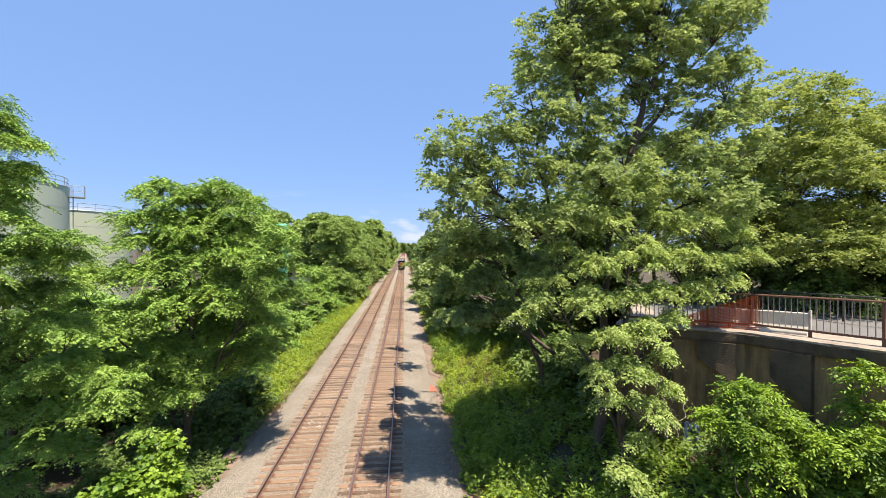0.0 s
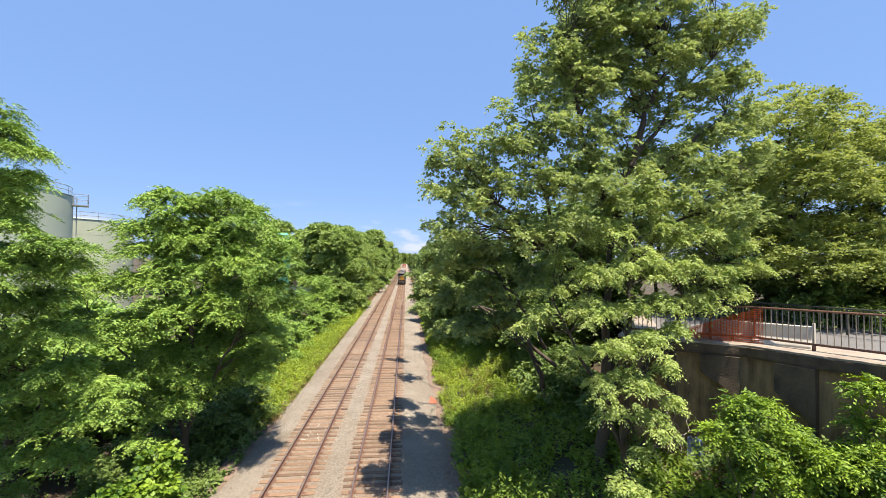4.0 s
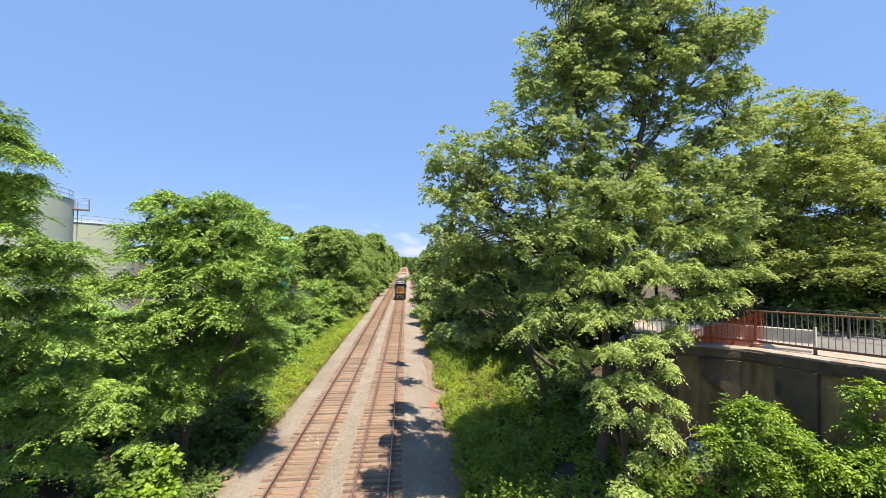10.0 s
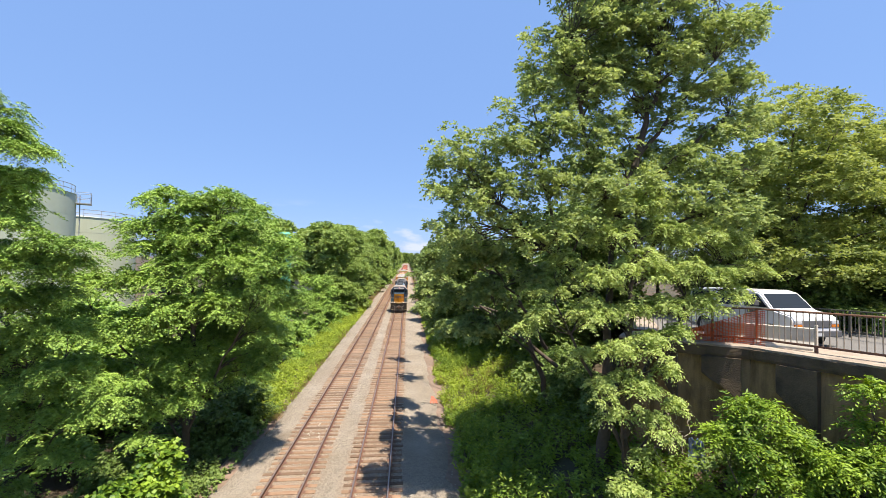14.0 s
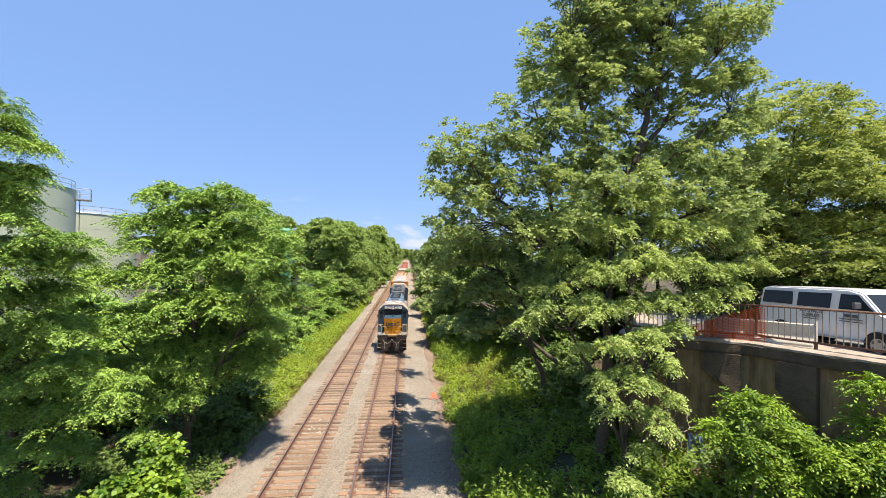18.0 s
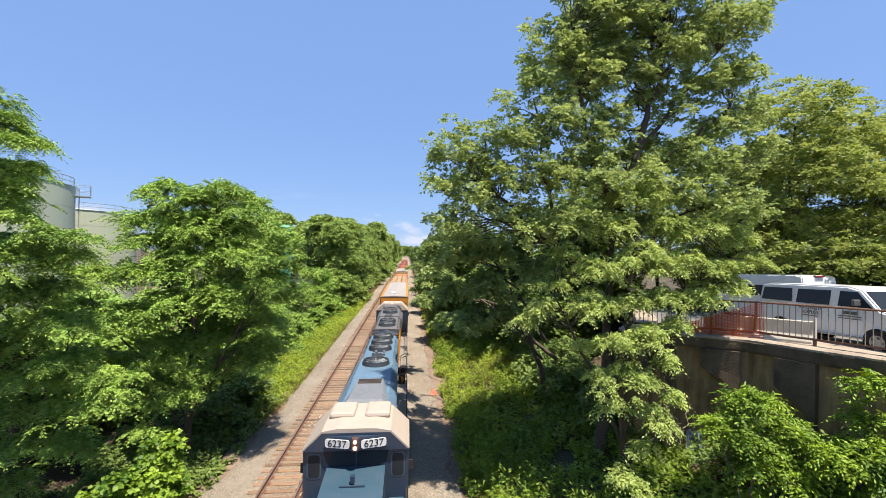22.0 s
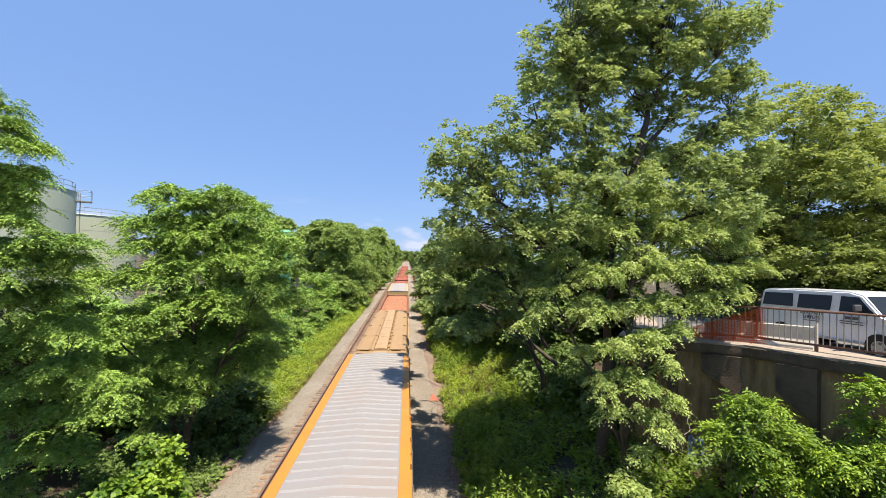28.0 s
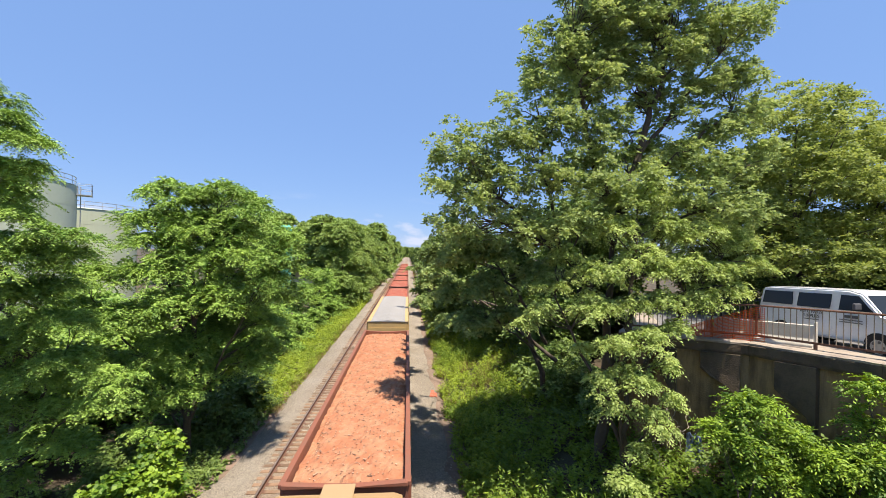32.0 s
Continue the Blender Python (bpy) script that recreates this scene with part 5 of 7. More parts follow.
def lettering(text, height, material, parent, m, name="number", label=""):
    c = bpy.data.curves.new(name, "FONT")
    c.body, c.size, c.align_x, c.align_y, c.extrude = text, height, "CENTER", "CENTER", 0.004
    me = bpy.data.objects.new(name, c)
    scene.collection.objects.link(me)
    dg = bpy.context.evaluated_depsgraph_get()
    mesh = bpy.data.meshes.new_from_object(me.evaluated_get(dg))
    bpy.data.objects.remove(me)
    mesh.materials.clear()
    mesh.materials.append(material)
    ob = new(name, mesh)
    ob.parent, ob.matrix_basis = parent, m
    return tagged(ob, label)


def wedge(bm, half, y_side, y_mid, back, z0, z1, lean=0.0):
    """An upright block whose front comes to a blunt point in the middle; the top leans back."""
    pts = [(-half, y_side), (0, y_mid), (half, y_side), (half, back), (-half, back)]
    lo = [bm.verts.new((x, y, z0)) for x, y in pts]
    hi = [bm.verts.new((x, y + (lean if i < 3 else 0), z1)) for i, (x, y) in enumerate(pts)]
    for i in range(5):
        bm.faces.new((lo[i], lo[(i + 1) % 5], hi[(i + 1) % 5], hi[i]))
    bm.faces.new(hi)
    bm.faces.new(lo[::-1])
    bmesh.ops.recalc_face_normals(bm, faces=bm.faces[:])
    return bm


def fan(parent, x, y, z, r, roof):
    f = B()
    cyl(f, (x, y, z - 0.02), (x, y, z + 0.2), r + 0.05, r, n=32, caps=False)
    bmesh.ops.solidify(f, geom=f.faces[:], thickness=0.04)
    sh = part("roof_fan", f, FAN_DARK, parent, "round roof fan with a wire guard")
    bm = B()
    cyl(bm, (x, y, z + 0.004), (x, y, z + 0.02), r * 0.97, n=28)
    part("well", bm, FAN_WELL, sh)
    bm = B()
    for i in range(8):
        a = i * math.pi / 4
        box(bm, 0.14, r * 0.93, -0.13, 0.13, 0.07, 0.085, 0, Matrix.Translation((x, y, z)) @ Matrix.Rotation(a, 4, "Z") @ Matrix.Rotation(0.35, 4, "X"))
    cyl(bm, (x, y, z + 0.03), (x, y, z + 0.13), 0.17, n=14)
    part("fan_rotor", bm, FAN_METAL, sh)
    bm = B()
    for k in range(1, 6):
        rr = r * k / 5.2
        pts = [(x + math.cos(a * math.pi / 12) * rr, y + math.sin(a * math.pi / 12) * rr, z + 0.2) for a in range(25)]
        tube(bm, pts, 0.009, 3)
    for k in range(6):
        a = k * math.pi / 6
        cyl(bm, (x - math.cos(a) * r, y - math.sin(a) * r, z + 0.205), (x + math.cos(a) * r, y + math.sin(a) * r, z + 0.205), 0.008, n=4)
    part("guard", bm, FAN_DARK, sh)


def wheelset(parent, y, r=0.5):
    """A turning axle with its two wheels."""
    ax = new("wheelset")
    ax.parent, ax.location = parent, (0, y, r)
    for s in (-1, 1):
        bm = B()
        cyl(bm, (s * 0.70, 0, 0), (s * 0.83, 0, 0), r, n=28)
        cyl(bm, (s * 0.68, 0, 0), (s * 0.70, 0, 0), r + 0.025, n=28)
        for k in range(6):
            a = k * math.pi / 3
            cyl(bm, (s * 0.835, math.cos(a) * r * 0.6, math.sin(a) * r * 0.6), (s * 0.845, math.cos(a) * r * 0.6, math.sin(a) * r * 0.6), 0.05, n=8)
        part("wheel", bm, UNDER, ax)
    bm = B()
    cyl(bm, (-0.9, 0, 0), (0.9, 0, 0), 0.08, n=10)
    part("axle", bm, UNDER, ax)
    return ax


def truck(parent, y, base, r=0.5, wheels=None):
    for s in (-1, 1):
        bm = B()
        prism(bm, [(y - base * 0.78, 0.55), (y - base * 0.5, 0.42), (y - 0.3, 0.30), (y + 0.3, 0.30), (y + base * 0.5, 0.42), (y + base * 0.78, 0.55), (y + base * 0.7, 0.85), (y + 0.3, 0.98), (y - 0.3, 0.98), (y - base * 0.7, 0.85)],
              s * 0.93, s * 1.12, "x")
        part("truck_frame", bm, UNDER, parent)
    for d in (-base / 2, base / 2):
        w_ = wheelset(parent, y + d, r)
        if wheels is not None:
            wheels.append(w_)


def coupler(parent, y, s):
    """s: -1 for the front, 1 for the rear."""
    bm = B()
    box(bm, -0.12, 0.12, min(y, y - s * 0.8), max(y, y - s * 0.8), 0.78, 0.98, 0.02)
    box(bm, -0.17, 0.14, min(y, y - s * 0.22), max(y, y - s * 0.22), 0.70, 1.06, 0.04)
    part("coupler", bm, RAIL, parent, "rusty knuckle coupler")


WHEELS = []


def locomotive(number, label, roof_mat, hood_fans, brake_fan, horn, hatch, cab, nose, blister, end_mat, hood_mat):
    """A four-axle road locomotive, front coupler face at y = 0, cab near the front."""
    t = thing("locomotive", label, "locomotive", group="freight train")
    L = 18.03
    bm = B()
    box(bm, -1.5, 1.5, 0.95, L - 0.95, 1.38, 1.62, 0.02)
    part("underframe", bm, UNDER, t)
    bm = B()
    box(bm, -1.52, 1.52, 0.75, L - 0.75, 1.625, 1.66, 0.01)
    part("walkway", bm, WALKWAY, t, "dusty grey walkway deck")
    for s in (-1, 1):
        bm = B()
        box(bm, s * 1.53 - 0.015, s * 1.53 + 0.015, 0.95, L - 0.95, 1.40, 1.66, 0.004)
        part("side_sill", bm, LOCO_BLUE, t, "dark blue side sill")
    bm = B()
    box(bm, -1.15, 1.15, 6.2, 11.8, 0.35, 1.36, 0.12)
    part("fuel_tank", bm, UNDER, t)
    for y in (3.9, L - 3.9):
        truck(t, y, 2.74, 0.508, WHEELS)
    # pilots with steps, at both ends
    for e, y0 in ((-1, 0.55), (1, L - 0.55)):
        bm = B()
        box(bm, -1.45, 1.45, y0 - 0.06, y0 + 0.06, 0.12, 1.62, 0.02)
        pl = part("pilot", bm, UNDER, t, "sooty pilot plate")
        for s in (-1, 1):
            for k in range(3):
                bm = B()
                box(bm, s * 1.27 - 0.16, s * 1.27 + 0.16, y0 - 0.16 if e < 0 else y0 + 0.02, y0 - 0.02 if e < 0 else y0 + 0.16, 0.42 + k * 0.38, 0.45 + k * 0.38, 0.006)
                part("step", bm, STEP_IRON, pl)
        bm = B()
        yy = y0 + e * 0.30
        box(bm, -1.0, 1.0, min(y0, yy), max(y0, yy), 0.10, 0.50, 0.03)
        part("plough", bm, UNDER, pl)
        bm = B()
        yy = y0 + e * 0.22
        for s in (-1, 1):
            bm = B()
            tube(bm, [(s * 1.45, yy, 1.6), (s * 1.45, yy, 2.65), (s * 1.38, yy, 2.78), (s * 1.05, yy, 2.6), (s * 0.95, yy, 2.55), (s * 0.62, yy, 2.5), (s * 0.55, yy, 2.3)], 0.023)
            tube(bm, [(s * 1.05, yy, 2.6), (s * 1.05, yy, 1.66)], 0.02)
            part("handrail", bm, HANDRAIL, t, "pale bent-pipe handrail")
            bm = B()
            tube(bm, [(s * 1.42, yy + e * 0.06, 1.45), (s * 1.46, yy + e * 0.1, 0.5), (s * 1.05, yy + e * 0.1, 0.45)], 0.018)
            part("step_rail", bm, HANDRAIL, t)
        bm = B()
        yy = y0 + e * 0.2
        pts = [(-0.95 + 1.9 * i / 18, yy + e * 0.1, 1.32 - 0.42 * abs(math.sin(2 * math.pi * i / 18)) ** 0.8) for i in range(19)]
        tube(bm, pts, 0.028, 6)
        part("cable", bm, HOSE, t, "looped pale jumper cable")
        for x in (-0.75, 0.4, 0.62):
            bm = B()
            tube(bm, [(x, yy, 1.0), (x + 0.05, yy + e * 0.12, 0.7), (x, yy + e * 0.1, 0.3)], 0.025, 6)
            part("air_hose", bm, HOSE, t, "hanging pale air hose")
    # ditch lights
    for s in (-1, 1):
        bm = B()
        cyl(bm, (s * 0.80, 0.45, 1.78), (s * 0.80, 0.72, 1.78), 0.085, n=14)
        dl = part("ditch_light", bm, UNDER, t)
        bm = B()
        cyl(bm, (s * 0.80, 0.435, 1.78), (s * 0.80, 0.45, 1.78), 0.055, n=14)
        part("lens", bm, DITCH_LIGHT, dl, "lit lens")
    bm = B()
    box(bm, -0.42, 0.42, 0.36, 0.75, 1.55, 1.72, 0.015)
    box(bm, -0.95, 0.95, 0.62, 1.0, 1.66, 1.70, 0.01)
    part("anticlimber", bm, LEDGE_TAN, t, "dusty tan ledge above the coupler")
    coupler(t, 0.0, -1)
    coupler(t, L, 1)
    # nose: shallow wedge face, sloped shoulders
    y1, y2 = nose
    half, top = 0.88, 3.24
    bm = B()
    f0 = [(-half, y1 + 0.24), (0, y1), (half, y1 + 0.24)]
    vb = [bm.verts.new((x, y, 1.66)) for x, y in f0]
    vt = [bm.verts.new((x, y + 0.02, top)) for x, y in f0]
    bm.faces.new((vb[0], vb[1], vt[1], vt[0]))
    bm.faces.new((vb[1], vb[2], vt[2], vt[1]))
    bmesh.ops.solidify(bm, geom=bm.faces[:], thickness=-0.05)
    nf = part("nose_face", bm, LOCO_YELLOW, t, "amber wedge-shaped nose face")
    bm = B()
    vb = [bm.verts.new((x, y, 1.66)) for x, y in ((-half + 0.005, y1 + 0.30), (0, y1 + 0.08), (half - 0.005, y1 + 0.30), (half - 0.005, y2), (-half + 0.005, y2))]
    vt = [bm.verts.new((x, y, z)) for x, y, z in ((-half + 0.02, y1 + 0.32, top - 0.02), (0, y1 + 0.08, top), (half - 0.02, y1 + 0.32, top - 0.02), (half - 0.02, y2, top + 0.12), (-half + 0.02, y2, top + 0.12))]
    for i in range(5):
        bm.faces.new((vb[i], vb[(i + 1) % 5], vt[(i + 1) % 5], vt[i]))
    bm.faces.new(vt)
    part("nose", bm, NOSE_BLUE, t, "blue low nose")
    # emblem of three plain strokes between brackets, rows of vents and grab irons on the nose
    for x in (-0.30, 0.0, 0.30):
        bm = B()
        yy = y1 + 0.24 * abs(x) / half - 0.012
        box(bm, x - 0.11, x + 0.11, yy - 0.02, yy + 0.02, 2.48, 2.56, 0.004)
        box(bm, x - 0.11, x - 0.04, yy - 0.02, yy + 0.02, 2.56, 2.70, 0.004)
        box(bm, x - 0.11, x + 0.11, yy - 0.02, yy + 0.02, 2.70, 2.78, 0.004)
        part("emblem", bm, LOCO_BLUE, nf, "dark blue plain emblem shape")
    for s in (-1, 1):
        bm = B()
        yy = y1 + 0.24 * 0.58 / half - 0.015
        box(bm, s * 0.58 - 0.03, s * 0.58 + 0.03, yy - 0.02, yy + 0.02, 2.42, 2.90, 0.004)
        box(bm, s * 0.55 - 0.06, s * 0.55 + 0.06, yy - 0.02, yy + 0.02, 2.84, 2.90, 0.004)
        part("bracket_mark", bm, LOCO_BLUE, nf)
        for k in range(4):
            bm = B()
            x = s * (0.26 + 0.11 * k)
            cyl(bm, (x, y1 + 0.24 * abs(x) / half - 0.02, 2.30), (x, y1 + 0.24 * abs(x) / half + 0.02, 2.30), 0.028, n=8)
            part("vent_hole", bm, BLACK_INK, nf)
        bm = B()
        for z in (1.95, 1.80):
            tube(bm, [(s * 0.35, y1 + 0.0, z), (s * 0.35, y1 - 0.06, z), (s * 0.8, y1 + 0.08, z), (s * 0.8, y1 + 0.2, z)], 0.014, 5)
        part("grab_iron", bm, HANDRAIL, nf)
    # cab
    c1, c2 = cab
    bm = B()
    prism(bm, [(-1.56, 1.66), (1.56, 1.66), (1.56, 3.85), (1.50, 3.98), (-1.50, 3.98), (-1.56, 3.85)], c1, c2)
    cb = part("cab", bm, LOCO_BLUE, t, "dark blue cab with square windows")
    bm = B()
    prism(bm, [(-1.58, 3.90), (1.58, 3.90), (1.02, 4.44), (0.55, 4.52), (-0.55, 4.52), (-1.02, 4.44)], c1 - 0.10, c2 + 0.05)
    part("cab_roof", bm, CAB_WHITE, cb, "cream-white cab roof with sloped shoulders")
    bm = B()
    prism(bm, [(-1.54, 3.88), (1.54, 3.88), (1.0, 4.40), (-1.0, 4.40)], c1 - 0.125, c1 - 0.102)
    part("brow", bm, LOCO_BLUE, cb)
    bm = B()
    wedge(bm, 0.98, c1 - 0.13, c1 - 0.34, c1 - 0.12, 3.98, 4.33, 0.04)
    bw = part("board_housing", bm, LOCO_BLUE, cb, "dark blue pointed housing of the number boards")
    tilt = math.degrees(math.atan2(0.21, 0.98))
    for s in (-1, 1):
        bm = B()
        box(bm, s * 1.225 - 0.245, s * 1.225 + 0.245, c1 - 0.62, c1 - 0.02, 1.67, 2.42, 0.03)
        lk = part("step_locker", bm, NOSE_BLUE, t, "blue locker beside the nose")
        bm = B()
        box(bm, s * 1.225 - 0.25, s * 1.225 + 0.25, c1 - 0.66, c1 - 0.60, 2.40, 2.45, 0.012)
        part("edging", bm, LEDGE_TAN, lk, "tan front edge")
        bm = B()
        box(bm, s * 0.56 - 0.40, s * 0.56 + 0.40, c1 + 0.75, c2 - 0.04, 4.44, 4.64, 0.09)
        part("air_conditioner", bm, CAB_WHITE, cb, "white rounded roof box")
        bm = B()
        bmesh.ops.create_cube(bm, size=1, matrix=pose(s * 0.53, c1 - 0.245, 4.15, 0, 0, s * tilt) @ Matrix.Diagonal((0.74, 0.03, 0.25, 1)))
        bmesh.ops.bevel(bm, geom=[e for e in bm.edges if abs((e.verts[0].co - e.verts[1].co).z) < 0.01 and (e.verts[0].co - e.verts[1].co).length < 0.1], offset=0.07, segments=3, profile=0.5, affect="EDGES")
        nb = part("number_board", bm, WHITE_SIGN, bw, "white number board with rounded corners")
        lettering(number, 0.29, BLACK_INK, nb, pose(s * 0.53 + s * 0.004, c1 - 0.266, 4.15, 90, 0, s * tilt))
        # front windows beside and above the nose
        bm = B()
        prism(bm, [(s * 0.02, 3.12), (s * 0.62, 3.22), (s * 0.90, 3.50), (s * 0.98, 3.90), (s * 0.02, 3.95)], c1 - 0.012, c1 + 0.01)
        part("windscreen", bm, DARK_GLASS, cb)
        bm = B()
        bmesh.ops.create_cube(bm, size=1, matrix=pose(s * 1.24, c1 - 0.003, 3.385) @ Matrix.Diagonal((0.34, 0.03, 0.67, 1)))
        bmesh.ops.bevel(bm, geom=[e for e in bm.edges if abs(e.verts[0].co.y - e.verts[1].co.y) > 0.01], offset=0.09, segments=3, profile=0.5, affect="EDGES")
        w_ = part("door_window", bm, DARK_GLASS, cb)
        bm = B()
        bmesh.ops.create_cube(bm, size=1, matrix=pose(s * 1.24, c1 - 0.001, 3.385) @ Matrix.Diagonal((0.42, 0.022, 0.75, 1)))
        bmesh.ops.bevel(bm, geom=[e for e in bm.edges if abs(e.verts[0].co.y - e.verts[1].co.y) > 0.01], offset=0.12, segments=3, profile=0.5, affect="EDGES")
        part("window_frame", bm, NOSE_BLUE, w_)
        bm = B()
        box(bm, s * 1.575 - 0.012, s * 1.575 + 0.012, c1 + 0.35, c2 - 0.35, 2.75, 3.65, 0.006)
        part("side_window", bm, DARK_GLASS, cb)
        bm = B()
        box(bm, min(s * 1.57, s * 1.70), max(s * 1.57, s * 1.70), c1 + 0.28, c1 + 0.32, 3.05, 3.35, 0.01)
        part("mirror", bm, UNDER, cb)
    bm = B()
    box(bm, -0.105, 0.105, c1 - 0.40, c1 - 0.26, 3.97, 4.36, 0.03)
    hl = part("headlight", bm, LAMP_CASE, cb, "reddish chrome headlight case")
    for z in (4.075, 4.255):
        bm = B()
        cyl(bm, (0, c1 - 0.415, z), (0, c1 - 0.40, z), 0.062, n=16)
        part("lens", bm, HEADLIGHT, hl, "lit lens")
    bm = B()
    box(bm, -0.06, 0.06, y2 - 0.9, y2 - 0.78, top + 0.1, top + 0.3, 0.01)
    box(bm, -0.35, 0.35, y1 + 0.75, y1 + 0.79, top + 0.05, top + 0.09, 0.005)
    part("bell_bracket", bm, LOCO_BLUE, t)
    # long hood
    he = L - 1.1
    hood_out = [(-0.93, 1.66), (0.93, 1.66), (0.93, 4.02), (0.72, 4.30), (-0.72, 4.30), (-0.93, 4.02)]
    bm = B()
    prism(bm, [(-0.92, 1.66), (0.92, 1.66), (0.92, 3.98), (-0.92, 3.98)], c2, he)
    hd = part("hood", bm, hood_mat, t, "long narrow engine hood")
    bm = B()
    prism(bm, [(-0.945, 3.94), (0.945, 3.94), (0.93, 4.08), (0.74, 4.31), (-0.74, 4.31), (-0.93, 4.08)], c2, he + 0.03)
    bmesh.ops.bevel(bm, geom=[e for e in bm.edges if abs(e.verts[0].co.y - e.verts[1].co.y) > 1], offset=0.03, segments=2, profile=0.5, affect="EDGES")
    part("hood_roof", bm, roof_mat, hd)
    bm = B()
    wedge(bm, 0.90, -(he + 0.02), -(he + 0.20), -(he - 0.02), 1.66, 3.92)
    bmesh.ops.rotate(bm, verts=bm.verts[:], matrix=Matrix.Rotation(math.pi, 3, "Z"))
    ep = part("hood_end", bm, end_mat, hd, "amber pointed end of the hood")
    bm = B()
    wedge(bm, 0.935, -(he + 0.05), -(he + 0.24), -(he + 0.02), 3.925, 4.27, 0.18)
    bmesh.ops.rotate(bm, verts=bm.verts[:], matrix=Matrix.Rotation(math.pi, 3, "Z"))
    part("roof_end", bm, LOCO_BLUE, hd, "dark blue sloped end of the hood roof")
    for s in (-1, 1):
        bm = B()
        bmesh.ops.create_cube(bm, size=1, matrix=pose(s * 0.48, he + 0.115, 3.55, 0, 0, -s * 11.3) @ Matrix.Diagonal((0.70, 0.03, 0.26, 1)))
        bmesh.ops.bevel(bm, geom=[e for e in bm.edges if abs((e.verts[0].co - e.verts[1].co).z) < 0.01 and (e.verts[0].co - e.verts[1].co).length < 0.1], offset=0.07, segments=3, profile=0.5, affect="EDGES")
        nb = part("number_board", bm, WHITE_SIGN, ep)
        lettering(number, 0.27, BLACK_INK, nb, pose(s * 0.48, he + 0.137, 3.55, 90, 0, 180 - s * 11.3))
        for k in range(12):
            bm = B()
            yk = c2 + 0.4 + k * (he - c2 - 0.8) / 12
            box(bm, s * 0.93 - 0.015, s * 0.93 + 0.015, yk, yk + 0.62, 1.9, 3.4, 0.01)
            part("engine_door", bm, hood_mat, hd)
    bm = B()
    box(bm, -0.14, 0.14, he + 0.15, he + 0.28, 3.40, 3.75, 0.04)
    part("rear_headlight", bm, LAMP_CASE, ep)
    b1, b2 = blister
    bm = B()
    prism(bm, [(-1.10, 3.35), (1.10, 3.35), (1.12, 4.05), (0.80, 4.36), (-0.80, 4.36), (-1.12, 4.05)], b1, b2)
    for v in bm.verts:
        if v.co.y > (b1 + b2) / 2:
            v.co.x *= 0.94 if abs(v.co.x) > 0.9 else 1
    bmesh.ops.bevel(bm, geom=[e for e in bm.edges if abs(e.verts[0].co.y - e.verts[1].co.y) > 1], offset=0.04, segments=2, profile=0.5, affect="EDGES")
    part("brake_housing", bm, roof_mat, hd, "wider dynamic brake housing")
    if hatch:
        h1, h2 = hatch
        bm = B()
        lo = [bm.verts.new(v) for v in ((-0.86, h1, 4.32), (0.86, h1, 4.32), (0.60, h2, 4.32), (-0.60, h2, 4.32))]
        hi = [bm.verts.new(v) for v in ((-0.60, h1 + 0.35, 4.50), (0.60, h1 + 0.35, 4.50), (0.52, h2 - 0.03, 4.52), (-0.52, h2 - 0.03, 4.52))]
        for k in range(4):
            bm.faces.new((lo[k], lo[(k + 1) % 4], hi[(k + 1) % 4], hi[k]))
        bm.faces.new(hi)
        hb = part("filter_hatch", bm, ROOF_GREY if roof_mat is ROOF_GREY else HATCH_GREY, hd, "raised filter housing with a sloped front")
        bm = B()
        box(bm, -0.46, 0.46, h2 - 0.62, h2 - 0.06, 4.512, 4.53, 0.004)
        part("grille", bm, UNDER, hb, "dark intake grille")
        for k in range(4):
            bm = B()
            box(bm, -0.42, 0.42, h2 - 0.58 + k * 0.14, h2 - 0.53 + k * 0.14, 4.531, 4.545, 0.004)
            part("louvre", bm, STEP_IRON, hb)
    for y in hood_fans:
        fan(hd, 0, y, 4.31, 0.60, roof_mat)
    fan(hd, 0, brake_fan, 4.36, 0.62, roof_mat)
    # horn cluster on a bracket
    bm = B()
    box(bm, -0.35, 0.35, horn - 0.04, horn + 0.04, 4.31, 4.42, 0.01)
    for i, (x, s, ln) in enumerate(((-0.24, -1, 0.42), (-0.05, -1, 0.32), (0.12, -1, 0.5), (0.28, 1, 0.36), (-0.14, 1, 0.34))):
        cyl(bm, (x, horn, 4.47), (x, horn + s * ln * 0.75, 4.47), 0.03, 0.08, n=10)
    part("horn", bm, HORN_GREY, hd, "cluster of grey air horns")
    bm = B()
    box(bm, -0.25, 0.25, horn - 1.0, horn - 0.55, 4.30, 4.46, 0.03)
    part("exhaust", bm, FAN_DARK, hd)
    for s in (-1, 1):
        for k in range(9):
            bm = B()
            y = 6.0 + k * 1.3
            cyl(bm, (s * 0.80, y, 4.28), (s * 0.80, y, 4.38), 0.022, n=5)
            part("lifting_lug", bm, roof_mat, hd)
        bm = B()
        tube(bm, [(s * 1.50, c2 + 0.2, 2.72), (s * 1.50, L - 1.0, 2.72)], 0.02, 6)
        tube(bm, [(s * 1.50, 1.0, 2.72), (s * 1.50, c1 - 0.1, 2.72)], 0.02, 6)
        part("side_handrail", bm, UNDER, t)
        for k in range(8):
            bm = B()
            y = c2 + 0.2 + k * (L - 1.2 - c2) / 7
            cyl(bm, (s * 1.50, y, 1.66), (s * 1.50, y, 2.73), 0.02, n=6)
            part("stanchion", bm, UNDER, t)
    bm = B()
    box(bm, 0.98, 1.40, he - 1.5, he - 1.0, 1.66, 2.2, 0.03)
    part("side_locker", bm, UNDER, t)
    bm = B()
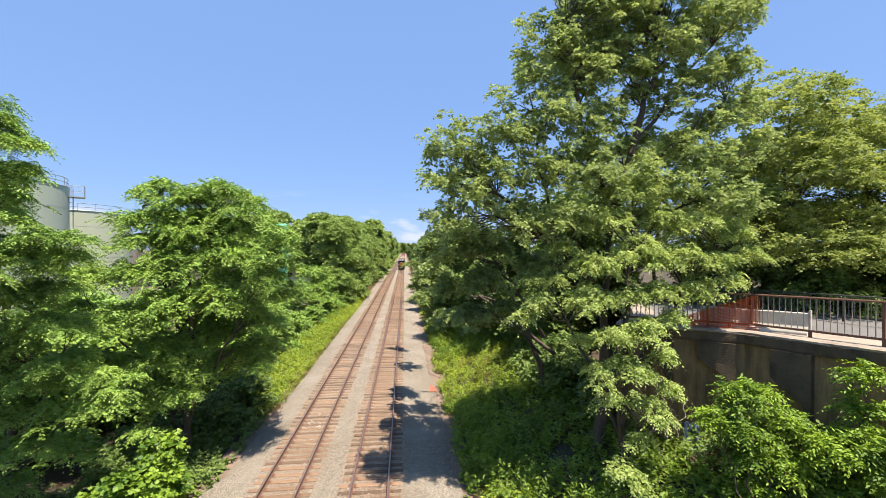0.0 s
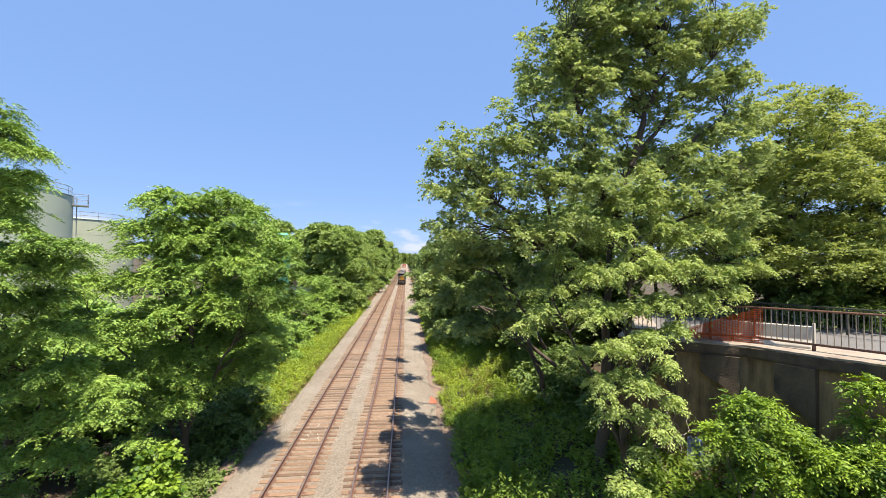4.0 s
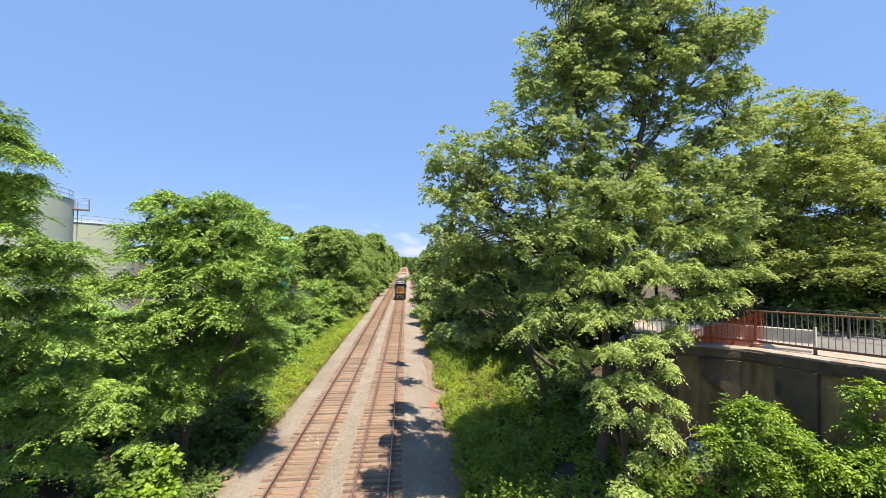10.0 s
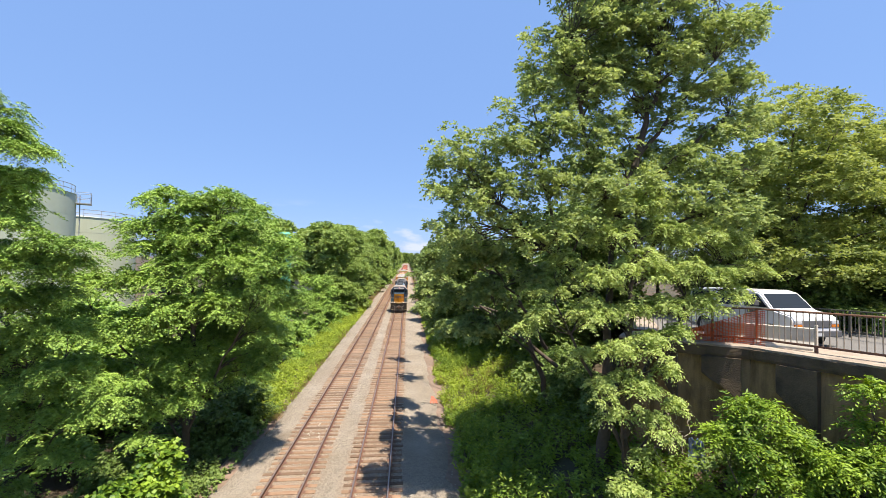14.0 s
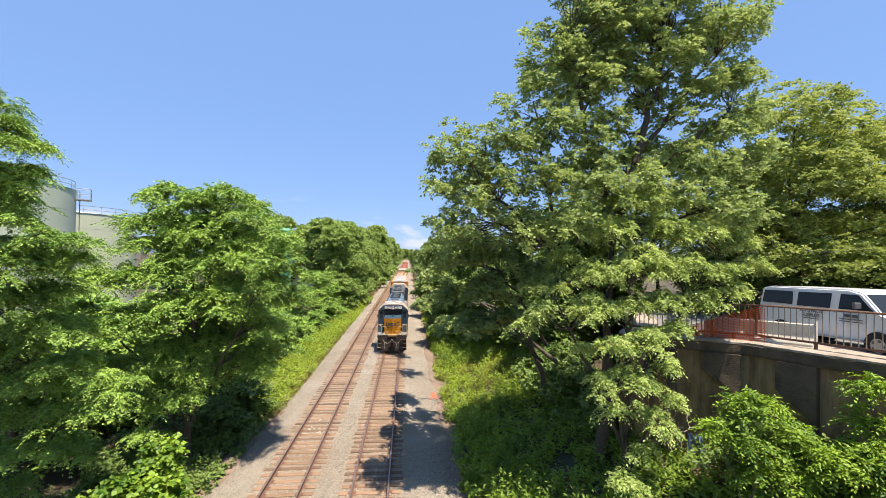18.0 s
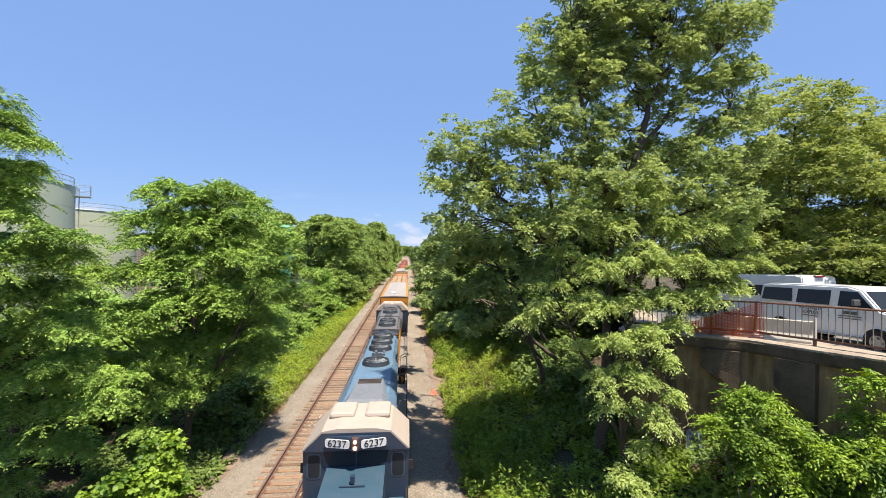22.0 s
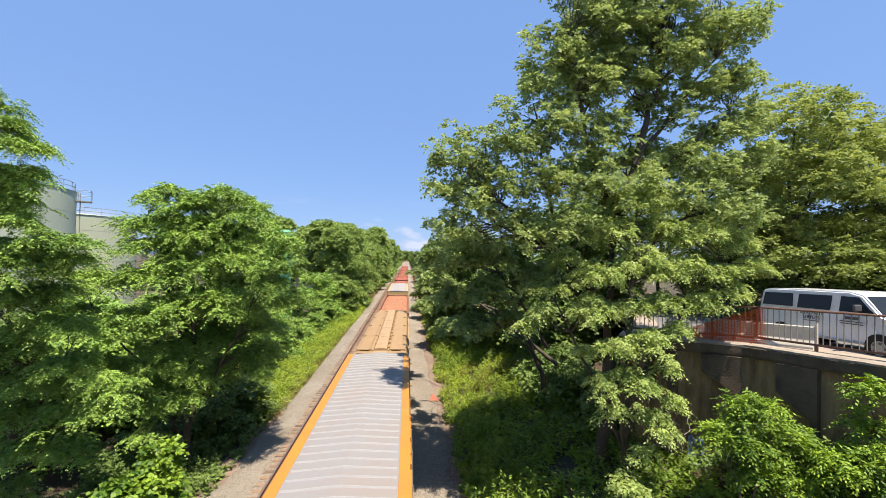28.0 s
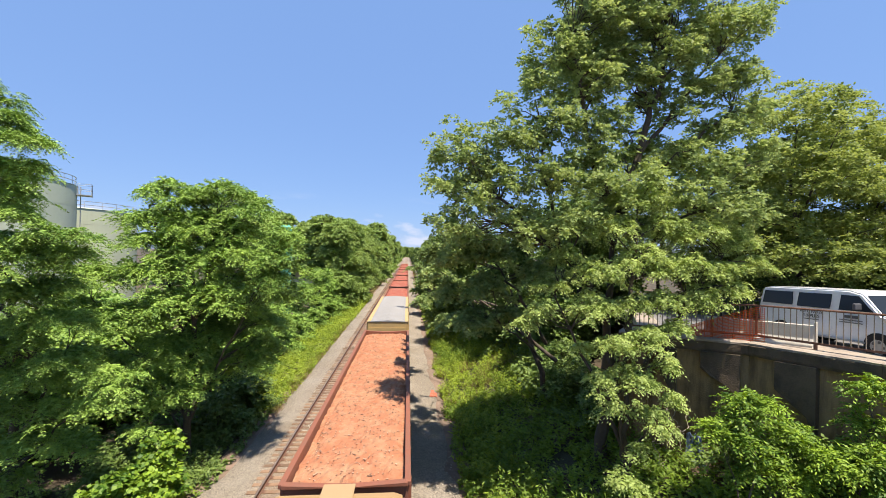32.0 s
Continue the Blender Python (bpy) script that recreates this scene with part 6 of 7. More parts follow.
    tube(bm, [(1.2, he - 1.52, 1.75), (1.3, he - 1.56, 2.0), (1.15, he - 1.54, 2.15), (1.25, he - 1.6, 1.8)], 0.03, 6)
    part("coiled_hose", bm, LOCO_YELLOW, t, "yellow coiled hose")
    return t


def car_base(name, label, category, L, deck_z, wide, paint):
    t = thing(name, label, category, group="freight train")
    bm = B()
    box(bm, -0.28, 0.28, 0.5, L - 0.5, 0.85, deck_z - 0.02, 0.02)
    part("centre_sill", bm, UNDER, t)
    coupler(t, 0.0, -1)
    coupler(t, L, 1)
    for y in (2.4, L - 2.4):
        truck(t, y, 1.75, 0.457)
    for e, y in ((-1, 0.75), (1, L - 0.75)):
        for s in (-1, 1):
            bm = B()
            for k in range(6):
                cyl(bm, (s * (wide / 2 - 0.5), y + e * 0.08, 1.2 + k * 0.4), (s * (wide / 2 - 0.05), y + e * 0.08, 1.2 + k * 0.4), 0.014, n=5)
            part("ladder", bm, paint, t)
    return t


BOX_ORANGE = mat("orange-yellow boxcar paint", (0.62, 0.25, 0.03), 0.55, dirt=(0.40, 0.18, 0.05), amount=0.5, scale=1.2)
ROOF_GALV = mat("galvanised corrugated roof", (0.30, 0.285, 0.275), 0.65, 0.0, dirt=(0.33, 0.25, 0.19), amount=0.6, scale=0.5, bump=0.05)
ROOF_WHITE = mat("chalky grey-white roof coating", (0.30, 0.295, 0.29), 0.6, dirt=(0.27, 0.24, 0.21), amount=0.5, scale=0.6)
HOPPER_TAN = mat("sand-tan hopper paint", (0.42, 0.265, 0.12), 0.6, dirt=(0.36, 0.225, 0.11), amount=0.6, scale=0.7)
HOPPER_LIGHT = mat("pale tan roof paint", (0.475, 0.315, 0.16), 0.6, dirt=(0.42, 0.28, 0.14), amount=0.6, scale=0.9)
GON_RED = mat("rust-red gondola steel", (0.30, 0.10, 0.055), 0.75, dirt=(0.20, 0.11, 0.075), amount=0.6, scale=1.5)
END_TAN = mat("faded yellow-tan car end", (0.62, 0.42, 0.17), 0.65, dirt=(0.40, 0.28, 0.14), amount=0.6, scale=1.4)
LOAD = mat("salmon-red shredded load", (0.45, 0.175, 0.085), 0.92, dirt=(0.50, 0.30, 0.17), amount=0.9, scale=2.2, bump=1.0, grain=30)
SCRAP = mat("brown and pale scraps", (0.48, 0.27, 0.17), 0.85, amount=0.3, island=0.45)
LOAD_RED = mat("red crushed load", (0.40, 0.09, 0.055), 0.92, dirt=(0.50, 0.24, 0.17), amount=0.8, scale=1.2, bump=1.0, grain=14)


RIB_WORN = mat("chalky worn rib tops", (0.40, 0.385, 0.365), 0.65, dirt=(0.35, 0.31, 0.27), amount=0.5, scale=0.8)
SEALANT = mat("white roof sealant", (0.80, 0.79, 0.76), 0.6, amount=0.2)


def boxcar(label, L, top, wide, side, roof, patches=False, end=None, end_h=None):
    t = car_base("boxcar", label, "freight car", L, 1.15, wide, side)
    a, b, h = 0.60, L - 0.60, wide / 2
    bm = B()
    box(bm, -h, h, a, b, 1.05, top - 0.10, 0.02)
    bd = part("body", bm, side, t)
    for i in range(7):        # pressed ribs across both ends
        for y, s in ((a, -1), (b, 1)):
            bm = B()
            z = 1.4 + i * (top - 1.9) / 6.5
            prism(bm, [(-h + 0.08, z - 0.13), (h - 0.08, z - 0.13), (h - 0.14, z + 0.13), (-h + 0.14, z + 0.13)], min(y, y + s * 0.06), max(y, y + s * 0.06))
            part("end_rib", bm, end or side, bd)
    bm = B()
    prism(bm, [(-h - 0.03, top - 0.14), (h + 0.03, top - 0.14), (h + 0.03, top - 0.10), (0, top), (-h - 0.03, top - 0.10)], a - 0.03, b + 0.03)
    rf = part("roof", bm, roof, t, "pale ribbed sheet-metal roof")
    n_r = int((b - a) / 0.42)
    me = None
    for i in range(n_r):
        y = a + 0.35 + i * (b - a - 0.7) / (n_r - 1)
        if me is None:
            bm = B()
            for s in (-1, 1):
                prism(bm, [(0, -0.006), (s * (h - 0.26), -0.09), (s * (h - 0.26), -0.045), (0, 0.045)], -0.035, 0.035)
            for v in bm.verts:          # low ribs with sloped flanks
                if v.co.z > 0.02 - 0.09 * abs(v.co.x) / (h - 0.16):
                    v.co.y *= 0.25
                    v.co.z -= 0.008
            ob = part("roof_rib", bm, RIB_WORN, rf)
            ob.location = (0, y, top)
            me = ob.data
        else:
            shared("roof_rib", me, rf, Matrix.Translation((0, y, top)))
    for s in (-1, 1):
        bm = B()
        box(bm, s * (h - 0.085) - 0.135, s * (h - 0.085) + 0.135, a, b, top - 0.17, top - 0.072, 0.012)
        part("eave", bm, side, t)
        for i in range(14):
            y = a + 0.4 + i * (b - a - 0.8) / 13
            bm = B()
            box(bm, s * (h + 0.05) - 0.05, s * (h + 0.05) + 0.05, y - 0.05, y + 0.05, 1.1, top - 0.2, 0.01)
            part("side_post", bm, side, bd)
        for d in (-1, 1):
            bm = B()
            ym = (a + b) / 2 + d * 1.25
            box(bm, s * (h + 0.07) - 0.03, s * (h + 0.07) + 0.03, ym - 1.2, ym + 1.2, 1.12, top - 0.35, 0.012)
            dr = part("door", bm, side, t)
            bm = B()
            for q in (-0.7, 0.0, 0.7):
                cyl(bm, (s * (h + 0.12), ym + q, 1.2), (s * (h + 0.12), ym + q, top - 0.5), 0.022, n=6)
            part("lock_bar", bm, STEEL, dr)
        bm = B()
        box(bm, s * (h + 0.09) - 0.05, s * (h + 0.09) + 0.05, (a + b) / 2 - 4.5, (a + b) / 2 + 4.5, 1.02, 1.12, 0.01)
        part("door_track", bm, side, t)
    if patches:
        rnd = random.Random(8)
        for i, (x, y) in enumerate(((-0.15, 5.6), (-0.35, 5.0), (0.35, 4.6), (0.1, 4.35), (-0.05, 3.6), (-0.2, 3.9), (-0.3, 3.0))):
            bm = B()
            bmesh.ops.create_circle(bm, cap_ends=True, segments=14, radius=1)
            for v in bm.verts:
                a_ = math.atan2(v.co.y, v.co.x)
                rr = 0.19 * (1 + 0.35 * math.sin(3 * a_ + i) + 0.25 * math.sin(5 * a_ + 2 * i))
                x_, y_ = x + v.co.x * rr, y + v.co.y * rr * 1.4
                v.co = Vector((x_, y_, top + 0.05 - 0.06 * abs(x_)))
            g = bmesh.ops.extrude_face_region(bm, geom=bm.faces[:])["geom"]
            for v in g:
                if isinstance(v, bmesh.types.BMVert):
                    v.co.z += 0.008
            part("sealant_patch", bm, SEALANT, rf, "daub of white roof sealant")
    return t


def hopper(label, L, top):
    t = car_base("covered_hopper", label, "freight car", L, 1.2, 3.1, HOPPER_TAN)
    a, b = 0.40, L - 0.40
    bm = B()
    prism(bm, [(-1.2, 1.2), (1.2, 1.2), (1.55, 2.0), (1.55, top - 0.35), (1.44, top - 0.06), (1.25, top), (-1.25, top), (-1.44, top - 0.06), (-1.55, top - 0.35), (-1.55, 2.0)], a + 0.9, b - 0.9)
    bd = part("body", bm, HOPPER_TAN, t, "tan round-shouldered hopper body")
    for s, y0, y1 in ((-1, a, a + 0.9), (1, b, b - 0.9)):
        bm = B()
        prism(bm, [(-1.52, top - 0.6), (1.52, top - 0.6), (1.52, top - 0.36), (1.42, top - 0.07), (1.24, top - 0.01), (-1.24, top - 0.01), (-1.42, top - 0.07), (-1.52, top - 0.36)], min(y0, y1), max(y0, y1))
        part("roof_end", bm, HOPPER_TAN, t)
        for x in (-1.3, -0.45, 0.45, 1.3):
            bm = B()
            box(bm, x - 0.06, x + 0.06, min(y0, y0 + s * -0.1), max(y0, y0 - s * 0.1), 1.1, top - 0.6, 0.01)
            part("end_post", bm, HOPPER_TAN, t)
        bm = B()
        box(bm, -0.36, 0.36, y0 - 0.30, y0 + 0.30, top + 0.0, top + 0.05, 0.02)
        part("end_platform", bm, HOPPER_LIGHT, t)
    # the long loading trough with hinged covers
    n_c = 5
    for i in range(n_c):
        y0 = a + 0.45 + i * (b - a - 0.9) / n_c
        y1 = y0 + (b - a - 0.9) / n_c - 0.06
        bm = B()
        prism(bm, [(-0.36, top), (0.36, top), (0.33, top + 0.12), (0, top + 0.16), (-0.33, top + 0.12)], y0, y1)
        hc = part("hatch_cover", bm, HOPPER_LIGHT, t, "long tan trough hatch cover")
        for k in range(3):
            yk = y0 + 0.4 + k * (y1 - y0 - 0.8) / 2
            bm = B()
            box(bm, 0.34, 0.50, yk - 0.05, yk + 0.05, top + 0.02, top + 0.16, 0.012)
            part("latch", bm, HOPPER_TAN, hc)
            bm = B()
            box(bm, -0.44, -0.34, yk - 0.04, yk + 0.04, top + 0.02, top + 0.10, 0.01)
            part("hinge", bm, HOPPER_TAN, hc)
    for s in (-1, 1):
        bm = B()
        box(bm, s * 0.44 - 0.035, s * 0.44 + 0.035, a + 0.35, b - 0.35, top + 0.0, top + 0.07, 0.01)
        part("trough_coaming", bm, HOPPER_TAN, t)
        # perforated running boards with crosswise bars
        bm = B()
        x0, x1 = (0.62, 1.14)
        box(bm, min(s * x0, s * x1), max(s * x0, s * x1), a + 0.4, b - 0.4, top + 0.062, top + 0.078)
        rb = part("running_board", bm, HOPPER_TAN, t, "tan slotted roof walkway")
        bm = B()
        for k in range(9):
            x = x0 + k * (x1 - x0) / 8
            box(bm, s * x - 0.014, s * x + 0.014, a + 0.4, b - 0.4, top + 0.079, top + 0.096)
        part("tread_grid", bm, HOPPER_LIGHT, rb)
        for k in range(5):
            bm = B()
            y = a + 0.6 + k * (b - a - 1.2) / 4
            box(bm, min(s * 0.45, s * 1.4), max(s * 0.45, s * 1.4), y - 0.04, y + 0.04, top - 0.02, top + 0.075, 0.008)
            part("board_bearer", bm, HOPPER_LIGHT, rb)
        for k in range(9):
            bm = B()
            y = a + 1.0 + k * (b - a - 2.0) / 8
            box(bm, s * 1.57 - 0.04, s * 1.57 + 0.04, y - 0.05, y + 0.05, 1.9, top - 0.5, 0.01)
            part("side_rib", bm, HOPPER_TAN, bd)
        bm = B()
        box(bm, s * 1.56 - 0.06, s * 1.56 + 0.06, a, b, top - 0.50, top - 0.38, 0.015)
        part("side_chord", bm, HOPPER_LIGHT, bd)
    for k in range(3):
        bm = B()
        y = a + 3.4 + k * (b - a - 6.8) / 2
        cyl(bm, (0, y, 0.45), (0, y, 1.6), 0.55, 1.9, n=4)
        part("outlet_hopper", bm, HOPPER_TAN, t)
    return t


def gondola(label, L, top, load, seed, heap=0.15, paint=None):
    paint = paint or GON_RED
    t = car_base("gondola", label, "freight car", L, 1.15, 3.1, paint)
    a, b, h = 0.8, L - 0.8, 1.55
    for nm, x0, x1, y0, y1 in (("side", -h, -h + 0.09, a, b), ("side", h - 0.09, h, a, b), ("end", -h + 0.09, h - 0.09, a, a + 0.09), ("end", -h + 0.09, h - 0.09, b - 0.09, b)):
        bm = B()
        box(bm, x0, x1, y0, y1, 1.1, top, 0.012)
        part(nm + "_wall", bm, paint, t)
    bm = B()
    box(bm, -h + 0.09, h - 0.09, a + 0.09, b - 0.09, 1.1, 1.2)
    part("floor", bm, paint, t)
    for s in (-1, 1):
        bm = B()
        box(bm, s * h - 0.08, s * h + 0.08, a - 0.05, b + 0.05, top - 0.03, top + 0.09, 0.02)
        part("top_chord", bm, paint, t, "dented rust-red top rail")
        for k in range(13):
            bm = B()
            y = a + 0.3 + k * (b - a - 0.6) / 12
            prism(bm, [(y - 0.09, 1.1), (y + 0.09, 1.1), (y + 0.06, top), (y - 0.06, top)], s * h, s * (h + 0.1), "x")
            part("side_stake", bm, paint, t)
        bm = B()
        y = a if s < 0 else b
        prism(bm, [(-h, top - 0.03), (h, top - 0.03), (h, top + 0.09), (0.3, top + 0.02), (-0.3, top + 0.02), (-h, top + 0.09)], y - 0.09, y + 0.09)
        bmesh.ops.bevel(bm, geom=bm.edges[:], offset=0.015, segments=1, affect="EDGES")
        part("end_sill", bm, paint, t, "bowed rust-red end rail")
    nx, ny = 26, int((b - a) / 0.12)
    v, f = [], []
    rnd = random.Random(seed)
    for j in range(ny + 1):
        for i in range(nx + 1):
            x = -h + 0.1 + (2 * h - 0.2) * i / nx
            y = a + 0.1 + (b - a - 0.2) * j / ny
            e = min(1, (h - abs(x)) / 0.5) * min(1, min(y - a, b - y) / 0.9 + 0.15)
            z = top - 0.22 + heap * e + 0.10 * noise.noise(Vector((x * 0.8, y * 0.5, seed))) + 0.07 * noise.noise(Vector((x * 2.6, y * 2.6, seed + 5))) + 0.045 * rnd.uniform(-1, 1)
            v.append((x, y, z))
    w_ = nx + 1
    f = [(j * w_ + i, j * w_ + i + 1, (j + 1) * w_ + i + 1, (j + 1) * w_ + i) for j in range(ny) for i in range(nx)]
    ob = new("load", mesh_of("load", v, f, load))
    ob.parent = t
    tagged(ob, "salmon-red loose shredded load heaped to the brim")
    # twigs, chips and scraps strewn over the load
    cv, cf = [], []
    for k in range(1100):
        j, i = rnd.randrange(2, ny - 1), rnd.randrange(2, nx - 1)
        p = Vector(v[j * w_ + i])
        m = Matrix.Translation(p + Vector((0, 0, 0.025))) @ Matrix.Rotation(rnd.uniform(0, 6.28), 4, "Z") @ Matrix.Rotation(rnd.gauss(0, 0.2), 4, "X")
        lx, ly, lz = 0.014 + 0.06 * rnd.random() ** 5, rnd.uniform(0.01, 0.02), 0.01
        c0 = len(cv)
        cv += [tuple(m @ Vector((sx * lx, sy * ly, sz * lz))) for sz in (-1, 1) for sx, sy in ((-1, -1), (1, -1), (1, 1), (-1, 1))]
        cf += [(c0 + 4, c0 + 5, c0 + 6, c0 + 7)] + [(c0 + q, c0 + (q + 1) % 4, c0 + 4 + (q + 1) % 4, c0 + 4 + q) for q in range(4)]
    ob = new("scrap", mesh_of("scrap", cv, cf, SCRAP))
    ob.parent = t
    tagged(ob, "twigs and scraps strewn over the load", kind="stuff")
    return t


LEAD = locomotive("6237", "dark blue and amber road locomotive with lit headlights leading the train", ROOF_BLUE, (13.3, 14.8, 16.3), 10.2, 11.9, (4.75, 7.4), (2.75, 4.6), (1.0, 2.75), (4.7, 11.2), LOCO_YELLOW, LOCO_BLUE)
TRAIL = locomotive("2746", "soot-grey and amber locomotive running hood first behind the leader", ROOF_GREY, (14.0, 15.45), 9.6, 11.8, (5.2, 7.6), (2.7, 5.0), (1.2, 2.7), (7.9, 11.6), LOCO_YELLOW, LOCO_YELLOW)
CARS = [
    (boxcar("orange-yellow boxcar with a galvanised ribbed roof daubed with sealant", 22.0, 4.70, 3.05, BOX_ORANGE, ROOF_GALV, True), 36.06),
    (hopper("sand-tan covered hopper with a long trough hatch", 18.15, 4.45), 58.06),
    (gondola("rust-red gondola heaped with salmon-red loose load", 21.2, 3.95, LOAD, 3), 76.2),
    (boxcar("tan car with a low white ribbed cover", 18.6, 4.55, 3.05, END_TAN, ROOF_WHITE), 97.4),
]
y_ = 116.0
kinds = []
for i_ in range(9):
    if i_ == 0:
        kinds.append(gondola("rust-red gondola heaped with red crushed load", 17.5, 3.9, LOAD_RED, 6, 0.3))
    elif i_ == 1:
        kinds.append(gondola("rust-red gondola with a low red load", 17.5, 4.05, LOAD_RED, 7, 0.1))
    else:
        kinds.append(copy_thing(kinds[i_ % 2], pose(0, 0, 0)))
    CARS.append((kinds[-1], y_))
    y_ += 17.5
# ---- street traffic ----
CAR_WHITE = mat("white van paint", (0.95, 0.96, 0.97), 0.3, amount=0.12, scale=1.2, coat=0.4, bump=0)
CAR_BLACK = mat("black car paint", (0.012, 0.013, 0.016), 0.25, amount=0.2, coat=0.2, bump=0)
CAR_GREY = mat("dark grey car paint", (0.018, 0.018, 0.02), 0.25, 0.1, amount=0.2, coat=0.2, bump=0)
TYRE = mat("tyre rubber", (0.02, 0.02, 0.02), 0.85, amount=0.3)
TRIM = mat("grey plastic trim", (0.12, 0.12, 0.125), 0.6, amount=0.2)
AMBER = mat("amber lamp glass", (0.75, 0.22, 0.02), 0.2, amount=0.1)
CLEAR = mat("clear lamp glass", (0.75, 0.77, 0.78), 0.12, 0.2, amount=0.1)


def vehicle(name, label, category, side, roofline, wide, paint, wheels, r, windows, van=False):
    """Body drawn out from a side outline (y forward, z); tumblehome above the belt line."""
    t = thing(name, label, category)
    bm = B()
    prism(bm, side, -wide / 2, wide / 2, "x")
    bmesh.ops.subdivide_edges(bm, edges=[e for e in bm.edges if abs(e.verts[0].co.x - e.verts[1].co.x) > 1], cuts=3, use_grid_fill=True)
    belt = windows[0]
    top = max(z for y, z in side)
    for v in bm.verts:
        if v.co.z > belt:
            v.co.x *= 1 - (0.16 if not van else 0.10) * (v.co.z - belt) / (top - belt)
        if v.co.z < 0.5:
            v.co.x *= 0.96
    bmesh.ops.bevel(bm, geom=[e for e in bm.edges if e.is_boundary is False and e.calc_face_angle(0) > 0.5], offset=0.05, segments=3, affect="EDGES", clamp_overlap=True)
    bd = part("body", bm, paint, t, smooth=False)

    def x_at(z):
        return wide / 2 * (1 - (0.16 if not van else 0.10) * max(0, z - belt) / (top - belt))
    for quad in windows[1]:
        for s in (-1, 1):
            bm = B()
            a = [bm.verts.new((s * (x_at(z) + 0.006), y, z)) for y, z in quad]
            b = [bm.verts.new((s * (x_at(z) - 0.02), y, z)) for y, z in quad]
            k = len(quad)
            bm.faces.new(a)
            bm.faces.new(b[::-1])
            for i in range(k):
                bm.faces.new((a[i], a[(i + 1) % k], b[(i + 1) % k], b[i]))
            bmesh.ops.recalc_face_normals(bm, faces=bm.faces[:])
            part("side_window", bm, DARK_GLASS, t)
    for (y0, z0, y1, z1), nm in windows[2]:
        bm = B()
        d = Vector((0, y1 - y0, z1 - z0)).normalized()
        nrm = Vector((0, d.z, -d.y)) * (1 if nm == "windscreen" else -1) * 0.012
        w0, w1 = x_at(z0) - 0.10, x_at(z1) - 0.12
        vs = [Vector((-w0, y0, z0)), Vector((w0, y0, z0)), Vector((w1, y1, z1)), Vector((-w1, y1, z1))]
        a = [bm.verts.new(p + nrm) for p in vs]
        b = [bm.verts.new(p - nrm * 2) for p in vs]
        bm.faces.new(a)
        bm.faces.new(b[::-1])
        for i in range(4):
            bm.faces.new((a[i], a[(i + 1) % 4], b[(i + 1) % 4], b[i]))
        bmesh.ops.recalc_face_normals(bm, faces=bm.faces[:])
        part(nm, bm, DARK_GLASS, t)
    for y in wheels:
        for s in (-1, 1):
            bm = B()
            cyl(bm, (s * (wide / 2 - 0.05), y, r), (s * (wide / 2 + 0.004), y, r), r + 0.07, n=28)
            part("wheel_arch", bm, TYRE, t)
            wh = new("wheel")
            wh.parent, wh.location = t, (s * (wide / 2 - 0.09), y, r)
            bm = B()
            cyl(bm, (-0.11, 0, 0), (0.11, 0, 0), r, n=28)
            bmesh.ops.bevel(bm, geom=[e for e in bm.edges if abs(e.verts[0].co.x - e.verts[1].co.x) < 0.01], offset=0.03, segments=2, profile=0.5, affect="EDGES")
            part("tyre", bm, TYRE, wh)
            bm = B()
            cyl(bm, (s * 0.112, 0, 0), (s * 0.118, 0, 0), r * 0.62, n=24)
            part("rim", bm, STEEL, wh)
            bm = B()
            for k in range(5):
                a = k * 2 * math.pi / 5
                cyl(bm, (s * 0.121, math.cos(a) * r * 0.42, math.sin(a) * r * 0.42), (s * 0.124, math.cos(a) * r * 0.42, math.sin(a) * r * 0.42), r * 0.13, n=10)
            part("rim_hole", bm, TRIM, wh)
            wh["r"] = r
    return t


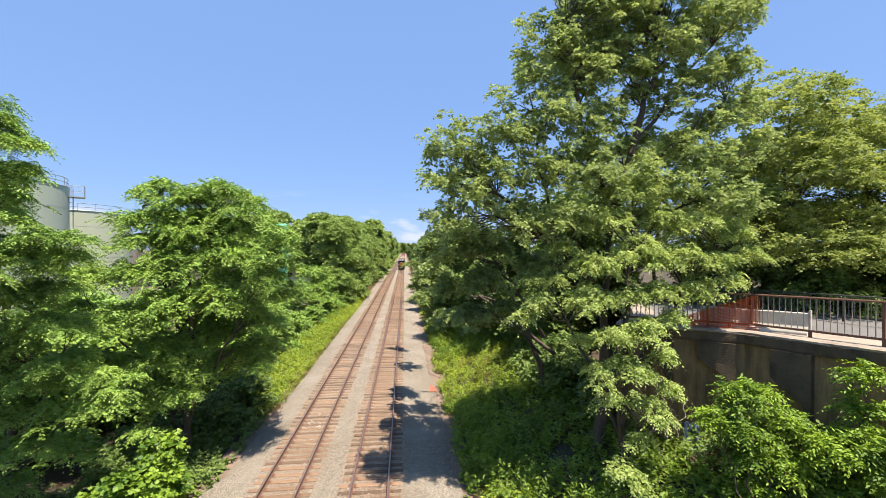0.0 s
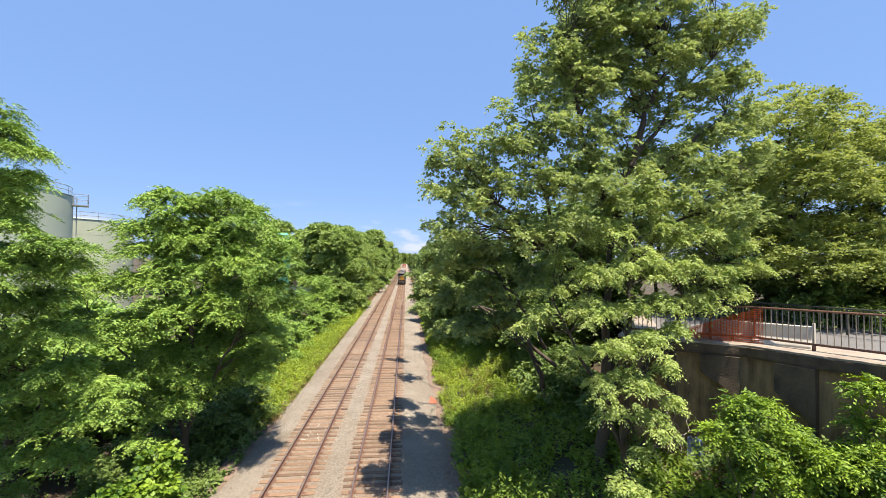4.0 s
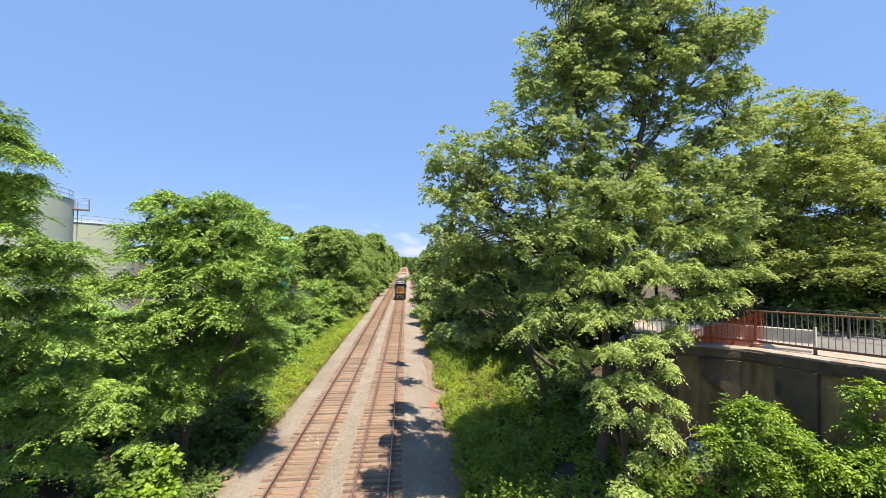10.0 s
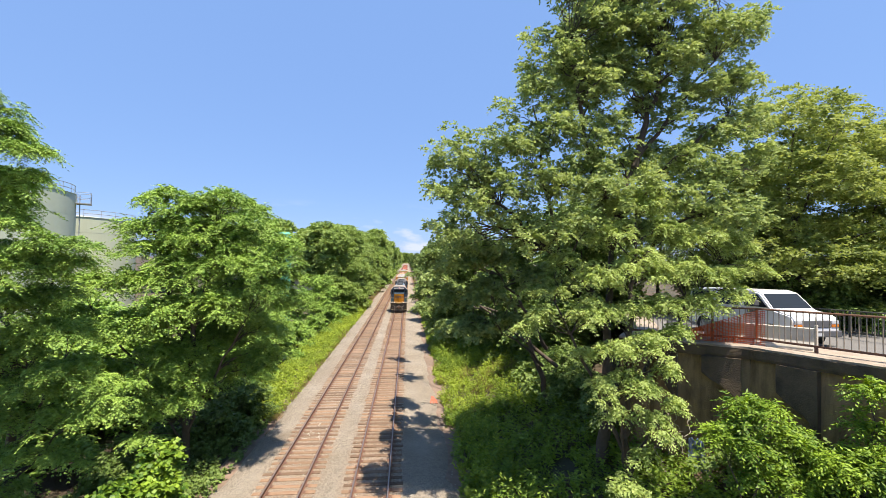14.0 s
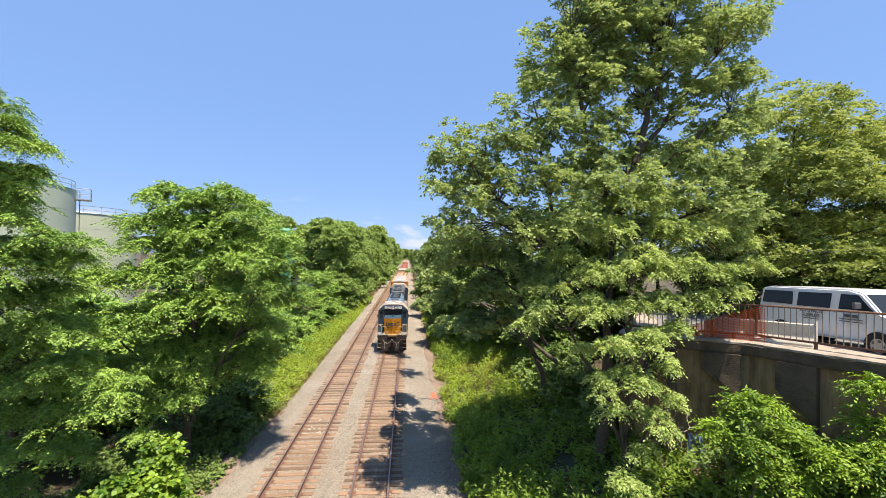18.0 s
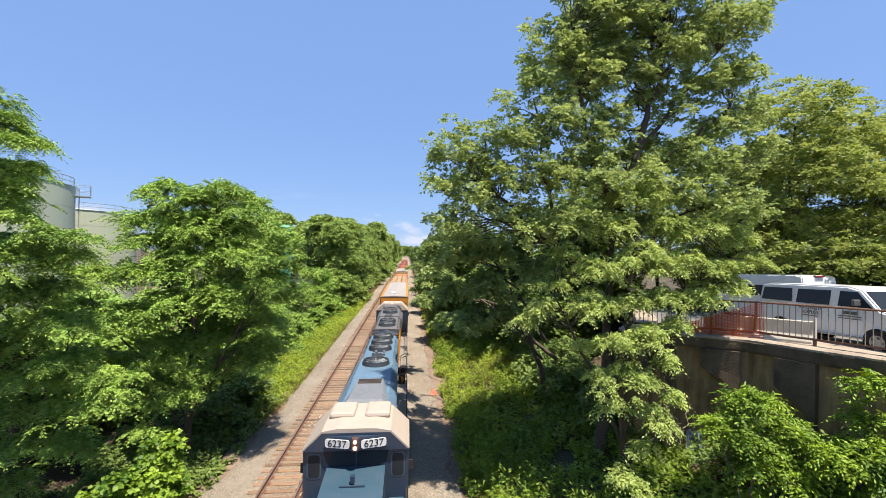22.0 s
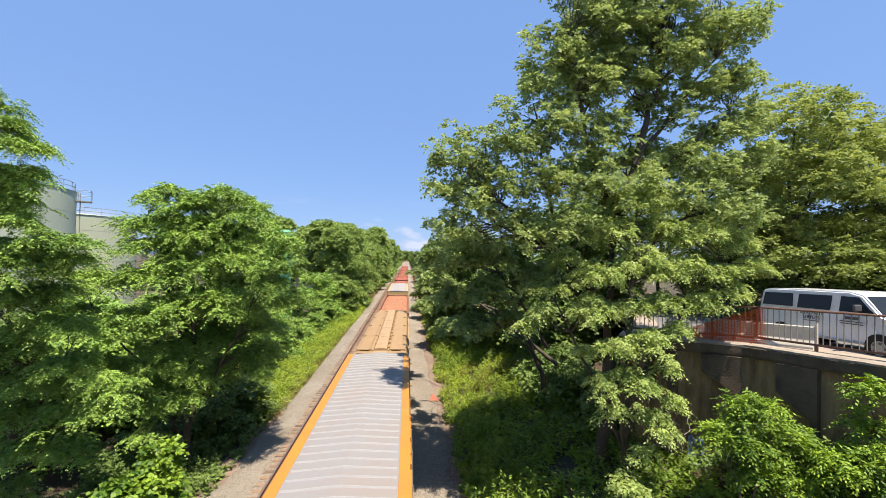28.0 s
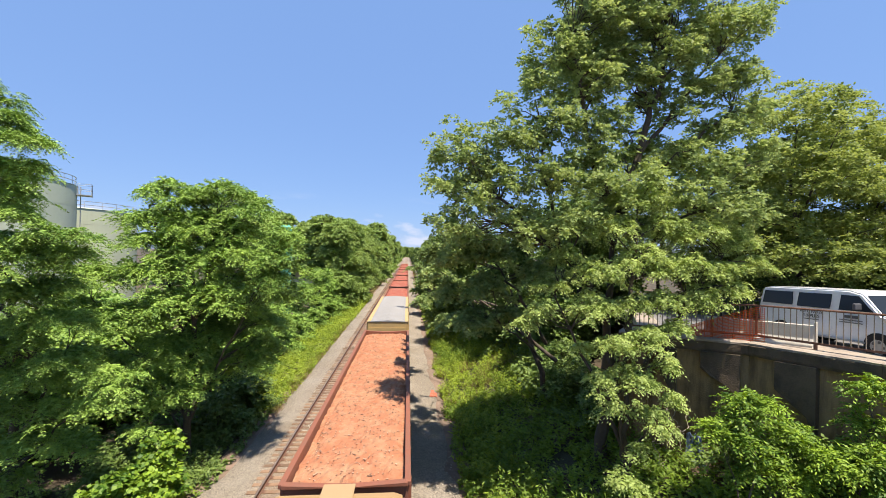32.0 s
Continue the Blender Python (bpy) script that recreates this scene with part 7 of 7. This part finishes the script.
def van(label, lettered=True, up=0.0):
    t = vehicle("van", label, "van",
                [(-2.62, 0.42), (2.90, 0.42), (3.0, 0.55), (2.99, 1.05), (2.86, 1.22), (2.12, 1.40), (1.52, 2.05), (1.10, 2.16 + up), (-2.1, 2.18 + up), (-2.46, 2.10 + up), (-2.64, 1.2)],
                None, 2.0, CAR_WHITE, (-1.54, 2.02), 0.38,
                (1.3, [[(-2.42, 1.50), (-1.03, 1.49), (-1.02, 2.01), (-2.32, 2.01)], [(-0.82, 1.47), (0.45, 1.47), (0.52, 2.0), (-0.76, 2.0)], [(0.78, 1.47), (1.88, 1.47), (1.42, 1.98), (0.84, 2.0)]],
                 [((2.08, 1.45, 1.56, 2.01), "windscreen"), ((-2.60, 1.45, -2.50, 2.0), "rear_window")]), True)
    for nm, y0, y1, z0, z1, w_, m_ in (("front_bumper", 2.93, 3.09, 0.42, 0.66, 1.0, TRIM), ("rear_bumper", -2.76, -2.60, 0.42, 0.62, 1.0, TRIM), ("grille", 2.95, 3.02, 0.76, 1.05, 0.62, TRIM)):
        bm = B()
        box(bm, -w_, w_, y0, y1, z0, z1, 0.03)
        part(nm, bm, m_, t)
    for s in (-1, 1):
        bm = B()
        box(bm, s * 0.80 - 0.16, s * 0.80 + 0.16, 2.94, 3.025, 0.91, 1.05, 0.02)
        part("headlight", bm, CLEAR, t)
        bm = B()
        box(bm, s * 0.80 - 0.16, s * 0.80 + 0.16, 2.94, 3.02, 0.78, 0.90, 0.02)
        part("indicator", bm, AMBER, t)
        bm = B()
        box(bm, min(s * 1.0, s * 1.25), max(s * 1.0, s * 1.25), 1.47, 1.57, 1.52, 1.74, 0.03)
        part("mirror", bm, TRIM, t)
        bm = B()
        box(bm, s * 1.03 - 0.06, s * 1.03 + 0.06, -0.6, 1.62, 0.42, 0.48, 0.012)
        part("running_board", bm, STEEL, t, "bright metal running board")
        rot = pose(s * 1.006, -0.23, 1.14, 90, 0, 90 * s)
        if not lettered:
            continue
        lettering("SUPPLIES", 0.17, BLACK_INK, t, rot, "lettering", "dark lettering on the side")
        lettering("AUTO PARTS", 0.15, BLACK_INK, t, pose(s * 1.006, -0.23, 1.30, 90, 0, 90 * s), "lettering", "dark lettering on the side")
        for z, ln, y in ((1.02, 0.30, -0.23), (1.26, 0.24, 1.19), (1.14, 0.38, 1.19), (1.06, 0.38, 1.19)):
            bm = B()
            box(bm, s * 1.003 - 0.004, s * 1.003 + 0.004, y - ln, y + ln, z - (0.05 if z > 1.2 else 0.016), z + (0.05 if z > 1.2 else 0.016))
            part("text_bar", bm, TRIM, t)
    bm = B()
    box(bm, -0.16, 0.16, 3.095, 3.105, 0.46, 0.58)
    part("plate", bm, CLEAR, t)
    return t


def sedan(label, paint, tall=0.0):
    h = 1.45 + tall
    t = vehicle("car", label, "car", [(-2.25, 0.35), (2.25, 0.35), (2.32, 0.55), (2.2, 0.78), (1.1, 0.95), (0.35, h - 0.02), (-0.9, h), (-1.75, h - 0.35), (-2.2, 0.98), (-2.32, 0.6)], None, 1.82, paint, (-1.4, 1.4), 0.33,
                (0.9, [[(-1.55, 0.98), (-0.45, 0.96), (-0.45, h - 0.09), (-0.95, h - 0.09)], [(-0.35, 0.96), (0.85, 0.96), (0.28, h - 0.1), (-0.35, h - 0.09)]],
                 [((1.0, 0.99, 0.42, h - 0.06), "windscreen"), ((-1.72, h - 0.32, -0.98, h - 0.03), "rear_window")]))
    for s in (-1, 1):
        bm = B()
        box(bm, s * 0.68 - 0.18, s * 0.68 + 0.18, 2.16, 2.27, 0.62, 0.74, 0.03)
        part("headlight", bm, CLEAR, t)
        bm = B()
        box(bm, min(s * 0.9, s * 1.08), max(s * 0.9, s * 1.08), 0.72, 0.84, 0.95, 1.10, 0.03)
        part("mirror", bm, paint, t)
    bm = B()
    box(bm, -0.5, 0.5, 2.24, 2.31, 0.45, 0.60, 0.02)
    part("grille", bm, TRIM, t)
    return t


VAN = van("white passenger van with dark windows and grey bumpers in the street")
VAN_2 = van("plain white van driving away in the far lane", False, 0.36)
brake = B()
box(brake, -0.22, 0.22, -2.56, -2.38, 2.44, 2.51, 0.01)
part("brake_light", brake, mat("dark red lamp glass", (0.35, 0.02, 0.015), 0.25, amount=0.1), VAN_2)
CAR_1 = sedan("black saloon car driving up the street", CAR_BLACK)
CAR_2 = sedan("dark grey car driving up the street", CAR_GREY, 0.08)


# ---- movement ----
FRONT = [(0, 186.5), (3, 162.5), (6, 139.5), (9, 115.5), (12, 91.0), (14.5, 70.0), (17, 49.3), (19, 32.8), (20, 25.0), (21, 17.4), (22, 9.9), (23, 2.4), (25, -12.8), (28, -35.8), (30, -51.2), (32, -66.7)]


def front_at(t):
    ts, ys_ = [r[0] for r in FRONT], [r[1] for r in FRONT]
    return float(np.interp(t, ts, ys_))


def motions():
    rows = [(t, y) for t, y in FRONT]
    walk(LEAD, [(t, pose(TRACK_R, y - 0.35, RAIL_TOP + 0.005)) for t, y in rows])
    walk(TRAIL, [(t, pose(TRACK_R, y + 35.76, RAIL_TOP + 0.005, 0, 0, 180)) for t, y in rows])
    for ob, off in CARS:
        walk(ob, [(t, pose(TRACK_R, y + off, RAIL_TOP + 0.005)) for t, y in rows])
    steps = [i * 0.08 for i in range(401)]
    for k, wh in enumerate(WHEELS):
        turn = -1 if k < 4 else 1
        x, y, z = wh.location
        walk(wh, [(t, pose(x, y, z, math.degrees(turn * (front_at(0) - front_at(t)) / -0.508))) for t in steps])
    # the van drives up, slows and stands; two cars pass before it
    def on_road(x, y, heading):
        return pose(x, y, deck(y) - 0.125, -2.4 * math.cos(radians(heading)), 0, heading)
    walk(VAN, [(0, on_road(11.0, 62.0, 180)), (10, on_road(13.6, 38.0, 182)), (12.5, on_road(14.9, 24.5, 184)), (13.5, on_road(15.4, 19.0, 184)), (14.0, on_road(15.7, 17.3, 182)),
               (14.5, on_road(15.9, 15.75, 181)), (15.2, on_road(16.15, 14.2, 179)), (16.0, on_road(16.25, 13.75, 178)), (32, on_road(16.25, 13.75, 178))])
    walk(VAN_2, [(0, on_road(30.0, -16.0, 20)), (19.3, on_road(27.0, -6.0, 20)), (20.4, on_road(21.8, 6.0, 14)), (20.8, on_road(19.9, 10.2, 8)), (21.2, on_road(18.9, 13.5, 3)), (21.5, on_road(18.9, 15.5, 0)), (21.8, on_road(18.9, 18.05, 2)),
                 (22.0, on_road(18.8, 19.4, 3)), (22.2, on_road(18.7, 20.6, 4)), (22.5, on_road(18.4, 23.0, 6)), (23.2, on_road(17.5, 29.0, 8)), (24.5, on_road(16.2, 38.0, 8)), (27, on_road(14.5, 52.0, 6)), (32, on_road(14.0, 58.0, 4))])
    walk(CAR_1, [(0, on_road(13.5, 60.0, 182)), (5, on_road(15.0, 30.0, 184)), (6.2, on_road(15.6, 20.2, 183)), (7.0, on_road(16.2, 14.2, 182)), (7.6, on_road(16.8, 9.0, 184)), (8.6, on_road(18.5, 0.0, 190)), (32, on_road(21.0, -8.0, 195))])
    walk(CAR_2, [(0, on_road(12.0, 66.0, 182)), (7.4, on_road(15.0, 28.5, 184)), (8.5, on_road(15.7, 19.2, 183)), (9.0, on_road(16.0, 15.4, 182)), (9.5, on_road(16.4, 11.8, 183)), (10.6, on_road(18.2, 3.0, 188)), (32, on_road(23.5, -14.0, 195))])



# ---- small things on the ground ----
def scatter_stones(seed, count):
    """Loose stones that lie proud of the ballast near the overpass."""
    rng = random.Random(seed)
    v, f = [], []
    for _ in range(count):
        y = 12 + 34 * rng.random() ** 1.6
        x = rng.uniform(-7.6, 2.3)
        if abs(x - TRACK_R) < 0.7 or abs(x - TRACK_L) < 0.7:
            if rng.random() < 0.6:
                continue
        zz = -0.03 if -6.5 < x < 0 else (-0.16 if x < 0 else -0.17)
        s = rng.uniform(0.018, 0.045)
        b0 = len(v)
        for a, b, c in ((1, 0, 0), (-1, 0, 0), (0, 1, 0), (0, -1, 0), (0, 0, 1)):
            v.append((x + a * s * rng.uniform(0.6, 1.3), y + b * s * rng.uniform(0.6, 1.3), zz + c * s * rng.uniform(0.6, 1.2)))
        f += [(b0, b0 + 2, b0 + 4), (b0 + 2, b0 + 1, b0 + 4), (b0 + 1, b0 + 3, b0 + 4), (b0 + 3, b0, b0 + 4)]
    ob = new("ballast_stones", mesh_of("ballast_stones", v, f, STONE))
    tagged(ob, "loose pale grey ballast stones", "stones", kind="stuff")


STONE = mat("loose ballast stone", (0.40, 0.35, 0.28), 0.9, amount=0.4, scale=6, island=0.45)
scatter_stones(61, 14000)


def blob_patch(name, label, category, x, y, z, rx, ry, material, seed, thick=0.012):
    rng = random.Random(seed)
    bm = B()
    bmesh.ops.create_circle(bm, cap_ends=True, segments=22, radius=1)
    for v in bm.verts:
        a = math.atan2(v.co.y, v.co.x)
        r = 1 + 0.3 * math.sin(3 * a + seed) + 0.2 * math.sin(7 * a) + rng.uniform(-0.12, 0.12)
        v.co = Vector((x + v.co.x * rx * r, y + v.co.y * ry * r, z))
    g = bmesh.ops.extrude_face_region(bm, geom=bm.faces[:])["geom"]
    for v in g:
        if isinstance(v, bmesh.types.BMVert):
            v.co.z += thick
    ob = part(name, bm, material)
    return tagged(ob, label, category)


PAINT_RED = mat("spilled red-orange paint", (0.62, 0.13, 0.06), 0.8, dirt=(0.45, 0.25, 0.17), amount=0.6, scale=6, bump=0.8, grain=40)
blob_patch("paint_patch", "red-orange spill on the ballast shoulder", "spill", 2.0, 29.2, -0.235, 0.24, 0.7, PAINT_RED, 3, 0.05)
DEBRIS = mat("bleached scrap", (0.70, 0.66, 0.56), 0.7, amount=0.3)
rs = random.Random(9)
for k in range(9):
    bm = B()
    x, y = TRACK_L + rs.uniform(-0.45, 0.45), 23.9 + rs.uniform(-0.9, 0.9)
    p = Vector((x, y, 0.012))
    q = p + Vector((rs.uniform(-0.35, 0.35), rs.uniform(-0.5, 0.5), 0.02))
    w_ = (p + q) / 2 + Vector((rs.uniform(-0.1, 0.1), rs.uniform(-0.1, 0.1), 0.03))
    tube(bm, [p, w_, q], 0.014, 5)
    tagged(part("scrap_strip", bm, DEBRIS), "curled bleached scrap strip between the rails", "scrap", "scrap on the track")


def tarp():
    """A blue sheet hung in folds against the foot of the wall."""
    bm = B()
    nx, nz = 18, 12
    vs = []
    a, b = Vector((11.05, 15.05, 0)), Vector((11.75, 14.55, 0))
    for j in range(nz + 1):
        f = j / nz
        for i in range(nx + 1):
            g = i / nx
            p = a.lerp(b, g * (0.55 + 0.45 * f))
            fold = 0.06 * math.sin(g * 19 + f * 1.5) + 0.05 * math.sin(g * 8 + 1)
            vs.append(bm.verts.new((p.x - fold * 0.7 - 0.35 * f * f, p.y - fold * 0.7 - 0.35 * f * f, 3.1 - 1.65 * f + 0.05 * math.sin(g * 11))))
    for j in range(nz):
        for i in range(nx):
            k = j * (nx + 1) + i
            bm.faces.new((vs[k], vs[k + 1], vs[k + nx + 2], vs[k + nx + 1]))
    bmesh.ops.solidify(bm, geom=bm.faces[:], thickness=0.01)
    ob = part("tarpaulin", bm, BLUE_TARP, smooth=True)
    tagged(ob, "faded blue tarpaulin in folds at the foot of the wall", "tarpaulin")


tarp()

# bare pale vines hanging by the wall
VINE = mat("dry pale vine", (0.42, 0.36, 0.27), 0.9, amount=0.3)
for k, (x, y, z) in enumerate(((9.6, 14.2, 4.4), (10.1, 14.6, 4.9), (10.7, 14.4, 4.2), (9.2, 14.0, 3.4))):
    rv = np.random.default_rng(70 + k)
    lv, lf = [], []
    p = np.array((x, y, z))
    for s in range(4):
        q = p + np.array((rv.normal(0.05, 0.22), rv.normal(0, 0.12), -rv.uniform(0.2, 0.5)))
        limb(lv, lf, p, q, 0.016, 0.012, rv, 0.25, 5, 4)
        tip = p + np.array((rv.normal(0.25, 0.25), rv.normal(0, 0.1), rv.uniform(-0.3, 0.15)))
        limb(lv, lf, p, tip, 0.01, 0.005, rv, 0.25, 4, 4)
        p = q
    ob = new("dead_vine", mesh_of("dead_vine", lv, lf, VINE, True))
    tagged(ob, "bare pale dead vine hanging before the wall", "vine", "dead vines")


motions()
